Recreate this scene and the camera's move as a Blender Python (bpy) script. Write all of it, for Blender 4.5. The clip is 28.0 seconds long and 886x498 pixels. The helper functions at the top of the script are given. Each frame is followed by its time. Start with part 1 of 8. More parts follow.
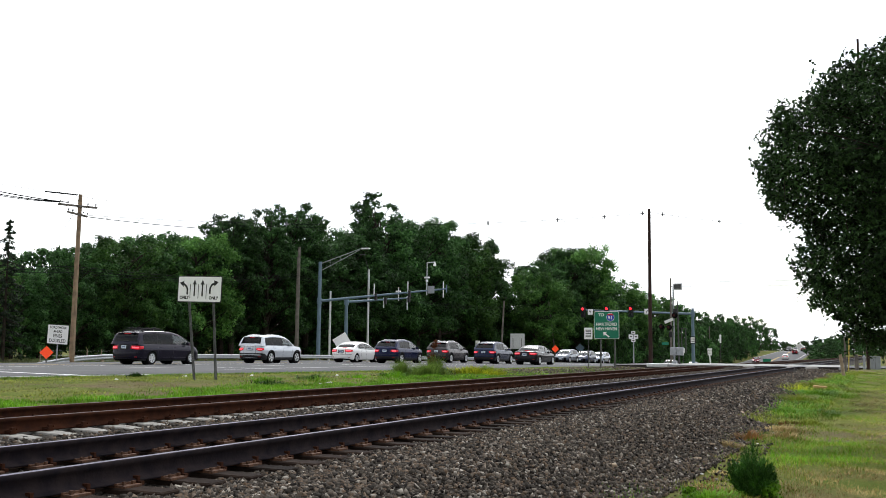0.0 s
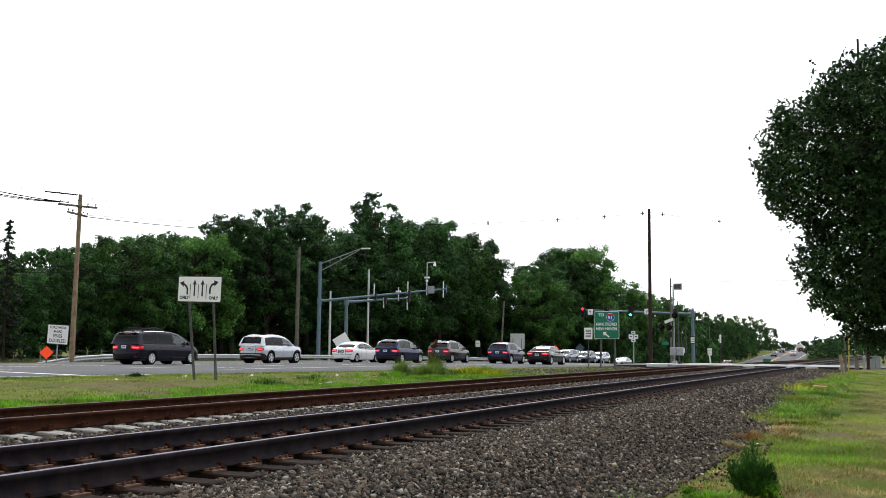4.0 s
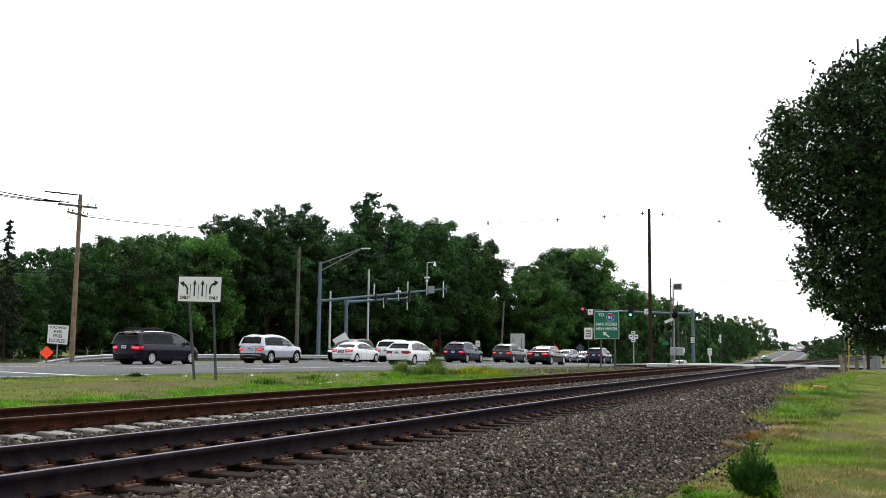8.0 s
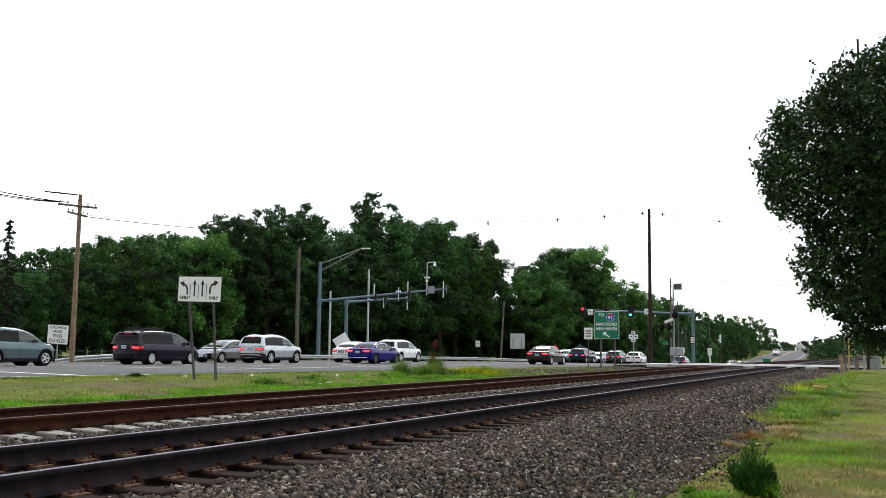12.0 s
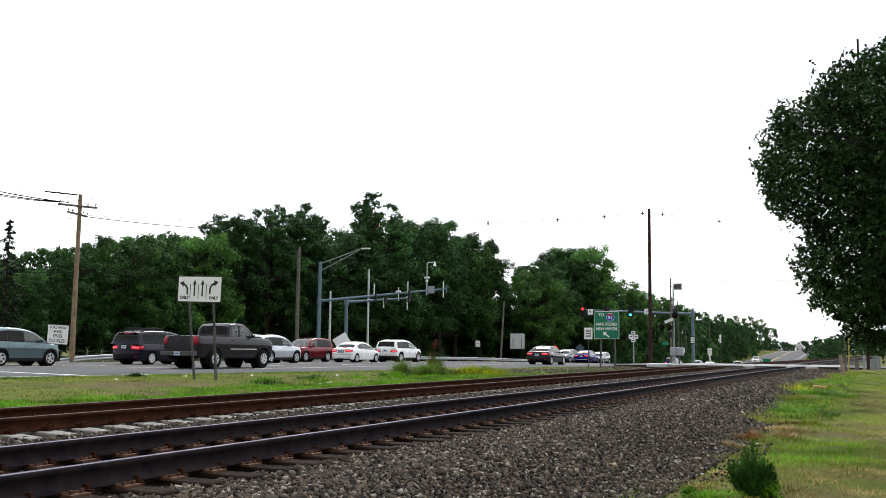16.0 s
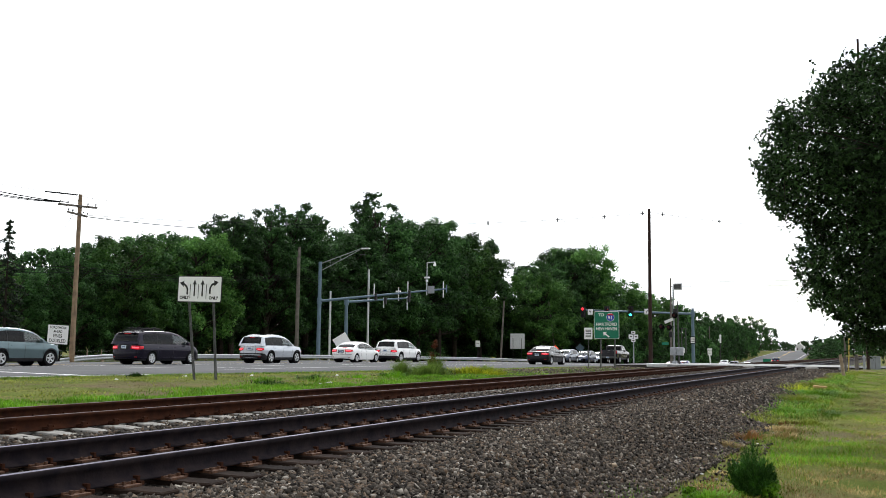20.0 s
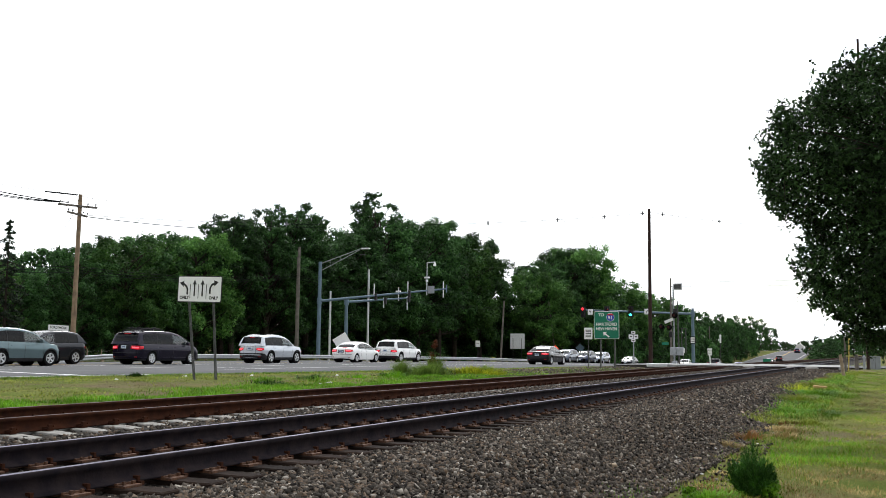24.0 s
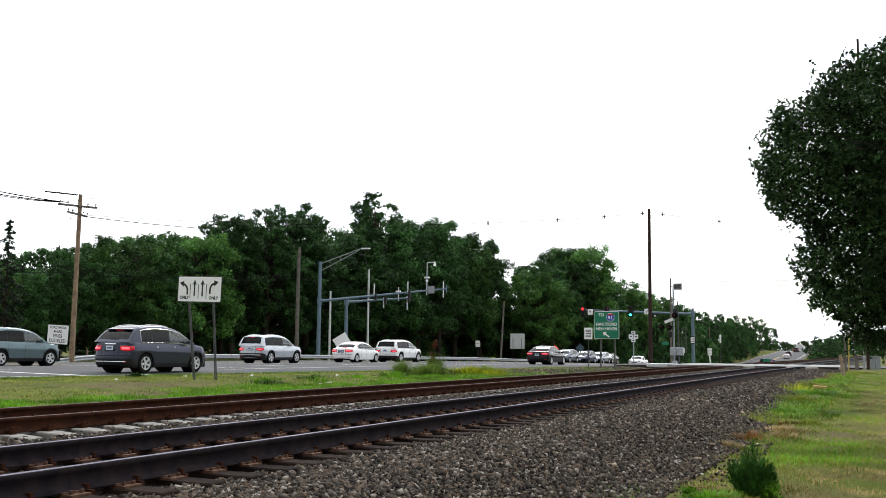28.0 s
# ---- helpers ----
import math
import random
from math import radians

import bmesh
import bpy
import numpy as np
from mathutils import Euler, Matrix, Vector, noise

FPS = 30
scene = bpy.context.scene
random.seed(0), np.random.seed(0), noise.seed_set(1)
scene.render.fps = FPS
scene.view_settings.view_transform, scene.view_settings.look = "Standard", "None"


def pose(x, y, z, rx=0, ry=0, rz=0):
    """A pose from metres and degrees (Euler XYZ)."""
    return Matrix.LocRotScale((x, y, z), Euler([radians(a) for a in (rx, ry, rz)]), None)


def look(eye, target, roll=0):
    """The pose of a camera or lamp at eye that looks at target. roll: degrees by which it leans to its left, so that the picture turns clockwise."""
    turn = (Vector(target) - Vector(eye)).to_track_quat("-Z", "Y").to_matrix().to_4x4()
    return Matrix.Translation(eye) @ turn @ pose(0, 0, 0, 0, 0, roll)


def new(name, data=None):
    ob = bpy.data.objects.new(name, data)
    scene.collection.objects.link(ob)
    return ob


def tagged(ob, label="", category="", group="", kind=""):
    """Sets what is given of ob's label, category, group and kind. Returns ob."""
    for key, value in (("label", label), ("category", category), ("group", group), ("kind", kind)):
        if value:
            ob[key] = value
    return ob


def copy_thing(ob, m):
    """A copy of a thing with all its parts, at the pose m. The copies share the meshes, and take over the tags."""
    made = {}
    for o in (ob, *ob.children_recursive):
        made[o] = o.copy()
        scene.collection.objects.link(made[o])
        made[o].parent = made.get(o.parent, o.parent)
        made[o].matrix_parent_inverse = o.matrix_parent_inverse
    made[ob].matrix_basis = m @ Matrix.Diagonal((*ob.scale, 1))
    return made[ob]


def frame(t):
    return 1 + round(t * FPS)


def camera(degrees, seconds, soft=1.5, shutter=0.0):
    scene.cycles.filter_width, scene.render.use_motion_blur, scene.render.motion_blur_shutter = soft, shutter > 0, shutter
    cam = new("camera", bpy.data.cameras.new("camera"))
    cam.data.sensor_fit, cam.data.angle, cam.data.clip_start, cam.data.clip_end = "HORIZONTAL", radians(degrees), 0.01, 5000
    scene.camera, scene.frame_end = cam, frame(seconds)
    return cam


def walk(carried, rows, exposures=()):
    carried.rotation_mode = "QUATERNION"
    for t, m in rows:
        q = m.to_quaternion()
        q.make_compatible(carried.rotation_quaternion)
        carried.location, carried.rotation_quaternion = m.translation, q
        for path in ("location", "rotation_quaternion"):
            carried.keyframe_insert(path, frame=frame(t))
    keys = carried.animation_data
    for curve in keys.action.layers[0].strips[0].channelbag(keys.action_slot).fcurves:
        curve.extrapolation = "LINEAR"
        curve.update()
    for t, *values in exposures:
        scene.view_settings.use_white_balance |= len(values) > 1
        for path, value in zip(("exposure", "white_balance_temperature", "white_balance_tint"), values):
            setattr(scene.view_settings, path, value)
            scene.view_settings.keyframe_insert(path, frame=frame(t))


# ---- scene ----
# ---- camera: it stands still on a low tripod beside the tracks ----
EYE = (0.0, 0.0, 0.90)
YAW, PITCH, ROLL = 25.13, 5.93, 0.67
cam = camera(49.80, 28.0, soft=0.65, shutter=0.05)
_dir = Vector((-math.sin(radians(YAW)) * math.cos(radians(PITCH)), math.cos(radians(YAW)) * math.cos(radians(PITCH)), math.sin(radians(PITCH))))
_stand = look(EYE, Vector(EYE) + 10 * _dir, ROLL)
walk(cam, [(0.0, _stand), (28.0, _stand)])

# ---- world: bright thin overcast with a soft high sun ----
SUN_AZ, SUN_EL = -20.0, 42.0
SUN_DIR = (math.sin(radians(SUN_AZ)) * math.cos(radians(SUN_EL)), math.cos(radians(SUN_AZ)) * math.cos(radians(SUN_EL)), math.sin(radians(SUN_EL)))
world = bpy.data.worlds.new("overcast_sky")
scene.world = world
world.use_nodes = True
_n, _l = world.node_tree.nodes, world.node_tree.links
_n.clear()
_sky = _n.new("ShaderNodeTexSky")
_sky.sky_type, _sky.sun_disc = "NISHITA", False
_sky.sun_elevation, _sky.sun_rotation = radians(SUN_EL), radians(SUN_AZ)
_bg1 = _n.new("ShaderNodeBackground")
_bg1.inputs["Strength"].default_value = 0.12
_bg2 = _n.new("ShaderNodeBackground")
_bg2.inputs["Color"].default_value = (0.95, 0.975, 1.0, 1)
_bg2.inputs["Strength"].default_value = 1.3
_tc = _n.new("ShaderNodeTexCoord")
_mp = _n.new("ShaderNodeMapping")
_mp.inputs["Scale"].default_value = (1.2, 1.2, 4.0)
_nz = _n.new("ShaderNodeTexNoise")
_nz.inputs["Scale"].default_value = 2.2
_nz.inputs["Detail"].default_value = 6
_rp = _n.new("ShaderNodeValToRGB")
_rp.color_ramp.elements[0].position, _rp.color_ramp.elements[0].color = 0.30, (0.35, 0.35, 0.35, 1)
_rp.color_ramp.elements[1].position, _rp.color_ramp.elements[1].color = 0.48, (1, 1, 1, 1)
_mx = _n.new("ShaderNodeMixShader")
_out = _n.new("ShaderNodeOutputWorld")
_l.new(_tc.outputs["Generated"], _mp.inputs["Vector"])
_l.new(_mp.outputs["Vector"], _nz.inputs["Vector"])
_l.new(_nz.outputs["Fac"], _rp.inputs["Fac"])
_l.new(_rp.outputs["Color"], _mx.inputs["Fac"])
_l.new(_sky.outputs["Color"], _bg1.inputs["Color"])
# the cloud is thin towards the hidden sun and thicker behind the camera
_dot = _n.new("ShaderNodeVectorMath")
_dot.operation = "DOT_PRODUCT"
_dot.inputs[1].default_value = SUN_DIR
_grad = _n.new("ShaderNodeMapRange")
_grad.interpolation_type = "SMOOTHSTEP"
_grad.inputs["From Min"].default_value, _grad.inputs["From Max"].default_value = -0.55, 0.75
_grad.inputs["To Min"].default_value, _grad.inputs["To Max"].default_value = 0.42, 1.28
_l.new(_tc.outputs["Generated"], _dot.inputs[0])
_l.new(_dot.outputs["Value"], _grad.inputs["Value"])
_l.new(_grad.outputs["Result"], _bg2.inputs["Strength"])
_l.new(_bg1.outputs["Background"], _mx.inputs[1])
_l.new(_bg2.outputs["Background"], _mx.inputs[2])
_l.new(_mx.outputs["Shader"], _out.inputs["Surface"])

sun = new("sun", bpy.data.lights.new("sun", "SUN"))
sun.data.energy, sun.data.angle, sun.data.color = 0.9, radians(14), (1.0, 0.98, 0.95)
sun.matrix_world = look((0, 0, 50), Vector((0, 0, 50)) - Vector(SUN_DIR))
scene.view_settings.exposure = 0.60


# ---- materials ----
def rgb(c):
    return (*c, 1.0)


def mat(name, c1, c2=None, rough=0.8, metal=0.0, scale=4.0, bump=0.0, bscale=60.0, spec=0.4, coat=0.0, vary="", glow=None, gain=1.0,
        detail=6.0, lo=0.35, hi=0.65, bdist=0.02):
    """A principled material: two colours mixed by noise, fine relief, and a spread of tone over pieces ('object' or 'island')."""
    m = bpy.data.materials.new(name)
    m.use_nodes = True
    nt = m.node_tree
    b = nt.nodes["Principled BSDF"]
    b.inputs["Roughness"].default_value, b.inputs["Metallic"].default_value = rough, metal
    b.inputs["Specular IOR Level"].default_value, b.inputs["Coat Weight"].default_value = spec, coat
    b.inputs["Base Color"].default_value = rgb(c1)
    tc = nt.nodes.new("ShaderNodeTexCoord")
    colour = None
    if c2:
        nz = nt.nodes.new("ShaderNodeTexNoise")
        nz.inputs["Scale"].default_value, nz.inputs["Detail"].default_value = scale, detail
        nt.links.new(tc.outputs["Object"], nz.inputs["Vector"])
        rp = nt.nodes.new("ShaderNodeValToRGB")
        rp.color_ramp.elements[0].position, rp.color_ramp.elements[0].color = lo, rgb(c1)
        rp.color_ramp.elements[1].position, rp.color_ramp.elements[1].color = hi, rgb(c2)
        nt.links.new(nz.outputs["Fac"], rp.inputs["Fac"])
        colour = rp.outputs["Color"]
    if vary:
        if vary == "object":
            rnd = nt.nodes.new("ShaderNodeObjectInfo").outputs["Random"]
        else:
            rnd = nt.nodes.new("ShaderNodeNewGeometry").outputs["Random Per Island"]
        mr = nt.nodes.new("ShaderNodeMapRange")
        mr.inputs["To Min"].default_value, mr.inputs["To Max"].default_value = 1 - 0.45 * gain, 1 + 0.45 * gain
        nt.links.new(rnd, mr.inputs["Value"])
        hs = nt.nodes.new("ShaderNodeHueSaturation")
        hs.inputs["Color"].default_value = rgb(c1)
        nt.links.new(mr.outputs["Result"], hs.inputs["Value"])
        if colour:
            nt.links.new(colour, hs.inputs["Color"])
        colour = hs.outputs["Color"]
    if colour:
        nt.links.new(colour, b.inputs["Base Color"])
    if bump:
        n2 = nt.nodes.new("ShaderNodeTexNoise")
        n2.inputs["Scale"].default_value, n2.inputs["Detail"].default_value = bscale, 8
        nt.links.new(tc.outputs["Object"], n2.inputs["Vector"])
        bp = nt.nodes.new("ShaderNodeBump")
        bp.inputs["Strength"].default_value, bp.inputs["Distance"].default_value = bump, bdist
        nt.links.new(n2.outputs["Fac"], bp.inputs["Height"])
        nt.links.new(bp.outputs["Normal"], b.inputs["Normal"])
    if glow:
        b.inputs["Emission Color"].default_value, b.inputs["Emission Strength"].default_value = rgb(glow[0]), glow[1]
    return m


def leaf_mat(name, c1, c2, through_light=0.25, gain=1.0, rough=0.6, slow=0.4):
    """Leaves: a spread of greens over the single leaves, with a little light let through."""
    m = bpy.data.materials.new(name)
    m.use_nodes = True
    nt = m.node_tree
    b = nt.nodes["Principled BSDF"]
    b.inputs["Roughness"].default_value, b.inputs["Specular IOR Level"].default_value = rough, 0.12
    rnd = nt.nodes.new("ShaderNodeNewGeometry")
    rp = nt.nodes.new("ShaderNodeValToRGB")
    rp.color_ramp.elements[0].color, rp.color_ramp.elements[1].color = rgb(c1), rgb(c2)
    nt.links.new(rnd.outputs["Random Per Island"], rp.inputs["Fac"])
    oi = nt.nodes.new("ShaderNodeObjectInfo")
    mr = nt.nodes.new("ShaderNodeMapRange")
    mr.inputs["To Min"].default_value, mr.inputs["To Max"].default_value = 1 - 0.3 * gain, 1 + 0.3 * gain
    nt.links.new(oi.outputs["Random"], mr.inputs["Value"])
    tc = nt.nodes.new("ShaderNodeTexCoord")
    nz = nt.nodes.new("ShaderNodeTexNoise")
    nz.inputs["Scale"].default_value, nz.inputs["Detail"].default_value = slow, 3
    nt.links.new(tc.outputs["Object"], nz.inputs["Vector"])
    m2 = nt.nodes.new("ShaderNodeMapRange")
    m2.inputs["From Min"].default_value, m2.inputs["From Max"].default_value = 0.35, 0.68
    m2.inputs["To Min"].default_value, m2.inputs["To Max"].default_value = 0.55, 1.6
    nt.links.new(nz.outputs["Fac"], m2.inputs["Value"])
    both = nt.nodes.new("ShaderNodeMath")
    both.operation = "MULTIPLY"
    nt.links.new(mr.outputs["Result"], both.inputs[0])
    nt.links.new(m2.outputs["Result"], both.inputs[1])
    hs = nt.nodes.new("ShaderNodeHueSaturation")
    nt.links.new(rp.outputs["Color"], hs.inputs["Color"])
    nt.links.new(both.outputs["Value"], hs.inputs["Value"])
    nt.links.new(hs.outputs["Color"], b.inputs["Base Color"])
    tr = nt.nodes.new("ShaderNodeBsdfTranslucent")
    nt.links.new(hs.outputs["Color"], tr.inputs["Color"])
    mx = nt.nodes.new("ShaderNodeMixShader")
    mx.inputs["Fac"].default_value = through_light
    nt.links.new(b.outputs["BSDF"], mx.inputs[1])
    nt.links.new(tr.outputs["BSDF"], mx.inputs[2])
    nt.links.new(mx.outputs["Shader"], nt.nodes["Material Output"].inputs["Surface"])
    return m


def ramp_mat(name, stops, rough=0.92, spec=0.12):
    """Loose pieces, each with a tone of its own from a row of tones."""
    m = bpy.data.materials.new(name)
    m.use_nodes = True
    nt = m.node_tree
    b = nt.nodes["Principled BSDF"]
    b.inputs["Roughness"].default_value, b.inputs["Specular IOR Level"].default_value = rough, spec
    g = nt.nodes.new("ShaderNodeNewGeometry")
    rp = nt.nodes.new("ShaderNodeValToRGB")
    el = rp.color_ramp.elements
    while len(el) < len(stops):
        el.new(0.5)
    for e, (pos, c) in zip(el, stops):
        e.position, e.color = pos, rgb(c)
    nt.links.new(g.outputs["Random Per Island"], rp.inputs["Fac"])
    tc = nt.nodes.new("ShaderNodeTexCoord")
    nz = nt.nodes.new("ShaderNodeTexNoise")
    nz.inputs["Scale"].default_value = 30
    nt.links.new(tc.outputs["Object"], nz.inputs["Vector"])
    mr = nt.nodes.new("ShaderNodeMapRange")
    mr.inputs["To Min"].default_value, mr.inputs["To Max"].default_value = 0.6, 1.4
    nt.links.new(nz.outputs["Fac"], mr.inputs["Value"])
    hs = nt.nodes.new("ShaderNodeHueSaturation")
    nt.links.new(rp.outputs["Color"], hs.inputs["Color"])
    nt.links.new(mr.outputs["Result"], hs.inputs["Value"])
    nt.links.new(hs.outputs["Color"], b.inputs["Base Color"])
    return m


def turf_mat(name, green, yellow, brown, patch_scale=0.35):
    """Short turf: fine mottling of green and yellow, with larger worn patches of soil."""
    m = bpy.data.materials.new(name)
    m.use_nodes = True
    nt = m.node_tree
    b = nt.nodes["Principled BSDF"]
    b.inputs["Roughness"].default_value, b.inputs["Specular IOR Level"].default_value = 0.95, 0.05
    tc = nt.nodes.new("ShaderNodeTexCoord")

    def noise_node(scale, detail, lo, hi):
        n = nt.nodes.new("ShaderNodeTexNoise")
        n.inputs["Scale"].default_value, n.inputs["Detail"].default_value = scale, detail
        nt.links.new(tc.outputs["Object"], n.inputs["Vector"])
        r = nt.nodes.new("ShaderNodeMapRange")
        r.inputs["From Min"].default_value, r.inputs["From Max"].default_value = lo, hi
        nt.links.new(n.outputs["Fac"], r.inputs["Value"])
        return n, r.outputs["Result"]

    def mix(fac, c1, c2):
        x = nt.nodes.new("ShaderNodeMix")
        x.data_type = "RGBA"
        nt.links.new(fac, x.inputs["Factor"])
        for sock, c in (("A", c1), ("B", c2)):
            i = [k for k in x.inputs if k.name == sock and k.type == "RGBA"][0]
            if isinstance(c, tuple):
                i.default_value = rgb(c)
            else:
                nt.links.new(c, i)
        return [k for k in x.outputs if k.type == "RGBA"][0]
    _, f1 = noise_node(patch_scale * 2.0, 5, 0.38, 0.62)
    _, f2 = noise_node(patch_scale, 4, 0.46, 0.64)
    fine, f3 = noise_node(16, 6, 0.3, 0.7)
    c = mix(f1, green, yellow)
    c = mix(f2, c, brown)
    dark = mix(f3, mix(f2, tuple(v * 0.6 for v in green), tuple(v * 0.7 for v in brown)), c)
    nt.links.new(dark, b.inputs["Base Color"])
    bp = nt.nodes.new("ShaderNodeBump")
    bp.inputs["Strength"].default_value, bp.inputs["Distance"].default_value = 0.8, 0.06
    nt.links.new(fine.outputs["Fac"], bp.inputs["Height"])
    nt.links.new(bp.outputs["Normal"], b.inputs["Normal"])
    return m


def pane_mat(name, tint, ior):
    """Window glass: light goes straight through its tint, and its face mirrors more the flatter it is seen."""
    m = bpy.data.materials.new(name)
    m.use_nodes = True
    nt = m.node_tree
    nt.nodes.remove(nt.nodes["Principled BSDF"])
    clear = nt.nodes.new("ShaderNodeBsdfTransparent")
    clear.inputs["Color"].default_value = rgb(tint)
    gloss = nt.nodes.new("ShaderNodeBsdfGlossy")
    gloss.inputs["Roughness"].default_value = 0.03
    fr = nt.nodes.new("ShaderNodeFresnel")
    fr.inputs["IOR"].default_value = ior
    mx = nt.nodes.new("ShaderNodeMixShader")
    nt.links.new(fr.outputs["Fac"], mx.inputs["Fac"])
    nt.links.new(clear.outputs["BSDF"], mx.inputs[1])
    nt.links.new(gloss.outputs["BSDF"], mx.inputs[2])
    nt.links.new(mx.outputs["Shader"], nt.nodes["Material Output"].inputs["Surface"])
    return m


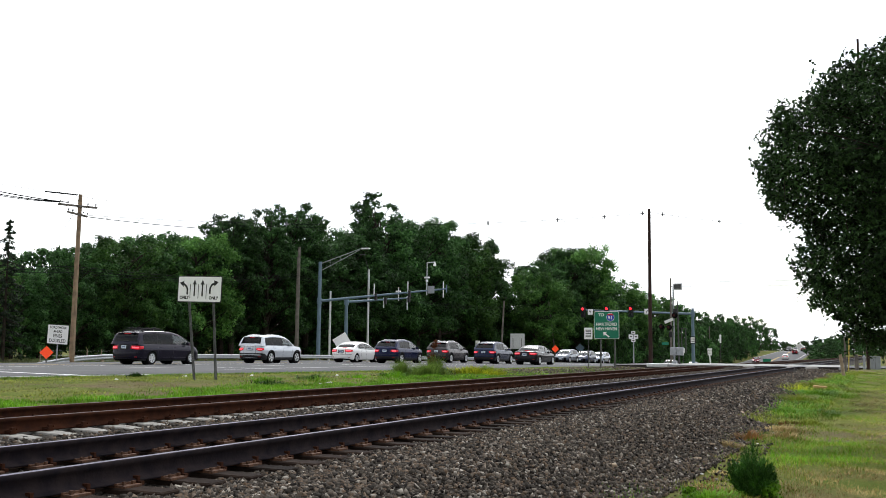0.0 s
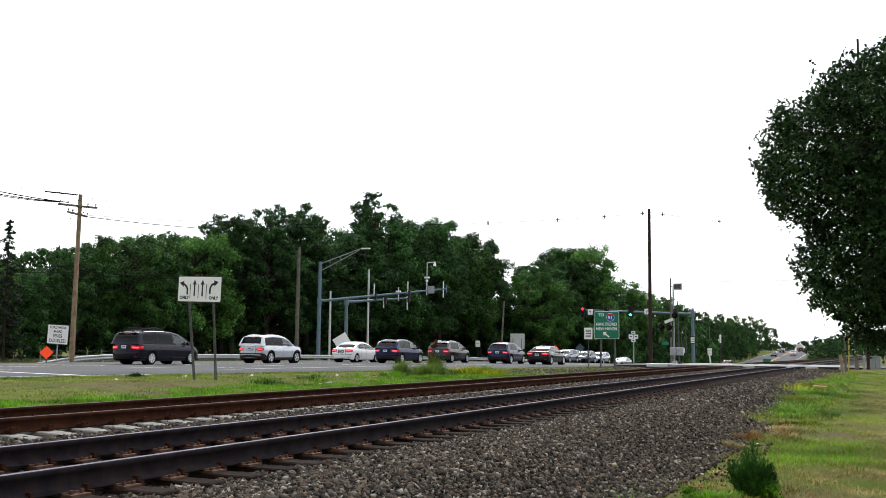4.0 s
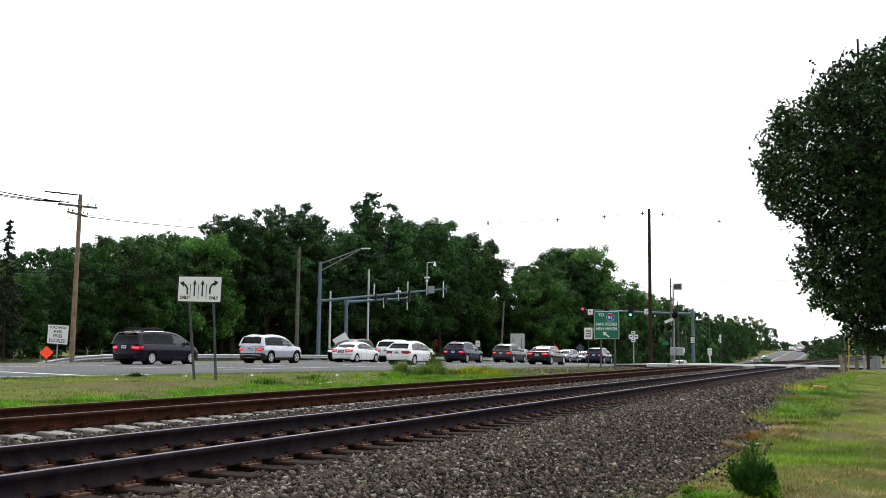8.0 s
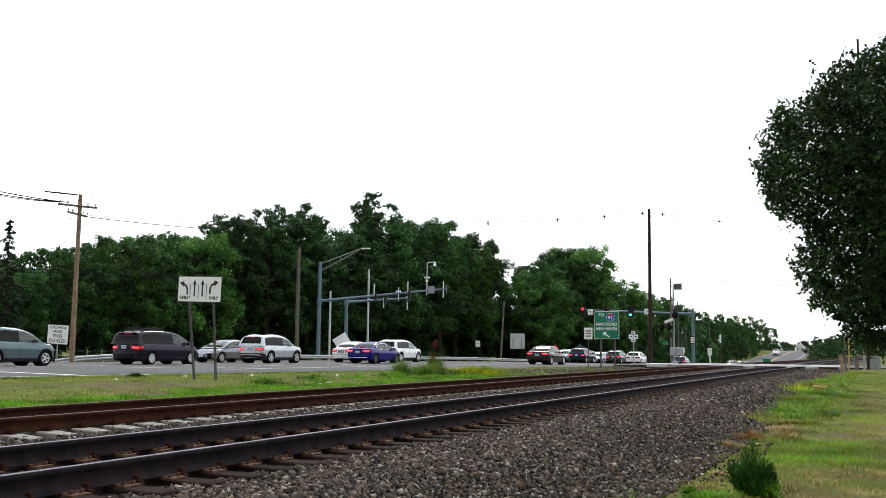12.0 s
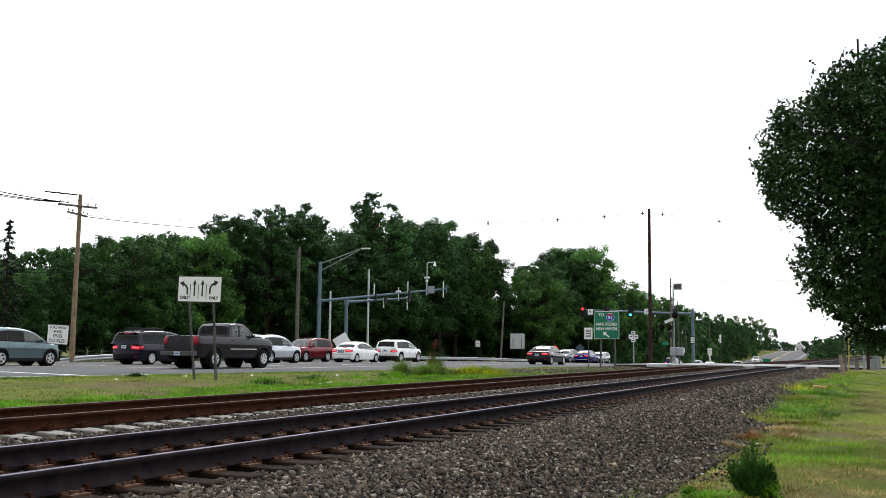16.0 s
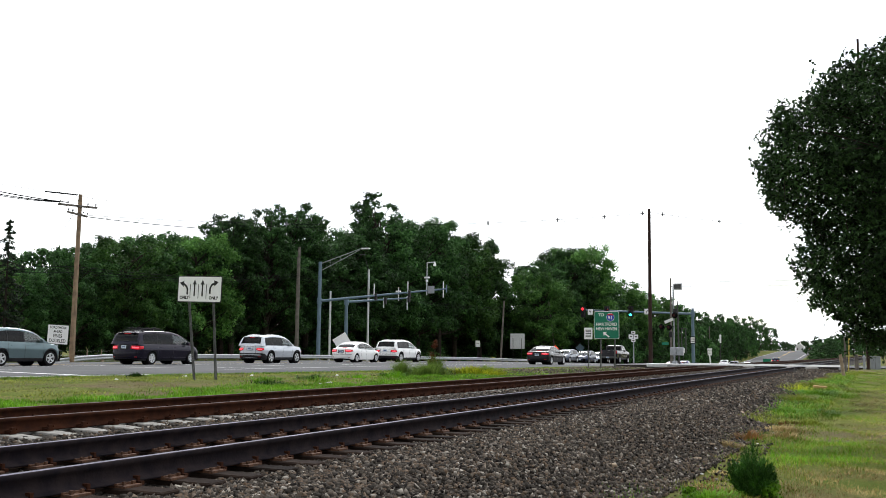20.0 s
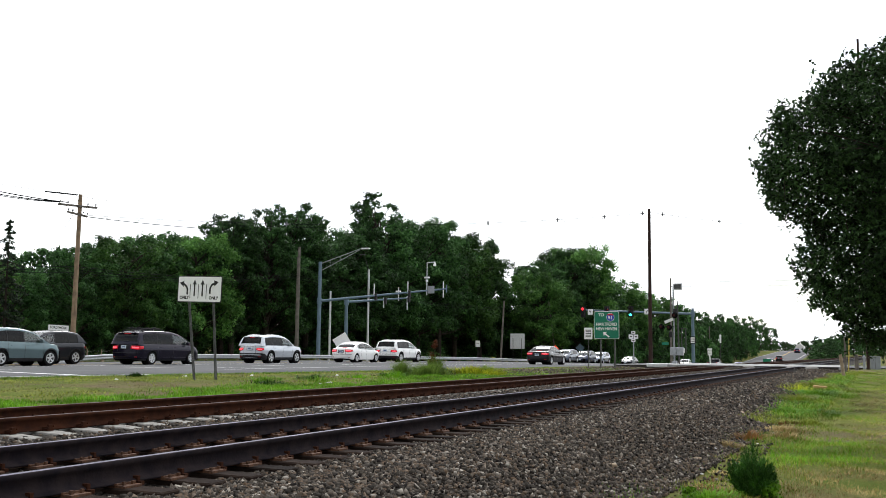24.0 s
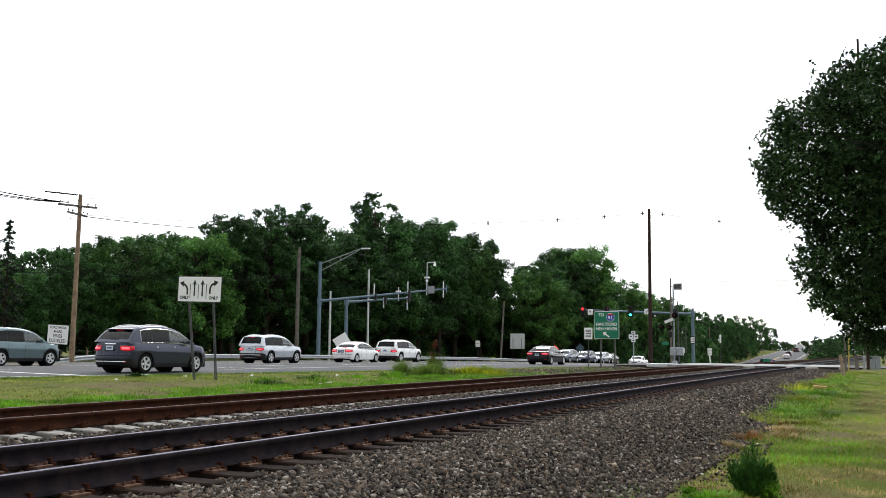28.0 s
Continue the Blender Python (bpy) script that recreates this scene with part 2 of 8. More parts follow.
M = {
    "interior": mat("grey_car_interior", (0.05, 0.05, 0.052), (0.09, 0.09, 0.09), rough=0.9, scale=8),
    "lamp_lit": mat("headlamp_lit", (0.45, 0.45, 0.45), rough=0.1, glow=((1.0, 0.97, 0.9), 0.30)),
    "flasher_glass": mat("dark_red_flasher_lens", (0.035, 0.003, 0.004), (0.025, 0.002, 0.003), rough=0.2, scale=9),
    # Black plastic; inside arches and underneath, the shade is put into this colour.
    "shade_black": mat("shade_black_plastic", (0.004, 0.004, 0.004), (0.007, 0.007, 0.007), rough=0.95, scale=9, spec=0.02),
    "verge_brown": leaf_mat("brown_verge_stalks", (0.090, 0.078, 0.034), (0.17, 0.145, 0.062), 0.15, slow=0.9),
    "weed_orange": leaf_mat("rust_brown_dead_weed", (0.17, 0.085, 0.030), (0.30, 0.165, 0.065), 0.15, slow=2.0),
    "juniper": leaf_mat("juniper_sprays", (0.012, 0.040, 0.006), (0.045, 0.120, 0.018), 0.2, slow=6.0),
    "lamp_core": mat("brake_lamp_core", (0.6, 0.05, 0.06), rough=0.2, glow=((1.0, 0.09, 0.12), 1.1)),
    "rail_top_dull": mat("dull_rail_head", (0.13, 0.105, 0.098), (0.085, 0.068, 0.062), rough=0.7, metal=0.1, scale=3, spec=0.08),
    "soil": turf_mat("turf", (0.10, 0.135, 0.022), (0.19, 0.19, 0.045), (0.145, 0.118, 0.062)),
    "asphalt": mat("asphalt", (0.080, 0.081, 0.086), (0.102, 0.102, 0.104), rough=0.9, scale=0.35, bump=0.3, bscale=90, bdist=0.01, spec=0.25),
    "paint_white": mat("road_paint_white", (0.86, 0.86, 0.84), (0.64, 0.64, 0.63), rough=0.7, scale=9, bump=0.2),
    "paint_yellow": mat("road_paint_yellow", (0.70, 0.45, 0.06), (0.5, 0.33, 0.07), rough=0.7, scale=9),
    # Bed stone, with the shade of the gaps between stones put into its colour.
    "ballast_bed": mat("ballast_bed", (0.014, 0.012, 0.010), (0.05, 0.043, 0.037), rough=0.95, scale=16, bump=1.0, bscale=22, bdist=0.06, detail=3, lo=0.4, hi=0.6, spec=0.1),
    "stone": ramp_mat("ballast_stone", ((0.0, (0.010, 0.008, 0.007)), (0.3, (0.040, 0.034, 0.028)), (0.62, (0.082, 0.068, 0.056)), (0.80, (0.115, 0.078, 0.052)), (0.92, (0.165, 0.143, 0.12)), (1.0, (0.32, 0.29, 0.25)))),
    # Worn head: the sky's lavender sheen is painted into a rough base colour.
    "rail_top": mat("worn_steel_painted_sheen", (0.20, 0.19, 0.25), (0.11, 0.105, 0.14), rough=0.6, metal=0.2, scale=3, spec=0.12),
    "rail_dark": mat("dark_rail_steel", (0.012, 0.010, 0.013), (0.024, 0.018, 0.019), rough=0.8, scale=7, bump=0.25, bscale=40, spec=0.04),
    "rail_rust": mat("rusty_rail_steel", (0.050, 0.019, 0.010), (0.028, 0.012, 0.008), rough=0.9, scale=7, bump=0.3, bscale=40, spec=0.04),
    "tie_wood": mat("creosoted_wood", (0.014, 0.009, 0.007), (0.030, 0.019, 0.014), rough=0.95, scale=6, bump=0.7, bscale=18, vary="object", spec=0.1),
    "tie_concrete": mat("tie_concrete", (0.33, 0.32, 0.30), (0.20, 0.19, 0.175), rough=0.9, scale=8, bump=0.3, spec=0.2),
    "plate_rust": mat("rusty_plate", (0.125, 0.056, 0.027), (0.06, 0.028, 0.016), rough=0.85, scale=20, bump=0.4),
    "pole_wood": mat("weathered_pole_wood", (0.29, 0.205, 0.13), (0.17, 0.12, 0.078), rough=0.9, scale=3, bump=0.6, bscale=30),
    "pole_grey": mat("grey_pole_wood", (0.17, 0.15, 0.13), (0.10, 0.088, 0.078), rough=0.9, scale=3, bump=0.6, bscale=30),
    "pole_brown": mat("dark_brown_pole_wood", (0.034, 0.015, 0.010), (0.022, 0.011, 0.008), rough=0.9, scale=3, bump=0.6, bscale=30),
    "mast": mat("blue_grey_painted_steel", (0.135, 0.20, 0.26), (0.11, 0.165, 0.215), rough=0.5, scale=3, spec=0.3),
    "galv": mat("galvanised_steel", (0.36, 0.38, 0.40), (0.27, 0.285, 0.30), rough=0.5, metal=0.4, scale=6, bump=0.1),
    "post_steel": mat("dull_post_steel", (0.060, 0.064, 0.062), (0.10, 0.10, 0.095), rough=0.7, metal=0.3, scale=10),
    "sign_white": mat("sign_white", (0.86, 0.86, 0.86), (0.80, 0.80, 0.80), rough=0.55, scale=5),
    "sign_back": mat("sign_back_aluminium", (0.66, 0.67, 0.68), (0.56, 0.57, 0.58), rough=0.5, metal=0.3, scale=5),
    "sign_green": mat("sign_green", (0.004, 0.15, 0.085), (0.006, 0.18, 0.10), rough=0.5, scale=3),
    "sign_blue": mat("sign_blue", (0.012, 0.06, 0.40), rough=0.5),
    "sign_red": mat("sign_red", (0.55, 0.02, 0.03), rough=0.5),
    # Weak emission brightens this sheet sign's face; it holds no lamp.
    "sign_orange_aglow": mat("sign_orange_aglow", (0.95, 0.10, 0.02), (0.85, 0.08, 0.02), rough=0.5, scale=6, glow=((1.0, 0.06, 0.015), 0.22)),
    "black": mat("sign_black", (0.012, 0.012, 0.012), rough=0.6),
    "dark_plastic": mat("dark_plastic", (0.011, 0.011, 0.013), (0.018, 0.018, 0.02), rough=0.6, scale=9, spec=0.2),
    "rubber": mat("tyre_rubber", (0.008, 0.008, 0.009), (0.014, 0.013, 0.013), rough=0.9, scale=12, spec=0.08),
    "alloy": mat("alloy_rim", (0.62, 0.63, 0.65), (0.5, 0.51, 0.53), rough=0.4, metal=0.15, scale=8),
    "chrome": mat("chrome_trim", (0.75, 0.76, 0.78), rough=0.15, metal=1.0),
    "glass": pane_mat("tinted_glass", (0.05, 0.055, 0.06), 1.30),
    "glass_light": pane_mat("clear_car_glass", (0.66, 0.78, 0.76), 1.75),
    "lamp_red": mat("tail_lamp_red", (0.34, 0.008, 0.016), (0.22, 0.005, 0.010), rough=0.2, scale=14),
    "lamp_brake": mat("brake_lamp_lit", (0.34, 0.008, 0.014), rough=0.2, glow=((1.0, 0.015, 0.05), 0.13)),
    "lamp_clear": mat("headlamp_clear", (0.36, 0.37, 0.39), rough=0.1, glow=((1.0, 0.97, 0.9), 0.02)),
    "plate": mat("licence_plate", (0.55, 0.62, 0.70), rough=0.4),
    "plate_bar": mat("plate_bar", (0.05, 0.07, 0.2), rough=0.5),
    "signal_red": mat("signal_red_lit", (0.5, 0.01, 0.01), glow=((1.0, 0.012, 0.02), 3.2)),
    "signal_green": mat("signal_green_lit", (0.05, 0.5, 0.4), glow=((0.04, 0.95, 0.62), 3.2)),
    "bark": mat("bark", (0.045, 0.036, 0.028), (0.024, 0.02, 0.016), rough=0.95, scale=5, bump=0.8, bscale=15, spec=0.1),
    "leaf_near": leaf_mat("near_leaves", (0.004, 0.010, 0.004), (0.038, 0.080, 0.024), 0.28, slow=1.6),
    "leaf_far": leaf_mat("woodland_leaves", (0.009, 0.027, 0.009), (0.063, 0.150, 0.040), 0.26, gain=1.4),
    "leaf_light": leaf_mat("light_woodland_leaves", (0.018, 0.056, 0.013), (0.092, 0.200, 0.042), 0.28, gain=1.4),
    "leaf_pine": leaf_mat("conifer_needles", (0.010, 0.020, 0.011), (0.022, 0.036, 0.018), 0.05),
    "leaf_bush": leaf_mat("bush_leaves", (0.010, 0.034, 0.005), (0.032, 0.085, 0.011), 0.2),
    "grass_green": leaf_mat("fresh_grass", (0.065, 0.180, 0.009), (0.150, 0.31, 0.020), 0.28, slow=0.9),
    "grass_meadow": leaf_mat("meadow_grass_blades", (0.055, 0.075, 0.030), (0.12, 0.14, 0.065), 0.2, slow=0.9),
    "weed_soft": leaf_mat("soft_green_weed", (0.095, 0.160, 0.030), (0.20, 0.30, 0.06), 0.3, slow=2.0),
    "grass_dry": leaf_mat("dry_grass", (0.33, 0.24, 0.090), (0.54, 0.41, 0.19), 0.15, slow=0.9),
    "grass_mid": leaf_mat("mixed_grass", (0.120, 0.170, 0.018), (0.245, 0.265, 0.046), 0.25, slow=0.9),
    "weed_brown": leaf_mat("brown_weed", (0.085, 0.024, 0.010), (0.17, 0.060, 0.024), 0.1, slow=3.0),
    "flower_yellow": leaf_mat("yellow_flowers", (0.24, 0.34, 0.018), (0.52, 0.52, 0.04), 0.3, slow=3.0),
    "dirt_brown": mat("bare_soil", (0.17, 0.105, 0.062), (0.12, 0.08, 0.05), rough=0.95, scale=6, bump=0.6, bscale=30),
    "wire": mat("wire_black", (0.010, 0.010, 0.011), rough=0.9, spec=0.05),
    "glass_ins": mat("insulator", (0.12, 0.12, 0.13), rough=0.3),
    "cabinet": mat("cabinet_aluminium", (0.30, 0.32, 0.345), (0.25, 0.265, 0.285), rough=0.6, metal=0.2, scale=4),
    "concrete": mat("crossing_concrete", (0.34, 0.34, 0.335), (0.24, 0.24, 0.24), rough=0.9, scale=2.5, bump=0.3),
    "white_wall": mat("white_siding", (0.75, 0.75, 0.73), (0.66, 0.66, 0.64), rough=0.8, scale=2),
    "roof_grey": mat("grey_roof_shingle", (0.16, 0.16, 0.17), (0.22, 0.22, 0.22), rough=0.9, scale=3),
    "bird": mat("bird_feathers", (0.27, 0.26, 0.29), (0.35, 0.34, 0.37), rough=0.9, scale=30),
    "pvc_yellow": mat("yellow_guy_guard", (0.50, 0.38, 0.07), (0.42, 0.31, 0.06), rough=0.5),
    "board_tan": mat("tan_board", (0.42, 0.27, 0.10), (0.30, 0.19, 0.07), rough=0.9, scale=6, bump=0.4),
    "fence_grey": mat("weathered_wood_post", (0.33, 0.25, 0.17), (0.24, 0.18, 0.12), rough=0.9, scale=6, bump=0.5),
}
_paints = {}


def paint(name, c, rough=0.2, metal=0.4):
    if name not in _paints:
        _paints[name] = mat("car_paint_" + name, c, tuple(v * 0.93 for v in c), rough=rough, metal=metal, scale=2.5, coat=0.25, spec=0.15)
    return _paints[name]


# ---- mesh helpers ----
def part(name, bm, material, parent=None, label="", smooth=False, bevel=0.0):
    """Links a bmesh as one mesh object under a thing or a part."""
    me = bpy.data.meshes.new(name)
    bm.normal_update()
    bm.to_mesh(me)
    bm.free()
    me.materials.append(M[material] if isinstance(material, str) else material)
    if smooth:
        me.polygons.foreach_set("use_smooth", [True] * len(me.polygons))
    ob = new(name, me)
    ob.parent = parent
    if label:
        tagged(ob, label)
    if bevel:
        md = ob.modifiers.new("bevel", "BEVEL")
        md.width, md.segments, md.limit_method, md.angle_limit = bevel, 2, "ANGLE", radians(28)
    return ob


def root(name, m, label, category, group="", kind=""):
    ob = new(name)
    ob.empty_display_size = 0.2
    ob.matrix_basis = m
    return tagged(ob, label, category, group, kind)


def add_box(bm, cx, cy, cz, sx, sy, sz, m=None):
    r = bmesh.ops.create_cube(bm, size=1.0)
    t = Matrix.Translation((cx, cy, cz)) @ Matrix.Diagonal((sx, sy, sz, 1))
    bmesh.ops.transform(bm, matrix=(m @ t) if m else t, verts=r["verts"])
    return r["verts"]


def box(cx, cy, cz, sx, sy, sz):
    bm = bmesh.new()
    add_box(bm, cx, cy, cz, sx, sy, sz)
    return bm


def add_tube(bm, a, b, r1, r2=None, seg=8):
    """A straight tapered tube from a to b."""
    a, b = Vector(a), Vector(b)
    d = b - a
    r = bmesh.ops.create_cone(bm, cap_ends=True, segments=seg, radius1=r1, radius2=r1 if r2 is None else r2, depth=d.length)
    bmesh.ops.transform(bm, matrix=Matrix.Translation((a + b) / 2) @ d.to_track_quat("Z", "Y").to_matrix().to_4x4(), verts=r["verts"])


def tube(a, b, r1, r2=None, seg=8):
    bm = bmesh.new()
    add_tube(bm, a, b, r1, r2, seg)
    return bm


def disc_y(cx, cy, cz, r, depth, seg=20):
    """A cylinder whose axis runs along y."""
    return tube((cx, cy - depth / 2, cz), (cx, cy + depth / 2, cz), r, r, seg)


def prism_xz(pts, y0, y1):
    """A flat outline in x and z, given thickness along y."""
    bm = bmesh.new()
    a = [bm.verts.new((x, y0, z)) for x, z in pts]
    b = [bm.verts.new((x, y1, z)) for x, z in pts]
    bm.faces.new(a)
    bm.faces.new(b[::-1])
    for i in range(len(pts)):
        j = (i + 1) % len(pts)
        bm.faces.new((a[j], a[i], b[i], b[j]))
    bmesh.ops.recalc_face_normals(bm, faces=bm.faces)
    return bm


def mesh_of(name, verts, faces, material, parent=None, label="", smooth=False):
    """A mesh from vertex and face arrays of one face size."""
    verts, faces = np.asarray(verts, np.float32), np.asarray(faces, np.int32)
    me = bpy.data.meshes.new(name)
    k = faces.shape[1]
    me.vertices.add(len(verts))
    me.vertices.foreach_set("co", verts.ravel())
    me.loops.add(faces.size)
    me.loops.foreach_set("vertex_index", faces.ravel())
    me.polygons.add(len(faces))
    me.polygons.foreach_set("loop_start", np.arange(0, faces.size, k, dtype=np.int32))
    if smooth:
        me.polygons.foreach_set("use_smooth", np.ones(len(faces), dtype=bool))
    me.update(calc_edges=True)
    me.materials.append(M[material] if isinstance(material, str) else material)
    ob = new(name, me)
    ob.parent = parent
    if label:
        tagged(ob, label)
    return ob


def text_part(name, body, size, m, material, parent, label="", depth=0.004, stretch=1.0, bold=0.0):
    """Letters in the built-in font as a mesh, centred on the pose m."""
    cu = bpy.data.curves.new(name, "FONT")
    cu.body, cu.size, cu.extrude, cu.align_x, cu.align_y, cu.offset = body, size, depth, "CENTER", "CENTER", bold
    tmp = bpy.data.objects.new(name, cu)
    scene.collection.objects.link(tmp)
    me = bpy.data.meshes.new_from_object(tmp.evaluated_get(bpy.context.evaluated_depsgraph_get()))
    bpy.data.objects.remove(tmp)
    me.transform(m @ Matrix.Diagonal((stretch, 1, 1, 1)))
    me.materials.clear()
    me.materials.append(M[material])
    ob = new(name, me)
    ob.parent = parent
    if label:
        tagged(ob, label)
    return ob


def lerp_list(x, xs, ys):
    return float(np.interp(x, xs, ys))


# ---- the lie of the land ----
ROAD_Y = (-80, 20, 45, 70, 105, 130, 170, 230, 268, 300, 335, 369, 410, 600, 1500)
ROAD_Z = (-0.1, -0.12, -0.18, -0.28, -0.62, -1.05, -2.45, -3.0, -2.95, -2.15, -0.6, 1.05, 1.5, 1.5, 1.5)


def road_z(y):
    return np.interp(y, ROAD_Y, ROAD_Z)


def rail_z(y):
    return np.interp(y, (50, 230, 1500), (0.0, -0.25, -0.25))


def near_edge(y):
    """The edge of the carriageway on the side of the tracks."""
    return np.interp(y, (-80, 22, 31, 48, 66, 72, 88, 100, 112, 400, 1500), (-25.6, -25.4, -24.0, -21.5, -21.3, -21.0, -21.0, -22.0, -24.5, -26.0, -26.0))


def ground_z(x, y):
    """The height of the bare ground, before the roads and the ballast are laid on it."""
    x, y = np.asarray(x, float), np.asarray(y, float)
    bed = rail_z(y) - 0.34
    yard = np.interp(y, (0, 25, 58, 75, 200), (-0.64, -0.62, -0.16, -0.1, -0.3))
    verge = rail_z(y) * 0.5 + np.interp(y, (0, 60, 84, 110, 150, 268, 369, 600), (-0.26, -0.36, -0.4, -0.9, -2.0, -2.6, 0.2, 0.4))
    road = road_z(y) - 0.06
    xs = (-900, -70, -46, -45.4, -21.2, -13.4, -12.6, -4.4, -2.3, 3.0, 900)
    cols = [road + 0.4, road - 0.05, road - 0.02, road, road, verge, bed, bed, yard, yard, yard + 0.2]
    z = np.zeros(np.broadcast(x, y).shape)
    x, y = np.broadcast_arrays(x, y)
    for i in range(len(xs) - 1):
        k = (x >= xs[i]) & (x <= xs[i + 1])
        f = (x - xs[i]) / (xs[i + 1] - xs[i])
        z = np.where(k, cols[i] * (1 - f) + cols[i + 1] * f, z)
    ditch = np.interp(y, (10, 30, 45, 54, 130, 150), (0.0, 0.45, 0.45, 0.16, 0.12, 0.0)) * np.interp(x, (-58, -54, -46, -43.2), (0.0, 1.0, 1.0, 0.0))
    return z - ditch


def grid(name, xs, ys, zfun, material, label="", kind="structure", category=""):
    xs, ys = np.asarray(xs, float), np.asarray(ys, float)
    gx, gy = np.meshgrid(xs, ys)
    gz = zfun(gx, gy)
    v = np.stack([gx, gy, gz], -1).reshape(-1, 3)
    nx = len(xs)
    i = (np.arange(len(ys) - 1)[:, None] * nx + np.arange(nx - 1)[None, :]).ravel()
    f = np.stack([i, i + 1, i + 1 + nx, i + nx], 1)
    ob = mesh_of(name, v, f, material, smooth=True)
    return tagged(ob, label, category, "", kind)


_gx = np.concatenate([[-900, -500, -300, -180, -110, -80, -70, -60, -54, -50, -47.5, -46, -45.4, -44.2, -43.2, -40, -33, -26, -21.2], np.arange(-20, -13.4, 0.9), [-13.4, -12.6],
                      np.arange(-11.5, -4.6, 1.0), np.arange(-4.4, 3.1, 0.35), [5, 9, 15, 30, 60, 120, 300, 900]])
_gy = np.concatenate([[-300, -120, -60, -20, -5], np.arange(0, 40, 1.0), np.arange(40, 130, 3.0), np.arange(130, 440, 10.0), [480, 560, 700, 1000, 1500]])
rng = np.random.default_rng(7)


def rough_ground(x, y):
    z = ground_z(x, y)
    amp = np.where((x > -20.5) & (x < -13.4), 0.05, np.where((x > -2.3) & (x < 6), 0.045, 0.0)) * (y < 110)
    return z + amp * (np.sin(x * 2.1 + y * 0.7) * np.cos(y * 1.3 - x) + 0.5 * np.sin(5 * x) * np.sin(4.1 * y))


grid("ground", _gx, _gy, rough_ground, "soil", "grassy ground with patches of bare soil", category="ground")


def road_sheet():
    ys = np.concatenate([np.arange(-60, 130, 3.0), np.arange(130, 560, 10.0)])
    v, f = [], []
    for i, y in enumerate(ys):
        left = np.interp(y, (-60, 42, 54, 110, 140, 330, 369, 600), (-43.2, -43.2, -45.2, -45.2, -42.0, -40.3, -37.8, -37.6))
        right = float(near_edge(y))
        v.append((left - .35, y, float(road_z(y)) - .30))
        for k in range(5):
            x = left + (right - left) * k / 4
            v.append((x, y, float(road_z(y)) + 0.05 * (1 - abs(k - 2) / 2)))
        v.append((right + .30, y, float(road_z(y)) - .14))
    for i in range(len(ys) - 1):
        for k in range(6):
            a = i * 7 + k
            f.append((a, a + 1, a + 8, a + 7))
    return tagged(mesh_of("road", v, f, "asphalt", smooth=True), "worn grey asphalt road with four marked lanes", "road", "", "structure")


road_sheet()


def road_top(x, y):
    """The height of the carriageway at a place on it."""
    left = np.interp(y, (-60, 42, 54, 110, 140, 330, 369, 600), (-43.2, -43.2, -45.2, -45.2, -42.0, -40.3, -37.8, -37.6))
    right = near_edge(y)
    f = np.clip((x - left) / (right - left), 0, 1)
    return road_z(y) + 0.05 * (1 - np.abs(f - 0.5) * 2)


def stripe(name, x0, y0, x1, y1, width, material, label, gap=0, dash=3.0, zf=None):
    """A painted line on the road, whole or dashed, a few millimetres proud."""
    d = Vector((x1 - x0, y1 - y0, 0))
    n = Vector((-d.y, d.x, 0)).normalized() * width / 2
    L, s, v, f = d.length, 0.0, [], []
    zf = zf or (lambda x, y: road_top(x, y))
    while s < L:
        e = min(s + (dash if gap else 6.0), L)
        for q in (s, e):
            c = Vector((x0, y0, 0)) + d * (q / L)
            for sg in (-1, 1):
                p = c + n * sg
                v.append((p.x, p.y, float(zf(p.x, p.y)) + 0.006))
        b = len(v) - 4
        f.append((b, b + 1, b + 3, b + 2))
        s = e + gap
    return tagged(mesh_of(name, v, f, material), label, "road marking", "", "structure")


LANE = {"left": -35.4, "inner": -32.0, "outer": -28.2, "right": -24.6, "on1": -39.0, "on2": -42.4}
stripe("edge_line", -24.9, -40, -24.9, 18, 0.14, "paint_white", "solid white edge line on the asphalt")
stripe("edge_line", -24.9, 18, -23.4, 26, 0.14, "paint_white", "solid white edge line on the asphalt")
stripe("turn_bay_line", -28.6, 36.3, -26.6, 37.2, 0.22, "paint_white", "short white line across the worn asphalt")
stripe("turn_bay_line", -31.5, 24.25, -24.45, 23.75, 0.32, "paint_white", "white line across the worn asphalt")
stripe("lane_line", -30.1, -40, -30.1, 76, 0.12, "paint_white", "dashed white lane line on the asphalt", gap=6)
stripe("lane_line", -33.7, 20, -33.7, 76, 0.12, "paint_white", "solid white turn lane line on the asphalt")
stripe("lane_line", -26.4, 34, -26.4, 76, 0.12, "paint_white", "solid white turn lane line on the asphalt")
stripe("centre_line", -37.2, -40, -37.2, 78, 0.12, "paint_yellow", "double yellow centre line on the asphalt")
stripe("centre_line", -37.45, -40, -37.45, 78, 0.12, "paint_yellow", "double yellow centre line on the asphalt")
stripe("stop_line", -36.8, 79, -22.6, 79, 0.6, "paint_white", "white stop line across the lanes")
stripe("centre_line", -34.0, 125, -33.0, 540, 0.15, "paint_yellow", "double yellow centre line on the far hill")
stripe("centre_line", -33.6, 125, -32.6, 540, 0.15, "paint_yellow", "double yellow centre line on the far hill")
stripe("kerb_line", -41.2, 150, -39.9, 330, .40, "concrete", "pale concrete kerb line along the far road")
stripe("kerb_line", -39.9, 330, -37.5, 369, .40, "concrete", "pale concrete kerb line along the far road")
stripe("edge_line", -26.9, 125, -26.9, 540, 0.15, "paint_white", "white edge line on the far hill")
stripe("edge_line", -37.4, 375, -37.3, 540, 0.15, "paint_white", "white edge line on the far hill")


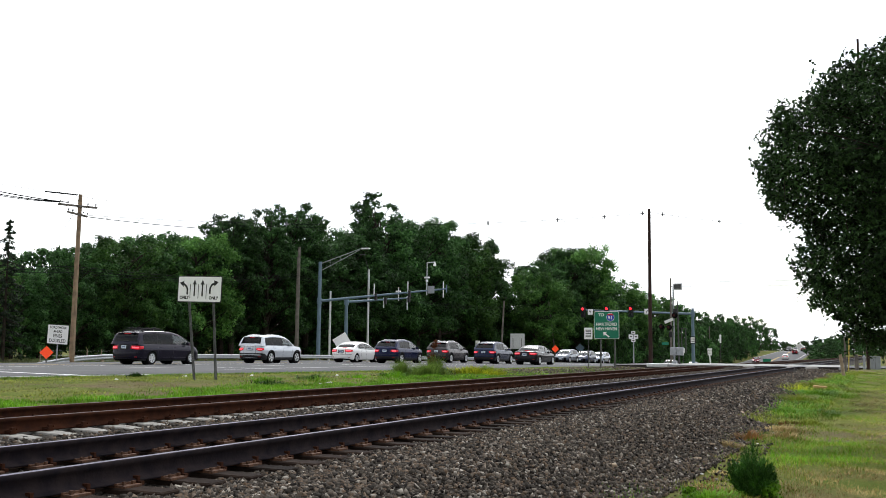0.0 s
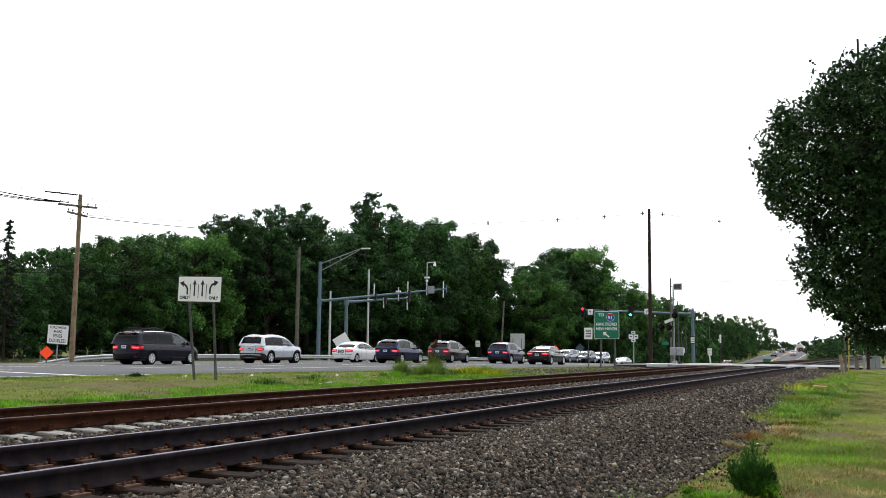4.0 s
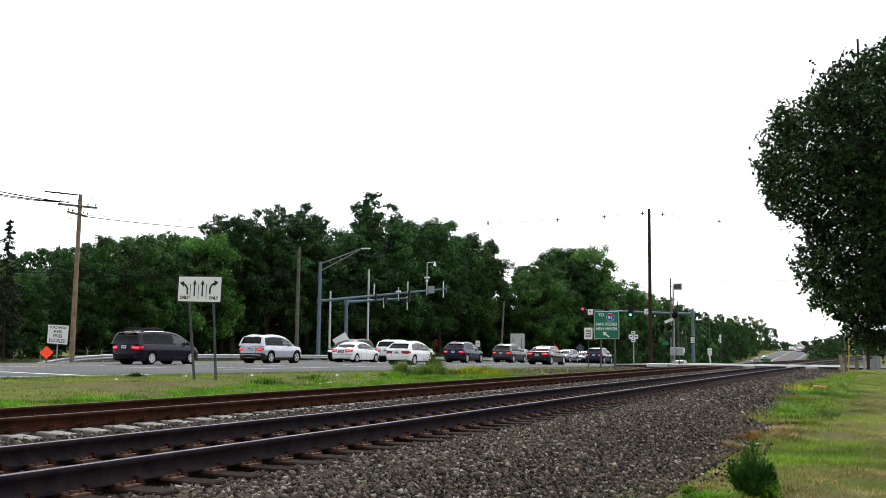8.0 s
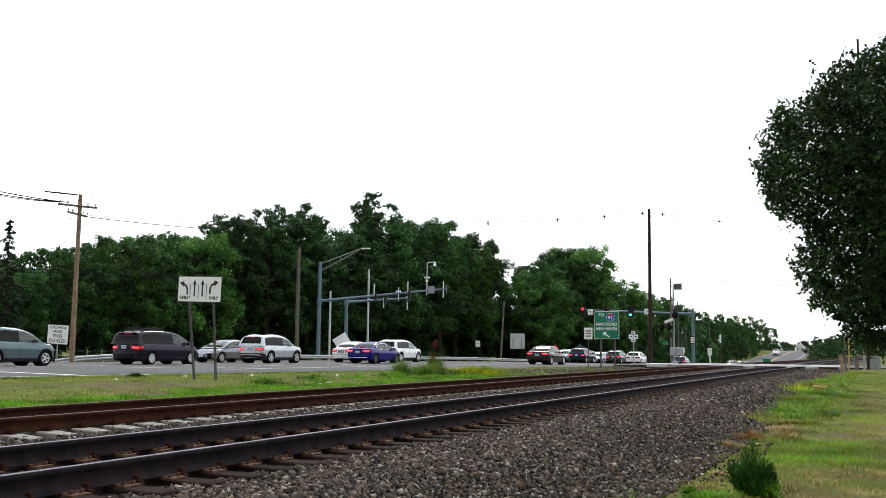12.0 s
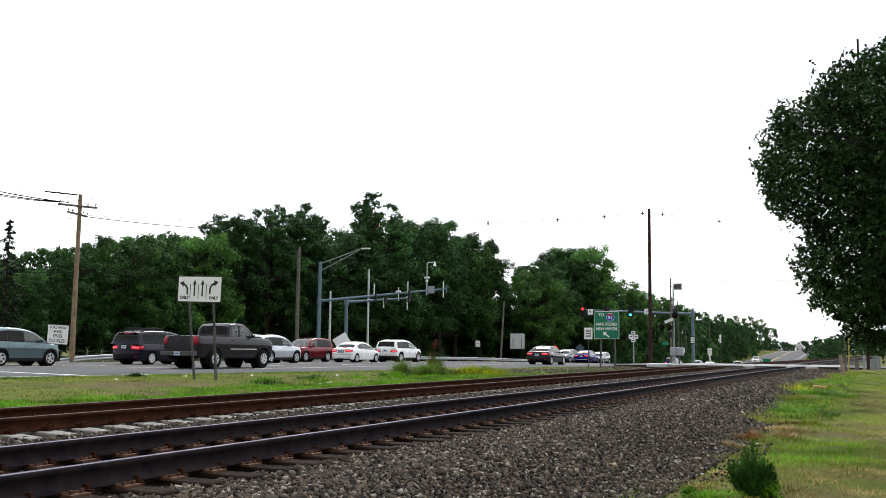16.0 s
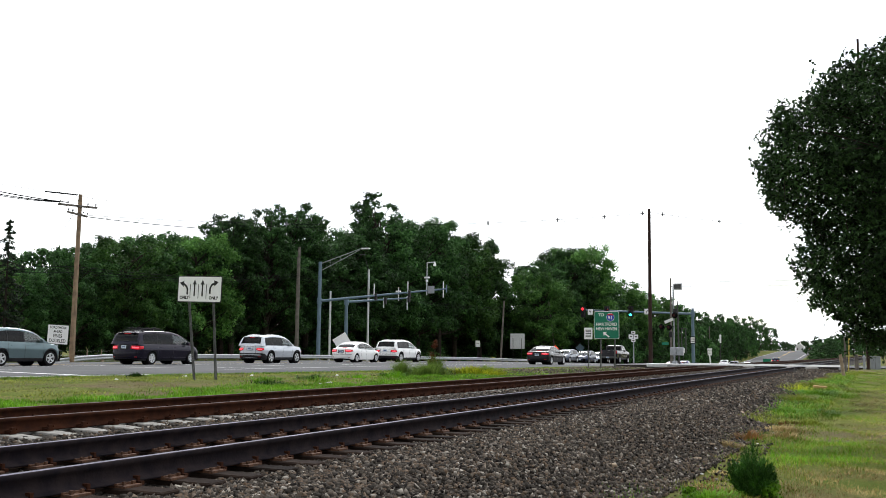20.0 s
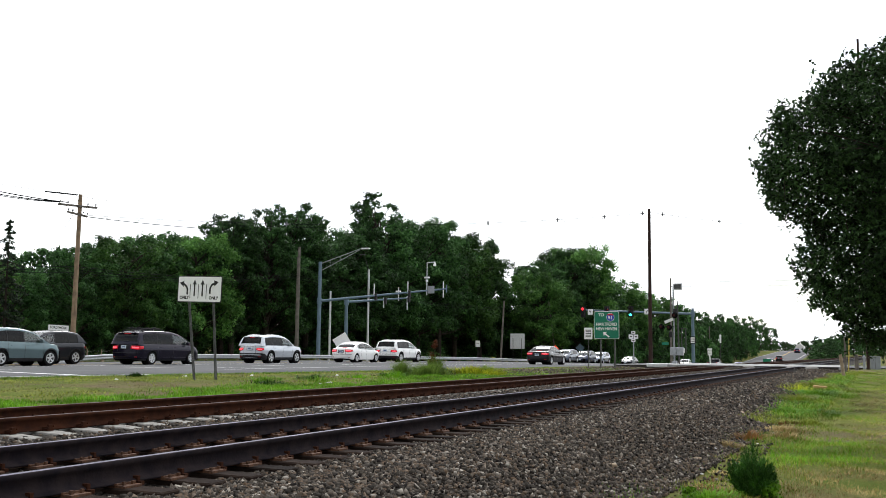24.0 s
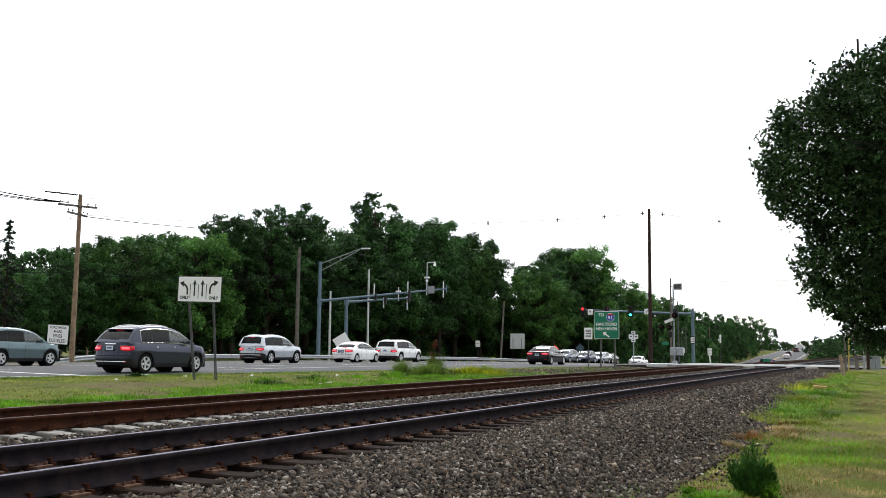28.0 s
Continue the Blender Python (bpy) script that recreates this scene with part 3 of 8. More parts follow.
def cross_street():
    """The side road that runs from the junction over the tracks."""
    near = [(-22.5, 84), (-20.0, 76), (-17.0, 70), (-13.2, 65.6), (-11.0, 64.4), (-5.0, 65.4), (-2.6, 66.0), (3, 67.2), (30, 72), (220, 112)]
    v, f, g = [], [], []
    for i, (x, y) in enumerate(near):
        z = float(np.interp(x, (-23, -14, -4, 10, 220), (-0.36, -0.05, -0.02, -0.08, -0.3)))
        v += [(x, y, z), (x, y + 12.5, z - 0.02), (x, y, z - 0.25), (x, y + 12.5, z - 0.25)]
    for i in range(len(near) - 1):
        a = 4 * i
        f += [(a, a + 4, a + 5, a + 1)]
        g += [(a + 2, a + 6, a + 4, a), (a + 1, a + 5, a + 7, a + 3)]
    tagged(mesh_of("road_shoulder", v, g, "ballast_bed"), "dark stony shoulder of the side road", "road", "", "structure")
    return tagged(mesh_of("side_road", v, f, "asphalt"), "asphalt side road crossing the railway", "road", "", "structure")


cross_street()


# ---- railway ----
NEAR_R, FAR_R, GAUGE = -5.53, -9.69, 1.51
RAIL_PROFILE = [(-0.075, -0.180), (0.075, -0.180), (0.075, -0.165), (0.02, -0.145), (0.012, -0.12), (0.012, -0.055), (0.037, -0.04), (0.037, -0.008),
                (0.028, 0.0), (-0.028, 0.0), (-0.037, -0.008), (-0.037, -0.04), (-0.012, -0.055), (-0.012, -0.12), (-0.02, -0.145), (-0.075, -0.165)]
RAIL_Y = [-80, -6, 0, 5, 10, 20, 30, 40, 50, 60, 75, 100, 140, 180, 230, 300, 420]


def rail(x, body, track, head="rail_top"):
    """One rail as a rolled section, and the strip that the wheels have polished on its head, its sheen put into the
    colour.
    """
    v, f = [], []
    n = len(RAIL_PROFILE)
    for y in RAIL_Y:
        for px, pz in RAIL_PROFILE:
            v.append((x + px, y, float(rail_z(y)) + pz))
    for i in range(len(RAIL_Y) - 1):
        for k in range(n):
            a, b = i * n + k, i * n + (k + 1) % n
            f.append((a, b, b + n, a + n))
    r = mesh_of("rail", v, f, body, track)
    v, f = [], []
    for y in RAIL_Y:
        z = float(rail_z(y)) + 0.003
        v += [(x - 0.026, y, z - 0.005), (x - 0.018, y, z), (x + 0.018, y, z), (x + 0.026, y, z - 0.005)]
    for i in range(len(RAIL_Y) - 1):
        for k in range(3):
            a = 4 * i + k
            f.append((a, a + 1, a + 5, a + 4))
    mesh_of("running_surface", v, f, head, r, "polished rail head, its sheen put into the colour")
    return r


def near_track():
    t = root("railway_track", Matrix(), "dark steel railway track on old wooden ties", "railway track", kind="structure")
    for x in (NEAR_R, NEAR_R - GAUGE):
        rail(x, "rail_dark", t)
    cx = NEAR_R - GAUGE / 2
    bm = box(0, 0, 0, 2.6, 0.225, 0.17)
    bmesh.ops.bevel(bm, geom=bm.edges[:], offset=0.012, segments=1, affect="EDGES")
    first = part("tie", bm, "tie_wood", t)
    plate = box(0, 0, 0, 0.36, 0.19, 0.02)
    for sx in (-0.13, 0.13):
        for sy in (-0.05, 0.05):
            add_box(plate, sx, sy, 0.022, 0.024, 0.024, 0.03)
    add_box(plate, 0.085, 0, 0.013, 0.03, 0.19, 0.02)
    add_box(plate, -0.085, 0, 0.013, 0.03, 0.19, 0.02)
    pl = part("tie_plate", plate, "plate_rust", t)
    clip_bm = box(0.0, 0, 0.0, 0.05, 0.03, 0.07)
    add_box(clip_bm, 0.03, 0, -0.02, 0.07, 0.04, 0.03)
    clip = part("rail_anchor", clip_bm, "rail_rust", t)
    r = random.Random(3)
    for i in range(112):
        y = 5.293 + 0.524 * (i - 10)
        m = pose(cx + r.uniform(-0.06, 0.06), y + r.uniform(-0.02, 0.02), -0.285, r.uniform(-0.6, 0.6), 0, r.uniform(-1.2, 1.2))
        o = first if i == 0 else first.copy()
        if i:
            scene.collection.objects.link(o)
        o.matrix_basis = m
        for k, x in enumerate((NEAR_R, NEAR_R - GAUGE)):
            q = pl if (i == 0 and k == 0) else pl.copy()
            if q is not pl:
                scene.collection.objects.link(q)
            q.matrix_basis = pose(x, y, -0.192)
            if i < 60:
                c = clip if (i == 0 and k == 0) else clip.copy()
                if c is not clip:
                    scene.collection.objects.link(c)
                c.matrix_basis = pose(x + 0.06, y + 0.16, -0.17)
    return t


def far_track():
    t = root("railway_track", Matrix(), "rusty brown railway track on pale concrete ties", "railway track", kind="structure")
    for x in (FAR_R, FAR_R - GAUGE):
        rail(x, "rail_rust", t, "rail_top_dull")
    cx = FAR_R - GAUGE / 2
    bm = bmesh.new()
    pts = [(-1.28, -0.205), (-0.95, -0.185), (-0.55, -0.185), (-0.3, -0.235), (0.3, -0.235), (0.55, -0.185), (0.95, -0.185), (1.28, -0.205), (1.3, -0.36), (-1.3, -0.36)]
    bm = prism_xz(pts, -0.125, 0.125)
    bmesh.ops.bevel(bm, geom=bm.edges[:], offset=0.012, segments=1, affect="EDGES")
    first = part("tie", bm, "tie_concrete", t, "pale concrete tie")
    cb = box(0, 0, 0, 0.10, 0.10, 0.03)
    add_tube(cb, (-0.05, -0.05, 0.02), (0.05, 0.05, 0.045), 0.014)
    add_tube(cb, (-0.05, 0.05, 0.045), (0.05, -0.05, 0.02), 0.014)
    add_box(cb, 0.03, 0, 0.035, 0.04, 0.06, 0.06)
    clip = part("rail_clip", cb, "rail_rust", t)
    for i in range(105):
        y = 8.29 + 0.5567 * (i - 8)
        o = first if i == 0 else first.copy()
        if i:
            scene.collection.objects.link(o)
        o.matrix_basis = pose(cx, y, 0)
        for k, x in enumerate((FAR_R + 0.13, FAR_R - GAUGE + 0.13)):
            c = clip if (i == 0 and k == 0) else clip.copy()
            if c is not clip:
                scene.collection.objects.link(c)
            c.matrix_basis = pose(x, y, -0.165)
    return t


near_track()
far_track()


def bed_z(x, y):
    """The top of the ballast: flat under the tracks, sloping off at both sides."""
    top = rail_z(y) - np.interp(x, (-12.7, -11.6, -11.0, -9.2, -8.7, -8.35, -7.9, -4.9, -4.45), (0.26, 0.24, 0.25, 0.25, 0.22, 0.22, 0.24, 0.245, 0.25))
    top = top + np.where((x < -8.2) & (x > -12.6), np.interp(y, (0, 9, 15, 60), (0.02, 0.03, 0.055, 0.075)), 0.0)
    top = top + np.interp(y, (60, 64.4, 76, 84), (0.0, 0.19, 0.19, 0.0))
    toe = ground_z(x, y) + 0.02
    f = np.clip((x + 4.45) / 2.05, 0, 1)
    f = f * f * (3 - 2 * f)
    side = top * (1 - f) + (toe - 0.01) * f
    g = np.clip((-12.7 - x) / 0.9, 0, 1)
    return np.where(x < -12.7, top * (1 - g) + (toe - 0.05) * g, np.where(x > -4.45, side, top))


_bx = np.concatenate([[-13.6, -13.2, -12.7, -11.6], np.arange(-11, -4.6, 0.6), np.arange(-4.45, -2.25, 0.15)])
_by = np.concatenate([np.arange(-80, 0, 5.0), np.arange(0, 60, 0.8), np.arange(60, 440, 10)])
grid("ballast_bed", _bx, _by, lambda x, y: bed_z(x, y), "ballast_bed", "crushed stone ballast bed, darkened for the shade between stones", category="ballast")


def stones(name, n, xr, yfun, size, seed, zoff=0.0, coarse=False):
    """Loose broken stones: each a squashed, turned octahedron-like chunk with cut corners."""
    g = np.random.default_rng(seed)
    x = g.uniform(xr[0], xr[1], n)
    y = yfun(g.random(n))
    z = bed_z(x, y) + zoff
    base = np.array([(1, .15, .1), (-1, -.1, .15), (.1, 1, -.1), (-.15, -1, .1), (.2, .1, 1), (-.1, .2, -1), (.7, .6, .55), (-.6, .55, .6)], float)
    faces = np.array([(0, 6, 4), (6, 2, 4), (2, 7, 4), (7, 1, 4), (1, 3, 4), (3, 0, 4), (0, 2, 6), (2, 1, 7), (2, 0, 5), (1, 2, 5), (3, 1, 5), (0, 3, 5)], np.int32)
    if coarse:
        base = base[:6]
        faces = np.array([(0, 2, 4), (2, 1, 4), (1, 3, 4), (3, 0, 4), (2, 0, 5), (1, 2, 5), (3, 1, 5), (0, 3, 5)], np.int32)
    k = len(base)
    s = size * g.uniform(0.5, 1.35, n)
    stretch = g.uniform(0.5, 1.15, (n, 3))
    P = base[None] * (1 + g.uniform(-0.30, 0.30, (n, k, 3))) * stretch[:, None, :] * s[:, None, None]
    q = g.normal(size=(n, 4))
    q /= np.linalg.norm(q, axis=1)[:, None]
    w, a, b, c = q.T
    R = np.stack([1 - 2 * (b * b + c * c), 2 * (a * b - w * c), 2 * (a * c + w * b), 2 * (a * b + w * c), 1 - 2 * (a * a + c * c), 2 * (b * c - w * a),
                  2 * (a * c - w * b), 2 * (b * c + w * a), 1 - 2 * (a * a + b * b)], 1).reshape(n, 3, 3)
    P = np.einsum("nij,nkj->nki", R, P)
    P += np.stack([x, y, z + 0.3 * s], 1)[:, None, :]
    F = faces[None] + (np.arange(n) * k)[:, None, None]
    return tagged(mesh_of(name, P.reshape(-1, 3), F.reshape(-1, 3), "stone"), "loose grey crushed stones of the ballast", "ballast", "", "stuff")


stones("ballast_stones", 42000, (-5.2, -2.2), lambda u: 5.0 + 17 * u ** 1.35, 0.028, 11)
stones("ballast_stones", 15500, (-5.2, -2.3), lambda u: 20.0 + 44 * u ** 1.3, 0.040, 12, 0.0, True)
stones("ballast_stones", 14000, (-7.1, -5.0), lambda u: 2.0 + 32 * u ** 1.5, 0.027, 13, -0.02)
stones("ballast_stones", 15500, (-9.6, -7.0), lambda u: 3.0 + 60 * u ** 1.35, 0.030, 14, -0.01, True)
stones("ballast_stones", 9500, (-13.0, -9.6), lambda u: 5.0 + 58 * u ** 1.2, 0.034, 15, -0.01, True)
stones("ballast_stones", 11000, (-19.5, -12.9), lambda u: 37.0 + 35 * u ** 0.9, 0.050, 17, 0.03, True)
stones("ballast_stones", 1500, (-2.5, -1.75), lambda u: 8.0 + 34 * u ** 1.2, 0.024, 16, 0.0)


# ---- grass ----
def blades(name, x, y, h, material, label, seed, width=0.012, lean=0.35, zf=None):
    """Grass as single leaning blades, each bent once."""
    g = np.random.default_rng(seed)
    n = len(x)
    z = (zf or rough_ground)(x, y)
    a = g.uniform(0, 2 * np.pi, n)
    d = np.stack([np.cos(a), np.sin(a), np.zeros(n)], 1)
    side = np.stack([-np.sin(a), np.cos(a), np.zeros(n)], 1) * (width * g.uniform(0.6, 1.4, n))[:, None]
    p = np.stack([x, y, z - 0.01], 1)
    hh = (h * g.uniform(0.5, 1.3, n))[:, None]
    up = np.array([0, 0, 1.0])
    ln = g.uniform(0.1, 1.0, n)[:, None] * lean
    mid = p + up * hh * 0.6 + d * hh * ln * 0.5
    tip = p + up * hh * (1 - 0.25 * ln) + d * hh * ln * 1.5
    if np.max(h) < 0.1:
        V = np.stack([p - side, p + side, tip], 1).reshape(-1, 3)
        return tagged(mesh_of(name, V, (np.arange(n) * 3)[:, None] + np.array([[0, 1, 2]]), material), label, "grass", "", "stuff")
    V = np.stack([p - side, p + side, mid + side * 0.8, mid - side * 0.8, tip], 1).reshape(-1, 3)
    b = (np.arange(n) * 5)[:, None]
    F = np.concatenate([b + np.array([[0, 1, 2]]), b + np.array([[0, 2, 3]]), b + np.array([[3, 2, 4]])])
    return tagged(mesh_of(name, V, F, material), label, "grass", "", "stuff")


def scatter(n, xr, yr, seed, keep=None, power=1.0):
    g = np.random.default_rng(seed)
    x = g.uniform(xr[0], xr[1], n)
    y = yr[0] + (yr[1] - yr[0]) * g.random(n) ** power
    if keep is not None:
        k = keep(x, y, g)
        x, y = x[k], y[k]
    return x, y


def patch(x, y, s, ph=0.0):
    return np.sin(x * s + ph) * np.cos(y * s * 0.8 - ph * 2) + 0.6 * np.sin(2.3 * s * y + x * s + ph)


def yard_keep(x, y, g):
    edge = -2.35 - 0.012 * (y - 10) + 0.35 * np.sin(y * 1.7) + 0.3 * np.sin(y * 0.6)
    return x > edge + g.normal(0, 0.25, len(x))


def spot(x, y, cx, cy, rx, ry):
    return np.exp(-((x - cx) / rx) ** 2 - ((y - cy) / ry) ** 2)


def dryness(x, y):
    """How straw-dry the lawn is: worn spots towards the middle, fresh growth along the ballast."""
    return (0.22 * patch(x, y, 0.9) + 2.0 * spot(x, y, -0.25, 11.4, 0.75, 2.4) + 0.5 * spot(x, y, -0.6, 32, 0.7, 5.5) + 0.8 * spot(x, y, 0.2, 20, 0.7, 3.5)
            - 1.5 * spot(x, y, -1.0, 15.6, 0.6, 2.0) - 1.2 * spot(x, y, -2.1, 40, 0.9, 14) - 0.5)


def verge_dry(x, y):
    return 0.25 * patch(x, y, 0.5, 2.0) + 1.15 * spot(x, y, -18.4, 20, 2.2, 8) + 0.6 * spot(x, y, -20, 33, 2.0, 6) - 0.9 * (y > 37) - 0.25


x, y = scatter(130000, (-3.4, 0.6), (7.5, 60), 21, lambda a, b, g: yard_keep(a, b, g) & (dryness(a, b) + g.normal(0, 0.45, len(a)) < 0), 2.0)
blades("grass", x, y, 0.055, "grass_mid", "short mixed green and yellow lawn grass", 31, 0.006, 0.9)
x, y = scatter(110000, (-3.2, 0.6), (7.5, 60), 22, lambda a, b, g: yard_keep(a, b, g) & (dryness(a, b) + g.normal(0, 0.45, len(a)) > 0), 2.0)
blades("dry_grass", x, y, 0.052, "grass_dry", "dry straw-coloured lawn grass", 32, 0.006, 1.0)
x, y = scatter(60000, (-3.1, 0.8), (8.5, 58), 23, lambda a, b, g: yard_keep(a, b, g) & (dryness(a, b) + g.normal(0, 0.35, len(a)) < -0.75), 1.7)
blades("tall_grass", x, y, 0.08, "grass_green", "taller fresh green grass along the ballast", 33, 0.006, 0.8)
x, y = scatter(16000, (-3.5, -1.7), (8.5, 42), 28, lambda a, b, g: (np.abs(a + 2.35 + 0.012 * (b - 10)) < 0.45 + g.normal(0, 0.2, len(a))) & (patch(a, b, 1.1, 0.4) + g.normal(0, .4, len(a)) > 0.3), 1.6)
blades("dry_grass", x, y, 0.07, "verge_brown", "dry brown stalks among the stones at the ballast's foot", 38, 0.005, 1.2)
x, y = scatter(16000, (-1.7, 0.4), (25, 41), 128, lambda a, b, g: spot(a, b, -.65, 31.5, .55, 4.5) + g.normal(0, .18, len(a)) > .45)
blades("dry_grass", x, y, 0.065, "verge_brown", "worn brown patch of dead lawn grass", 138, 0.008, 1.2)
# verge between the tracks and the road
x, y = scatter(80000, (-17.5, -13.3), (9, 62), 24, lambda a, b, g: (a < -13.7 + g.normal(0, 0.25, len(a))) & (a > -15.9 - 0.10 * np.clip(b - 22, 0, 30) + 0.7 * np.sin(b * 0.5) + g.normal(0, .5, len(a))) & (g.random(len(a)) > np.interp(b, (36, 46), (0, .93))), 1.3)
blades("grass", x, y, 0.098, "grass_green", "bright green grass beside the track", 34, 0.012, 0.7)
x, y = scatter(90000, (-25, -15.0), (14, 70), 25, lambda a, b, g: (a > near_edge(b) + 0.15) & (verge_dry(a, b) + g.normal(0, .45, len(a)) < 0.1) & (g.random(len(a)) > np.interp(b, (40, 50), (0, .75))), 1.3)
blades("grass", x, y, 0.07, "grass_mid", "worn yellow-green verge grass", 35, 0.009, 0.9)
x, y = scatter(52000, (-23, -14.8), (12, 66), 26, lambda a, b, g: (a > near_edge(b) + 1.0) & (verge_dry(a, b) + g.normal(0, .45, len(a)) > 0.1), 1.3)
blades("dry_grass", x, y, 0.04, "verge_brown", "dry brownish verge grass", 36, 0.006, 1.4)
x, y = scatter(26000, (-25.4, -20.2), (14, 62), 27, lambda a, b, g: (a > near_edge(b) + 0.02) & (a < near_edge(b) + 1.5 + 0.5 * np.sin(b) + g.normal(0, .3, len(a))) & (g.random(len(a)) > np.interp(b, (38, 50), (0, .7))), 1.2)
blades("grass", x, y, 0.095, "grass_green", "green grass along the road edge", 37, 0.010, 0.7)


# ---- trees ----
def leaf_cloud(centres, radii, n, size, seed, squash=0.8, core=0.35, tri=False, ragged=0.18, turn=0.7):
    """Single leaves spread over clumps of a crown, each a bent quad, turned at random but mostly facing out and up."""
    g = np.random.default_rng(seed)
    centres, radii = np.asarray(centres, float), np.asarray(radii, float)
    w = radii ** 2
    idx = g.choice(len(centres), n, p=w / w.sum())
    d = g.normal(size=(n, 3))
    d /= np.linalg.norm(d, axis=1)[:, None]
    r = g.uniform(core, 1.0, n) ** 0.6
    r = r * (1 + ragged * g.normal(size=n))
    p = centres[idx] + d * (radii[idx] * r)[:, None] * np.array([1, 1, squash])
    nrm = d + g.normal(0, turn, (n, 3)) + np.array([0, 0, 0.35])
    nrm /= np.linalg.norm(nrm, axis=1)[:, None]
    t = np.cross(nrm, g.normal(size=(n, 3)))
    t /= np.linalg.norm(t, axis=1)[:, None]
    b = np.cross(nrm, t)
    s = (size * g.uniform(0.6, 1.4, n))[:, None]
    if tri:
        V = np.stack([p - t * s - b * s * 0.35, p + t * s - b * s * 0.35, p + b * s * 0.95 + nrm * s * 0.2], 1).reshape(-1, 3)
        return V, (np.arange(n) * 3)[:, None] + np.array([[0, 1, 2]])
    V = np.stack([p - t * s, p + b * s * 0.55 + nrm * s * 0.18, p + t * s, p - b * s * 0.55 + nrm * s * 0.18], 1).reshape(-1, 3)
    F = (np.arange(n) * 4)[:, None] + np.array([[0, 1, 2, 3]])
    return V, F


def limb(bm, a, b, r1, r2, seg=7, bend=0.12, rnd=random):
    a, b = Vector(a), Vector(b)
    mid = (a + b) / 2 + Vector((rnd.uniform(-1, 1), rnd.uniform(-1, 1), rnd.uniform(-0.3, 0.6))) * (b - a).length * bend
    add_tube(bm, a, mid, r1, (r1 + r2) / 2, seg)
    add_tube(bm, mid, b, (r1 + r2) / 2, r2, seg)


def broadleaf(name, height, radius, seed, leaves, leaf_size, material, label, low=0.25, clumps=26, group="", top=1.0, fine=1.0):
    """A tree: tapered trunk, limbs to every clump, and a crown of single leaves in uneven clumps."""
    rnd = random.Random(seed)
    t = root(name, Matrix(), label, "tree", group)
    bm = bmesh.new()
    add_tube(bm, (0, 0, -0.3), (0.1, 0.05, height * 0.4), height * 0.022, height * 0.016, 9)
    add_tube(bm, (0.1, 0.05, height * 0.4), (-0.1, 0.1, height * 0.8), height * 0.016, height * 0.006, 8)
    cs, rs = [], []
    for i in range(clumps):
        h = low + (0.93 - low) * (i + 0.5) / clumps + rnd.uniform(-0.04, 0.04)
        f = (h - low) / (1 - low)
        reach = radius * (math.sin(math.pi * min(0.97, 0.16 + 0.80 * f)) ** 0.6) * rnd.uniform(0.55, 1.0) * (top if f > 0.7 else 1)
        a = i * 2.4 + rnd.uniform(-0.6, 0.6)
        c = (reach * math.cos(a), reach * math.sin(a), h * height)
        cs.append(c)
        rs.append(radius * fine * rnd.uniform(0.18, 0.40))
        limb(bm, (0, 0.05, max(height * 0.18, c[2] - height * 0.16)), c, height * 0.006, height * 0.002, 5, 0.1, rnd)
    part("trunk", bm, "bark", t, "rough grey-brown bark")
    # every bough ends in several sprays, mostly above and outside its middle
    tips, tip_r = [], []
    for (cx, cy, cz), r in zip(cs, rs):
        out = Vector((cx, cy, 0)).normalized() * 0.35
        for k in range(8):
            q = Vector((rnd.gauss(0, 1), rnd.gauss(0, 1), rnd.gauss(0.35, 0.8))) + out
            q.normalize()
            s = rnd.uniform(0.55, 1.0)
            tips.append((cx + q.x * r * s, cy + q.y * r * s, cz + q.z * r * s * 0.85))
            tip_r.append(r * rnd.uniform(0.30, 0.58))
    V, F = leaf_cloud(tips, tip_r, leaves, leaf_size, seed, 0.78, 0.2, True, 0.22, 0.55)
    mesh_of("crown", V, F, material, t)
    return t


def conifer(name, height, radius, seed, material, label):
    """A thin old spruce: whorls of drooping boughs of uneven length, with gaps between them."""
    rnd = random.Random(seed)
    t = root(name, Matrix(), label, "tree")
    bm = tube((0, 0, -0.3), (0, 0, height * 0.98), height * 0.014, 0.02, 8)
    cs, rs = [], []
    n = 64
    for i in range(n):
        f = i / n
        z = height * (0.10 + 0.885 * f)
        r = radius * (1 - f) ** 0.75 * rnd.choice((.35, .6, .8, 1.0, 1.1))
        a = i * 2.4 + rnd.uniform(-0.5, 0.5)
        tip = (r * math.cos(a), r * math.sin(a), z - 0.30 * r)
        add_tube(bm, (0, 0, z), tip, 0.04, 0.012, 4)
        for k in (0.4, 0.6, 0.8, 1.0):
            cs.append((tip[0] * k, tip[1] * k, z - 0.30 * r * k - .08))
            rs.append(0.16 + 0.16 * (1 - f))
    part("trunk", bm, "bark", t)
    V, F = leaf_cloud(cs, rs, 6000, 0.085, seed, 0.6)
    mesh_of("crown", V, F, material, t)
    return t


def place(ob, x, y, s=1.0, rz=0.0, sz=None, z=None):
    ob.matrix_basis = pose(x, y, float(ground_z(x, y)) if z is None else z, 0, 0, rz) @ Matrix.Diagonal((s, s, sz or s, 1))
    return ob


def copy_at(ob, x, y, s=1.0, rz=0.0, sz=None, z=None):
    o = copy_thing(ob, Matrix())
    return place(o, x, y, s, rz, sz, z)


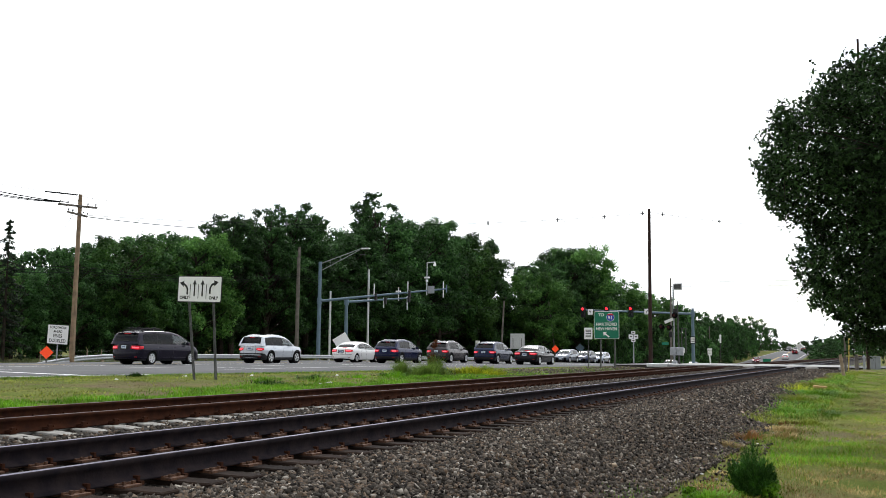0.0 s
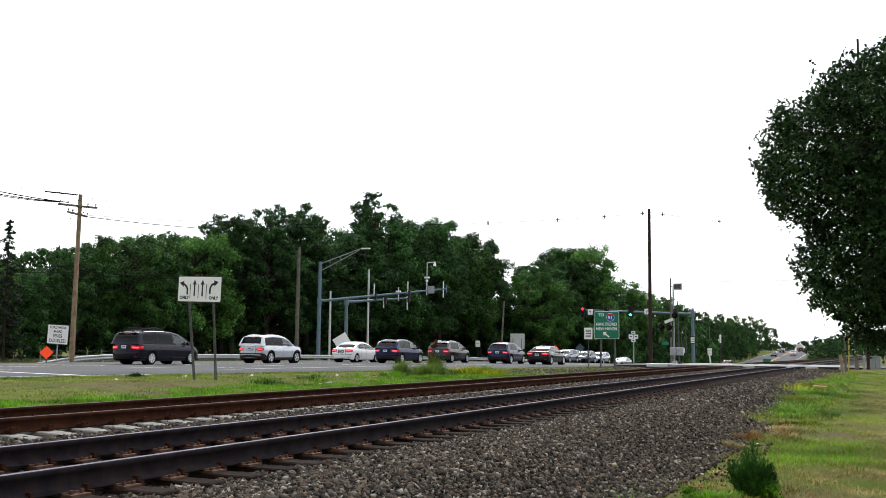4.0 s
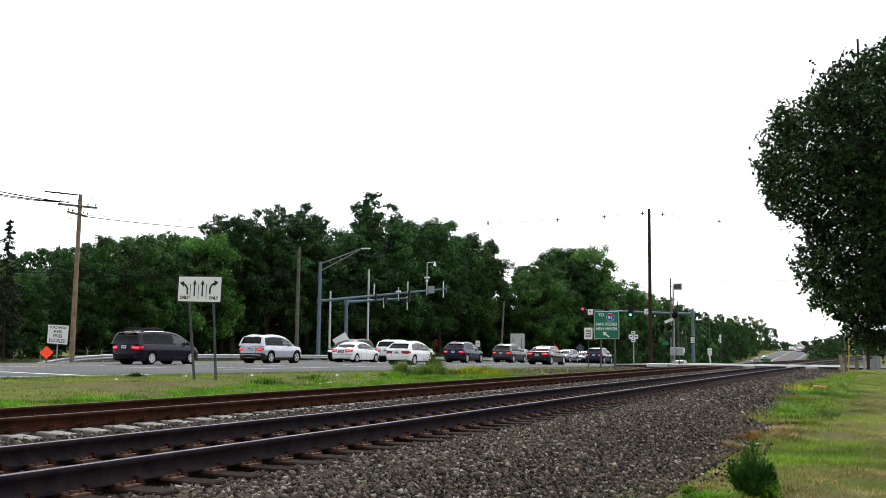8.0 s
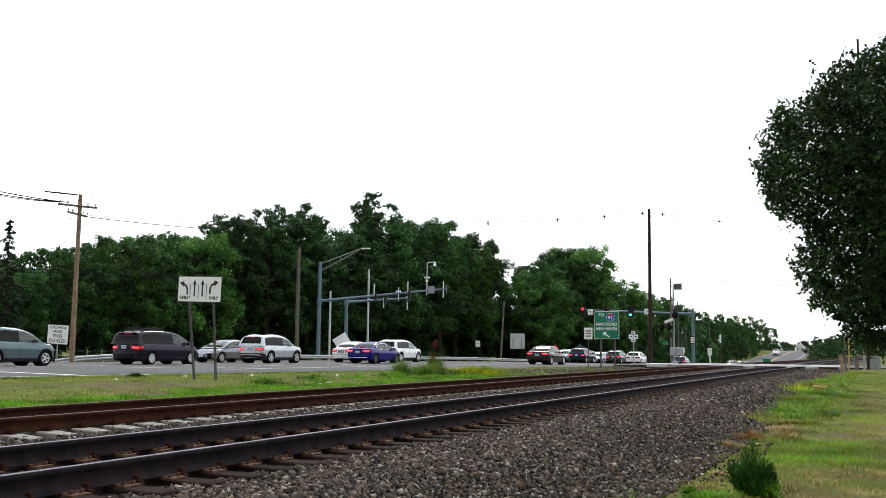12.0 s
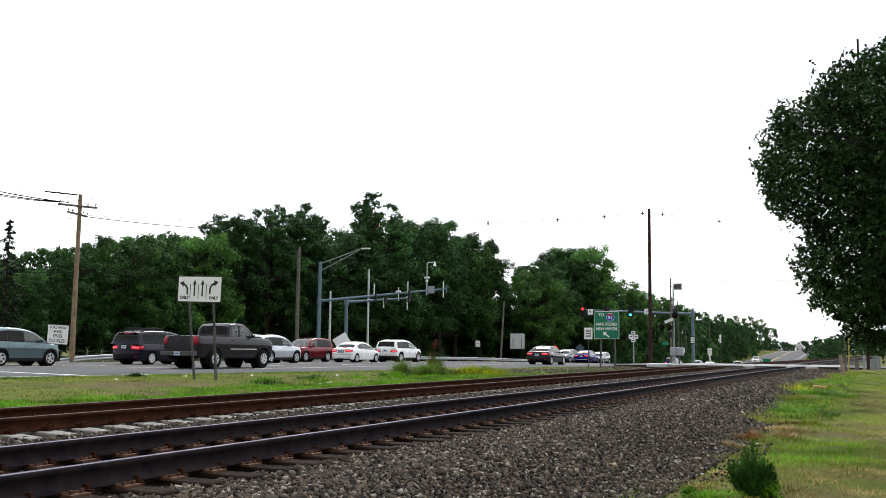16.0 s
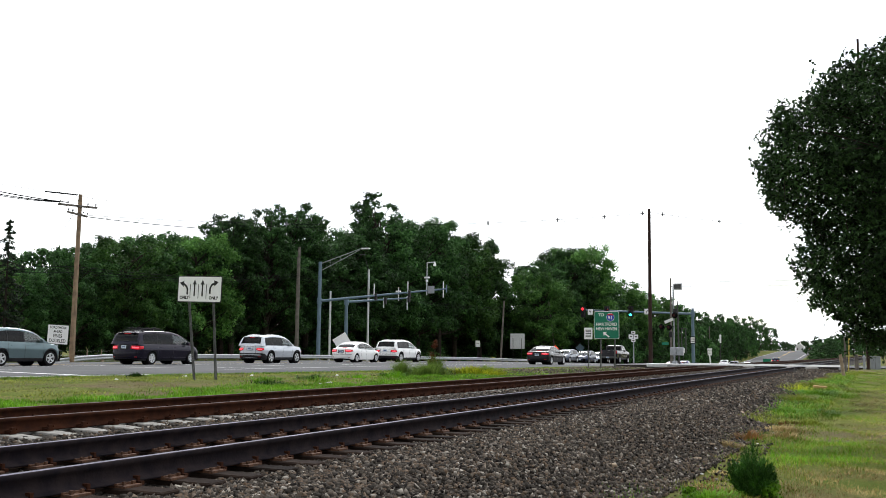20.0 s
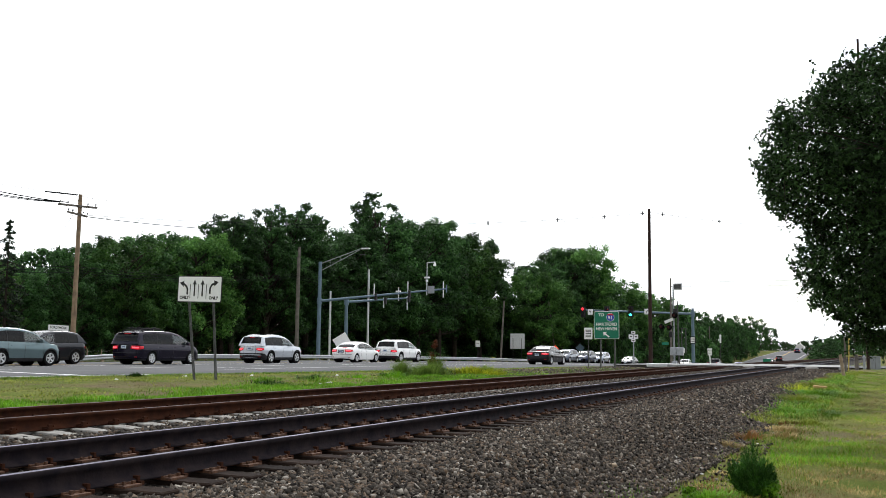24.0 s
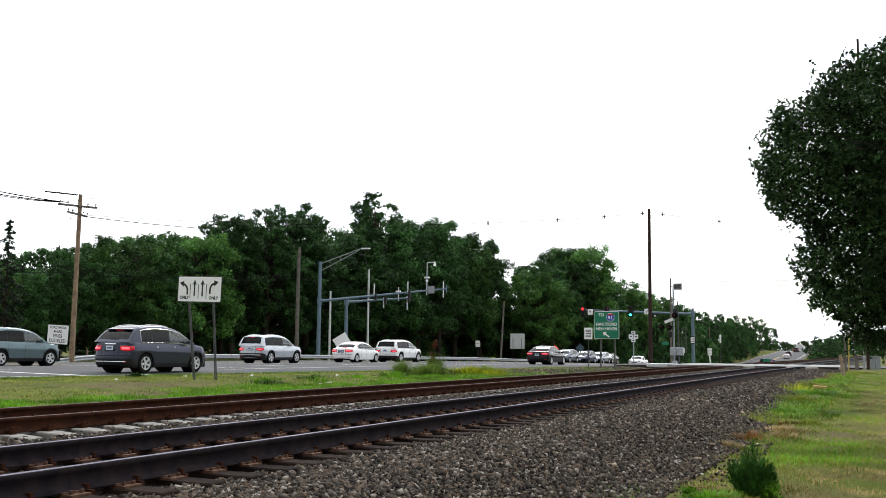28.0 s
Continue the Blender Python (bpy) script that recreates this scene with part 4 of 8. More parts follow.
WOOD = "woodland along the road"
_kinds = [
    broadleaf("broadleaf_tree", 16, 5.2, 1, 30000, 0.130, "leaf_far", "tall dark green broadleaf tree at the wood's edge", 0.20, 40, WOOD),
    broadleaf("broadleaf_tree", 16, 4.4, 2, 26000, 0.126, "leaf_far", "tall dark green broadleaf tree at the wood's edge", 0.18, 36, WOOD, 0.8),
    broadleaf("broadleaf_tree", 16, 5.8, 3, 32000, 0.134, "leaf_light", "spreading green broadleaf tree at the wood's edge", 0.22, 42, WOOD),
    broadleaf("broadleaf_tree", 16, 3.4, 4, 13000, 0.12, "leaf_far", "slim ragged broadleaf tree above the wood", 0.30, 46, WOOD, 0.85, 0.8),
    broadleaf("broadleaf_tree", 16, 5.2, 5, 7000, 0.25, "leaf_far", "dark green broadleaf tree deeper in the wood", 0.12, 30, WOOD),
    broadleaf("broadleaf_tree", 16, 5.0, 6, 12000, 0.18, "leaf_far", "green broadleaf tree in the far distance", 0.12, 30, WOOD),
]


def woodland():
    """The wood behind the road: each row gives set-back, distance along the road, height and kind."""
    r = random.Random(5)
    rows = []
    edge = [(50, 7.2), (54, 8.2), (59, 9.9), (64, 11.6), (69, 12.2), (74, 13.0), (79, 14.2), (84, 15.7), (90, 17.3), (96, 17.9), (102, 17.4), (108, 18.5), (115, 20.6), (122, 21.9),
            (129, 22.5), (136, 22.5), (143, 21.7), (149, 18.6)]
    for y, h in edge:
        rows.append((-60.5 - r.uniform(0, 2.0), y + r.uniform(-1.2, 1.2), (h if y < 80 else h * 0.94) * r.uniform(0.94, 1.03), r.choice((0, 1, 2))))
        rows.append((-67.5 - r.uniform(0, 2.5), y * 1.06 + r.uniform(-1.5, 1.5), (h if y < 80 else h * 0.94) * r.uniform(0.95, 1.04), 4))
    for k in range(17):
        rows.append((-76 - r.uniform(0, 3), 46 + 6.6 * k, (7.4 + 0.76 * k) * r.uniform(0.9, 1.0), 4))
    for k in range(9):
        rows.append((-70 - r.uniform(0, 12), 44 + 3.2 * k, 6.8 + .25 * k, 4))
    for x, y, h in ((-60.5, 151, 10.5), (-64, 160, 12.0), (-61.5, 156, 9.5), (-68, 172, 13.0)):
        rows.append((x, y, h, 1))
    rows += [(-62, 163, 10.5, 4), (-66, 172, 12, 4), (-66, 182, 13, 4), (-60, 158, 8, 4)]
    rows.append((-63, 112.5, 22.6, 3))
    rows.append((-62, 91.0, 18.0, 3))
    rows.append((-62, 79.0, 14.8, 3))
    rows.append((-60, 84.0, 16.0, 3))
    rows.append((-63, 128.0, 20.6, 3))
    rows.append((-53, 170.0, 22.6, 3))
    rows.append((-53, 153.0, 16.5, 3))
    rows.append((-52, 204.0, 17.5, 3))
    for i, (y, h) in enumerate(((151, 16.0), (157, 19.3), (164, 21.5), (171, 23.5), (179, 21.8), (187, 19.6), (197, 19.0), (208, 17.6), (221, 17.4), (236, 17.0), (252, 16.0), (270, 15.5),
                                (292, 15.0), (315, 14.2), (340, 14.0), (368, 13.4), (398, 12.8), (430, 11))):
        rows.append((float(np.interp(y, (190, 240, 430), (-52.5, -47.5, -46.0))) - r.uniform(0, 1.5), y, h * .96 * r.uniform(0.97, 1.04), r.choice((0, 1, 2)) if i < 9 else r.choice((4, 5))))
        if i > 2:
            rows.append((float(np.interp(y, (190, 240, 430), (-60, -54, -52))) - r.uniform(0, 4), y + 5, h * .95 * r.uniform(0.9, 1.02), 4))
    used = set()
    for x, y, h, k in rows:
        s = h / 16.0
        if k not in used:
            used.add(k)
            place(_kinds[k], x, y, s, r.uniform(0, 360), s)
        else:
            sink = .10 * h if y > 230 else 0.0
            copy_at(_kinds[k], x, y, s * r.uniform(0.92, 1.1), r.uniform(0, 360), s * (1.1 if sink else 1.0), float(ground_z(x, y)) - sink)


woodland()
place(conifer("spruce_tree", 10.6, 2.3, 41, "leaf_pine", "dark thin-topped spruce at the wood's edge"), -57.5, 48.75, .98)


def undergrowth():
    """A bank of bushes and saplings that closes the foot of the wood."""
    r = random.Random(9)
    base = broadleaf("hedge_bush", 4.0, 2.6, 51, 3000, 0.13, "leaf_far", "dense dark green undergrowth at the wood's foot", 0.08, 14, "undergrowth")
    first = True
    for i in range(58):
        y = 40 + i * 2.6 + (0 if i < 45 else (i - 45) * 8)
        x = (-62.5 if y < 150 else -53.5) - r.uniform(0, 3)
        s = r.uniform(0.7, 1.25)
        if first:
            place(base, x, y, s, 0)
            first = False
        else:
            copy_at(base, x, y, s, r.uniform(0, 360), s * r.uniform(0.8, 1.4))


undergrowth()
_bank = [o for o in bpy.data.objects if o.name.startswith("hedge_bush") and o.parent is None][0]
for _k in range(20):
    _y = 168 + 9 * _k
    copy_at(_bank, float(np.interp(_y, (168, 230, 345), (-46.5, -44.2, -43.2))) - (_k % 3) * 0.8, _y, 1.35 + 0.25 * math.sin(_k * 2.3), _k * 61, 2.1 + 0.5 * math.sin(_k * 1.9))


def near_tree():
    """The tree that hangs into the view beside the tracks: twigs with single drooping leaves round a darker heart, on a trunk out of sight."""
    rnd = random.Random(77)
    g = np.random.default_rng(78)
    t = root("pear_tree", pose(2.1, 16.3, -0.62), "leafy dark green tree with glossy leaves beside the lawn", "tree")
    bm = bmesh.new()
    add_tube(bm, (0, 0, -0.3), (0, 0, 2.2), 0.17, 0.14, 12)
    add_tube(bm, (0, 0, 2.2), (0.1, 0, 5.5), 0.14, 0.05, 10)
    # how far the crown reaches towards the tracks at each height
    heights = (1.60, 1.74, 1.90, 2.1, 2.36, 2.6, 3.0, 3.2, 3.4, 3.65, 3.84, 4.06, 4.34, 4.57, 4.75, 4.95, 5.27, 5.42, 5.6, 5.82, 6.02, 6.15, 6.3, 6.5, 6.8, 7.1)
    reaches = (2.30, 2.72, 2.88, 2.95, 3.38, 3.45, 3.64, 3.55, 3.38, 3.45, 3.92, 3.98, 4.08, 4.22, 4.08, 3.97, 3.97, 3.88, 3.38, 3.24, 2.92, 2.72, 2.15, 1.7, 1.2, .4)
    n, per = 4300, 22
    z = 1.68 + 4.55 * g.random(n) ** 1.05
    reach = np.interp(z, heights, reaches) - .12
    u = g.random(n)
    tip_x = -reach + 2.9 * u ** 1.15 + g.normal(0, .05, n)
    depth = 1.9 * np.sqrt(np.clip(1 - (np.abs(tip_x) / (reach + .08)) ** 2, .02, 1)) + .15
    tip = np.stack([tip_x, g.uniform(-1, 1, n) * depth, z], 1)
    way = np.stack([-.7 + g.normal(0, .5, n), g.normal(0, .6, n), .35 + g.normal(0, .55, n)], 1)
    way /= np.linalg.norm(way, axis=1)[:, None]
    ln = g.uniform(.22, .50, n)[:, None]
    foot = tip - way * ln
    tw = bmesh.new()
    for k in range(0, n, 9):
        add_tube(tw, tuple(foot[k]), tuple(tip[k]), .007, .003, 3)
    tagged(part("twig_mass", tw, "bark", t, "thin dark twigs"), kind="stuff")
    for k in range(0, n, 60):
        limb(bm, (0, 0, max(1.4, foot[k][2] - 1.3)), foot[k], .028, .008, 5, .1, rnd)
    part("trunk", bm, "bark", t, "grey-brown bark")
    f = g.random((n, per, 1)) ** .8
    p = (foot[:, None] * (1 - f) + tip[:, None] * f).reshape(-1, 3)
    m = len(p)
    d = np.repeat(way, per, 0) * .5 + g.normal(0, .65, (m, 3)) + np.array([0, 0, -.35])
    d /= np.linalg.norm(d, axis=1)[:, None]
    side = np.cross(d, g.normal(size=(m, 3)) * .6 + np.array([0, 0, 1.0]))
    side /= np.linalg.norm(side, axis=1)[:, None]
    fold = np.cross(side, d)
    size = g.uniform(.048, .086, m)[:, None]
    p = p + d * .015
    V = np.stack([p, p + d * size * .45 + side * size * .30 + fold * size * .07, p + d * size, p + d * size * .45 - side * size * .30 + fold * size * .07], 1).reshape(-1, 3)
    mesh_of("crown", V, (np.arange(m) * 4)[:, None] + np.array([[0, 1, 2, 3]]), "leaf_near", t)
    inner, inner_r = [], []
    for i in range(420):
        q = 1.85 + 4.1 * rnd.random()
        far = float(np.interp(q, heights, reaches)) - rnd.uniform(.95, 1.35)
        inner.append((-far + (far + 1.4) * rnd.random() ** 1.3, rnd.uniform(-1.2, 1.2), q))
        inner_r.append(rnd.uniform(0.2, 0.36))
    V, F = leaf_cloud(inner, inner_r, 60000, 0.032, 79, 0.95, 0.0, True, 0.1, 0.8)
    mesh_of("inner_crown", V, F, "leaf_near", t)
    return t


near_tree()


def bush(name, x, y, h, r, seed, material, label, n=2500, size=0.035, z=None):
    rnd = random.Random(seed)
    t = root(name, pose(x, y, float(rough_ground(x, y)) if z is None else z), label, "bush")
    cs, rs = [], []
    bm = bmesh.new()
    for i in range(14):
        f = rnd.uniform(0.15, 0.92)
        q = r * rnd.uniform(0.1, 0.75) * (1 - 0.4 * f)
        a = rnd.uniform(0, 6.283)
        c = (q * math.cos(a), q * math.sin(a), f * h)
        cs.append(c)
        rs.append(r * rnd.uniform(0.3, 0.5))
        add_tube(bm, (0, 0, -0.02), c, 0.012, 0.004, 5)
    part("stems", bm, "bark", t)
    V, F = leaf_cloud(cs, rs, n, size, seed, 1.0, 0.2)
    mesh_of("foliage", V, F, material, t)
    return t


def juniper(x, y):
    """A small wild conifer: many rising shoots, each feathered with short green sprays."""
    g = np.random.default_rng(61)
    t = root("juniper_bush", pose(x, y, float(rough_ground(x, y))), "small dark green feathery conical bush beside the ballast", "bush")
    bm = bmesh.new()
    n, per = 210, 46
    a = g.uniform(0, 6.283, n)
    q = np.sqrt(g.random(n))
    foot = np.stack([0.10 * np.cos(a) * q, 0.10 * np.sin(a) * q, -0.03 + 0.05 * g.random(n)], 1)
    rise = (0.56 - 0.30 * q) * g.uniform(0.45, 1.06, n)
    rise += 0.07 * np.exp(-((a - 2.9) / 0.5) ** 2) * q
    tip = np.stack([0.26 * q * np.cos(a), 0.26 * q * np.sin(a), rise], 1)
    for k in range(0, n, 6):
        add_tube(bm, tuple(foot[k]), tuple(foot[k] * 0.4 + tip[k] * 0.6), 0.006, 0.003, 4)
    part("stems", bm, "bark", t)
    f = g.uniform(0.05, 1.0, (n, per, 1))
    p = (foot[:, None] * (1 - f) + tip[:, None] * f).reshape(-1, 3)
    ax = np.repeat((tip - foot) / np.linalg.norm(tip - foot, axis=1)[:, None], per, 0)
    d = ax + g.normal(0, 0.55, ax.shape)
    d /= np.linalg.norm(d, axis=1)[:, None]
    s = np.cross(d, g.normal(size=d.shape))
    s /= np.linalg.norm(s, axis=1)[:, None]
    ln = (0.055 * g.uniform(0.6, 1.3, len(d)))[:, None]
    V = np.stack([p - s * 0.006, p + s * 0.006, p + d * ln], 1).reshape(-1, 3)
    mesh_of("sprays", V, (np.arange(len(d)) * 3)[:, None] + np.array([[0, 1, 2]]), "juniper", t)
    return t


juniper(-1.37, 10.6)



def tuft(name, x, y, h, r, n, material, label, seed, width=0.012, lean=0.35):
    """A clump of tall upright weeds: many narrow blades from one foot."""
    g = np.random.default_rng(seed)
    a, q = g.uniform(0, 2 * np.pi, n), r * g.random(n) ** 0.8
    q *= 1 + 0.35 * np.sin(3 * a + seed) + 0.2 * np.sin(7 * a)
    ob = blades(name, x + q * np.cos(a), y + q * np.sin(a), h * np.clip(1.12 - 0.5 * q / r, 0.4, 1.2), material, label, seed, width, lean)
    return tagged(ob, label, "weed", "", "stuff")


# ---- vehicles ----
TYPES = {
    # deck line and roof line as (share of length, share of height); belt as a share of height; width of the roof; side windows as shares of length;
    # tail: how far the back leans in at each share of the body's height, in metres
    "van": dict(deck=[(0, .60), (.06, .605), (.50, .60), (.76, .575), (.90, .515), (.965, .455), (1, .40)], roof=[(.012, .60), (.060, .915), (.13, .975), (.30, 1.0), (.46, .985), (.60, .925), (.86, .575)],
                belt=.60, wt=.79, sides=[(.085, .285), (.30, .505), (.52, .745)], doors=(.29, .515, .755), tail=(.10, .02, 0, .02, .03, .04)),
    "suv": dict(deck=[(0, .625), (.06, .63), (.50, .62), (.72, .615), (.88, .58), (.96, .53), (1, .48)], roof=[(.016, .62), (.072, .92), (.14, .975), (.30, 1.0), (.44, .99), (.555, .94), (.755, .615)],
                belt=.62, wt=.76, sides=[(.095, .25), (.27, .455), (.475, .665)], doors=(.26, .465, .675), tail=(.12, .03, 0, .02, .03, .04)),
    "cross": dict(deck=[(0, .63), (.06, .645), (.40, .63), (.72, .605), (.88, .565), (.96, .51), (1, .45)], roof=[(.025, .635), (.12, .90), (.19, .965), (.33, 1.0), (.45, .985), (.57, .925), (.785, .605)],
                  belt=.625, wt=.72, sides=[(.155, .275), (.285, .465), (.48, .69)], doors=(.28, .475, .70), tail=(.14, .03, 0, .04, .06, .08)),
    "hatch": dict(deck=[(0, .61), (.06, .63), (.40, .615), (.73, .60), (.90, .545), (.965, .49), (1, .43)], roof=[(.03, .62), (.14, .895), (.21, .96), (.34, 1.0), (.46, .985), (.57, .92), (.81, .60)],
                  belt=.61, wt=.71, sides=[(.155, .27), (.285, .47), (.485, .71)], doors=(.27, .478, .72), tail=(.12, .03, 0, .05, .07, .09)),
    "sedan": dict(deck=[(0, .665), (.05, .685), (.16, .69), (.30, .655), (.72, .61), (.90, .54), (.965, .485), (1, .43)], roof=[(.125, .685), (.225, .86), (.31, .955), (.41, 1.0), (.50, .985), (.60, .90), (.80, .605)],
                  belt=.635, wt=.70, sides=[(.235, .305), (.315, .465), (.48, .71)], doors=(.315, .472, .72), tail=(.13, .03, 0, .03, .04, .06)),
    "pickup": dict(deck=[(0, .70), (.02, .705), (.40, .705), (.72, .69), (.92, .655), (.975, .61), (1, .56)], roof=[(.385, .70), (.402, .93), (.43, .985), (.50, 1.0), (.58, .99), (.625, .945), (.745, .69)],
                   belt=.69, wt=.82, sides=[(.43, .505), (.53, .685)], doors=(.392, .515, .70), tail=(.05, 0, 0, 0, 0, .01)),
}


def smooth_path(times, ys):
    """A smooth monotone curve through distance over time (cubic, with limited slopes)."""
    t, p = np.array(times, float), np.array(ys, float)
    h, d = np.diff(t), np.diff(p) / np.diff(t)
    m = np.zeros(len(t))
    m[0], m[-1] = d[0], d[-1]
    for i in range(1, len(t) - 1):
        m[i] = 0 if d[i - 1] * d[i] <= 0 else 2 * d[i - 1] * d[i] / (d[i - 1] + d[i])

    def f(q):
        q = min(max(q, t[0]), t[-1])
        i = min(int(np.searchsorted(t, q, "right")) - 1, len(h) - 1)
        s = (q - t[i]) / h[i]
        return float((2 * s ** 3 - 3 * s ** 2 + 1) * p[i] + (s ** 3 - 2 * s ** 2 + s) * h[i] * m[i] + (-2 * s ** 3 + 3 * s ** 2) * p[i + 1] + (s ** 3 - s ** 2) * h[i] * m[i + 1])
    return f


def loft(rings):
    """Joins closed rings of the same number of points into a skin with both ends shut."""
    bm = bmesh.new()
    vs = [[bm.verts.new(p) for p in r] for r in rings]
    n = len(rings[0])
    for a, b in zip(vs, vs[1:]):
        for k in range(n):
            bm.faces.new((a[k], a[(k + 1) % n], b[(k + 1) % n], b[k]))
    bm.faces.new(vs[0][::-1])
    bm.faces.new(vs[-1])
    bmesh.ops.recalc_face_normals(bm, faces=bm.faces)
    return bm


def sheets(grids, skip=None):
    """One skin from grids of points; faces for which skip(grid, row, column) holds are left open."""
    bm = bmesh.new()
    for g, rows in enumerate(grids):
        vs = [[bm.verts.new(p) for p in r] for r in rows]
        for i in range(len(vs) - 1):
            for k in range(len(vs[0]) - 1):
                if skip is None or not skip(g, i, k):
                    bm.faces.new((vs[i][k], vs[i][k + 1], vs[i + 1][k + 1], vs[i + 1][k]))
    bmesh.ops.delete(bm, geom=[v for v in bm.verts if not v.link_faces], context="VERTS")
    bmesh.ops.remove_doubles(bm, verts=bm.verts[:], dist=.0008)
    bmesh.ops.recalc_face_normals(bm, faces=bm.faces)
    return bm


_wheel_meshes = {}


def wheel(car, x, y, r, spokes, w=0.22, rim_share=0.66, rim_mat="alloy"):
    """A wheel under its car: tyre, rim with tapered spokes, hub and brake disc. Its axle runs along the car's x."""
    sgn = 1 if x > 0 else -1
    wh = new("wheel")
    wh.parent = car
    wh.matrix_basis = pose(x, y, r)
    key = (round(r, 3), spokes, sgn, rim_mat, rim_share)
    if key not in _wheel_meshes:
        rings = []
        for px, pr in ((-w * .08, r * 0.62), (-w / 2, r * 0.70), (-w / 2, r * 0.93), (-w * 0.38, r), (w * 0.38, r), (w / 2, r * 0.93), (w / 2, r * 0.70), (w * .08, r * 0.62)):
            rings.append([(px, pr * math.cos(a * math.pi / 14), pr * math.sin(a * math.pi / 14)) for a in range(28)])
        tyre = part("tyre", loft(rings), "rubber", wh, smooth=False)
        R = r * rim_share
        xo = sgn * (w / 2 + 0.004)
        bm = bmesh.new()
        n = 28
        ring = [[bm.verts.new((xx, rr * math.cos(2 * math.pi * k / n), rr * math.sin(2 * math.pi * k / n))) for k in range(n)]
                for rr, xx in ((R, xo), (R * .95, xo + sgn * .008), (R * .89, xo + sgn * .004), (R * .86, xo - sgn * .05))]
        for A, B in zip(ring, ring[1:]):
            for k in range(n):
                bm.faces.new((A[k], A[(k + 1) % n], B[(k + 1) % n], B[k]))
        for k in range(spokes):
            m = Matrix.Rotation(2 * math.pi * k / spokes, 4, "X")
            h0, h1 = R * .12, R * (.17 if spokes < 8 else .10)
            pts = [(xo - sgn * .012, R * .10, -h0), (xo - sgn * .012, R * .10, h0), (xo, R * .90, h1), (xo, R * .90, -h1)]
            a = [bm.verts.new(m @ Vector(p)) for p in pts]
            b = [bm.verts.new(m @ Vector((p[0] - sgn * .03, p[1], p[2] * .8))) for p in pts]
            bm.faces.new(a)
            for i in range(4):
                bm.faces.new((a[i], a[(i + 1) % 4], b[(i + 1) % 4], b[i]))
        add_tube(bm, (xo - sgn * .03, 0, 0), (xo + sgn * .006, 0, 0), R * .20, R * .15, 10)
        bmesh.ops.recalc_face_normals(bm, faces=bm.faces)
        rim = part("rim", bm, rim_mat, wh)
        back = part("brake_disc", tube((xo - sgn * 0.075, 0, 0), (xo - sgn * 0.065, 0, 0), R * 0.97, R * 0.97, 20), "dark_plastic", wh)
        _wheel_meshes[key] = (tyre.data, rim.data, back.data)
    else:
        for nm, me in zip(("tyre", "rim", "brake_disc"), _wheel_meshes[key]):
            o = new(nm, me)
            o.parent = wh
    return wh


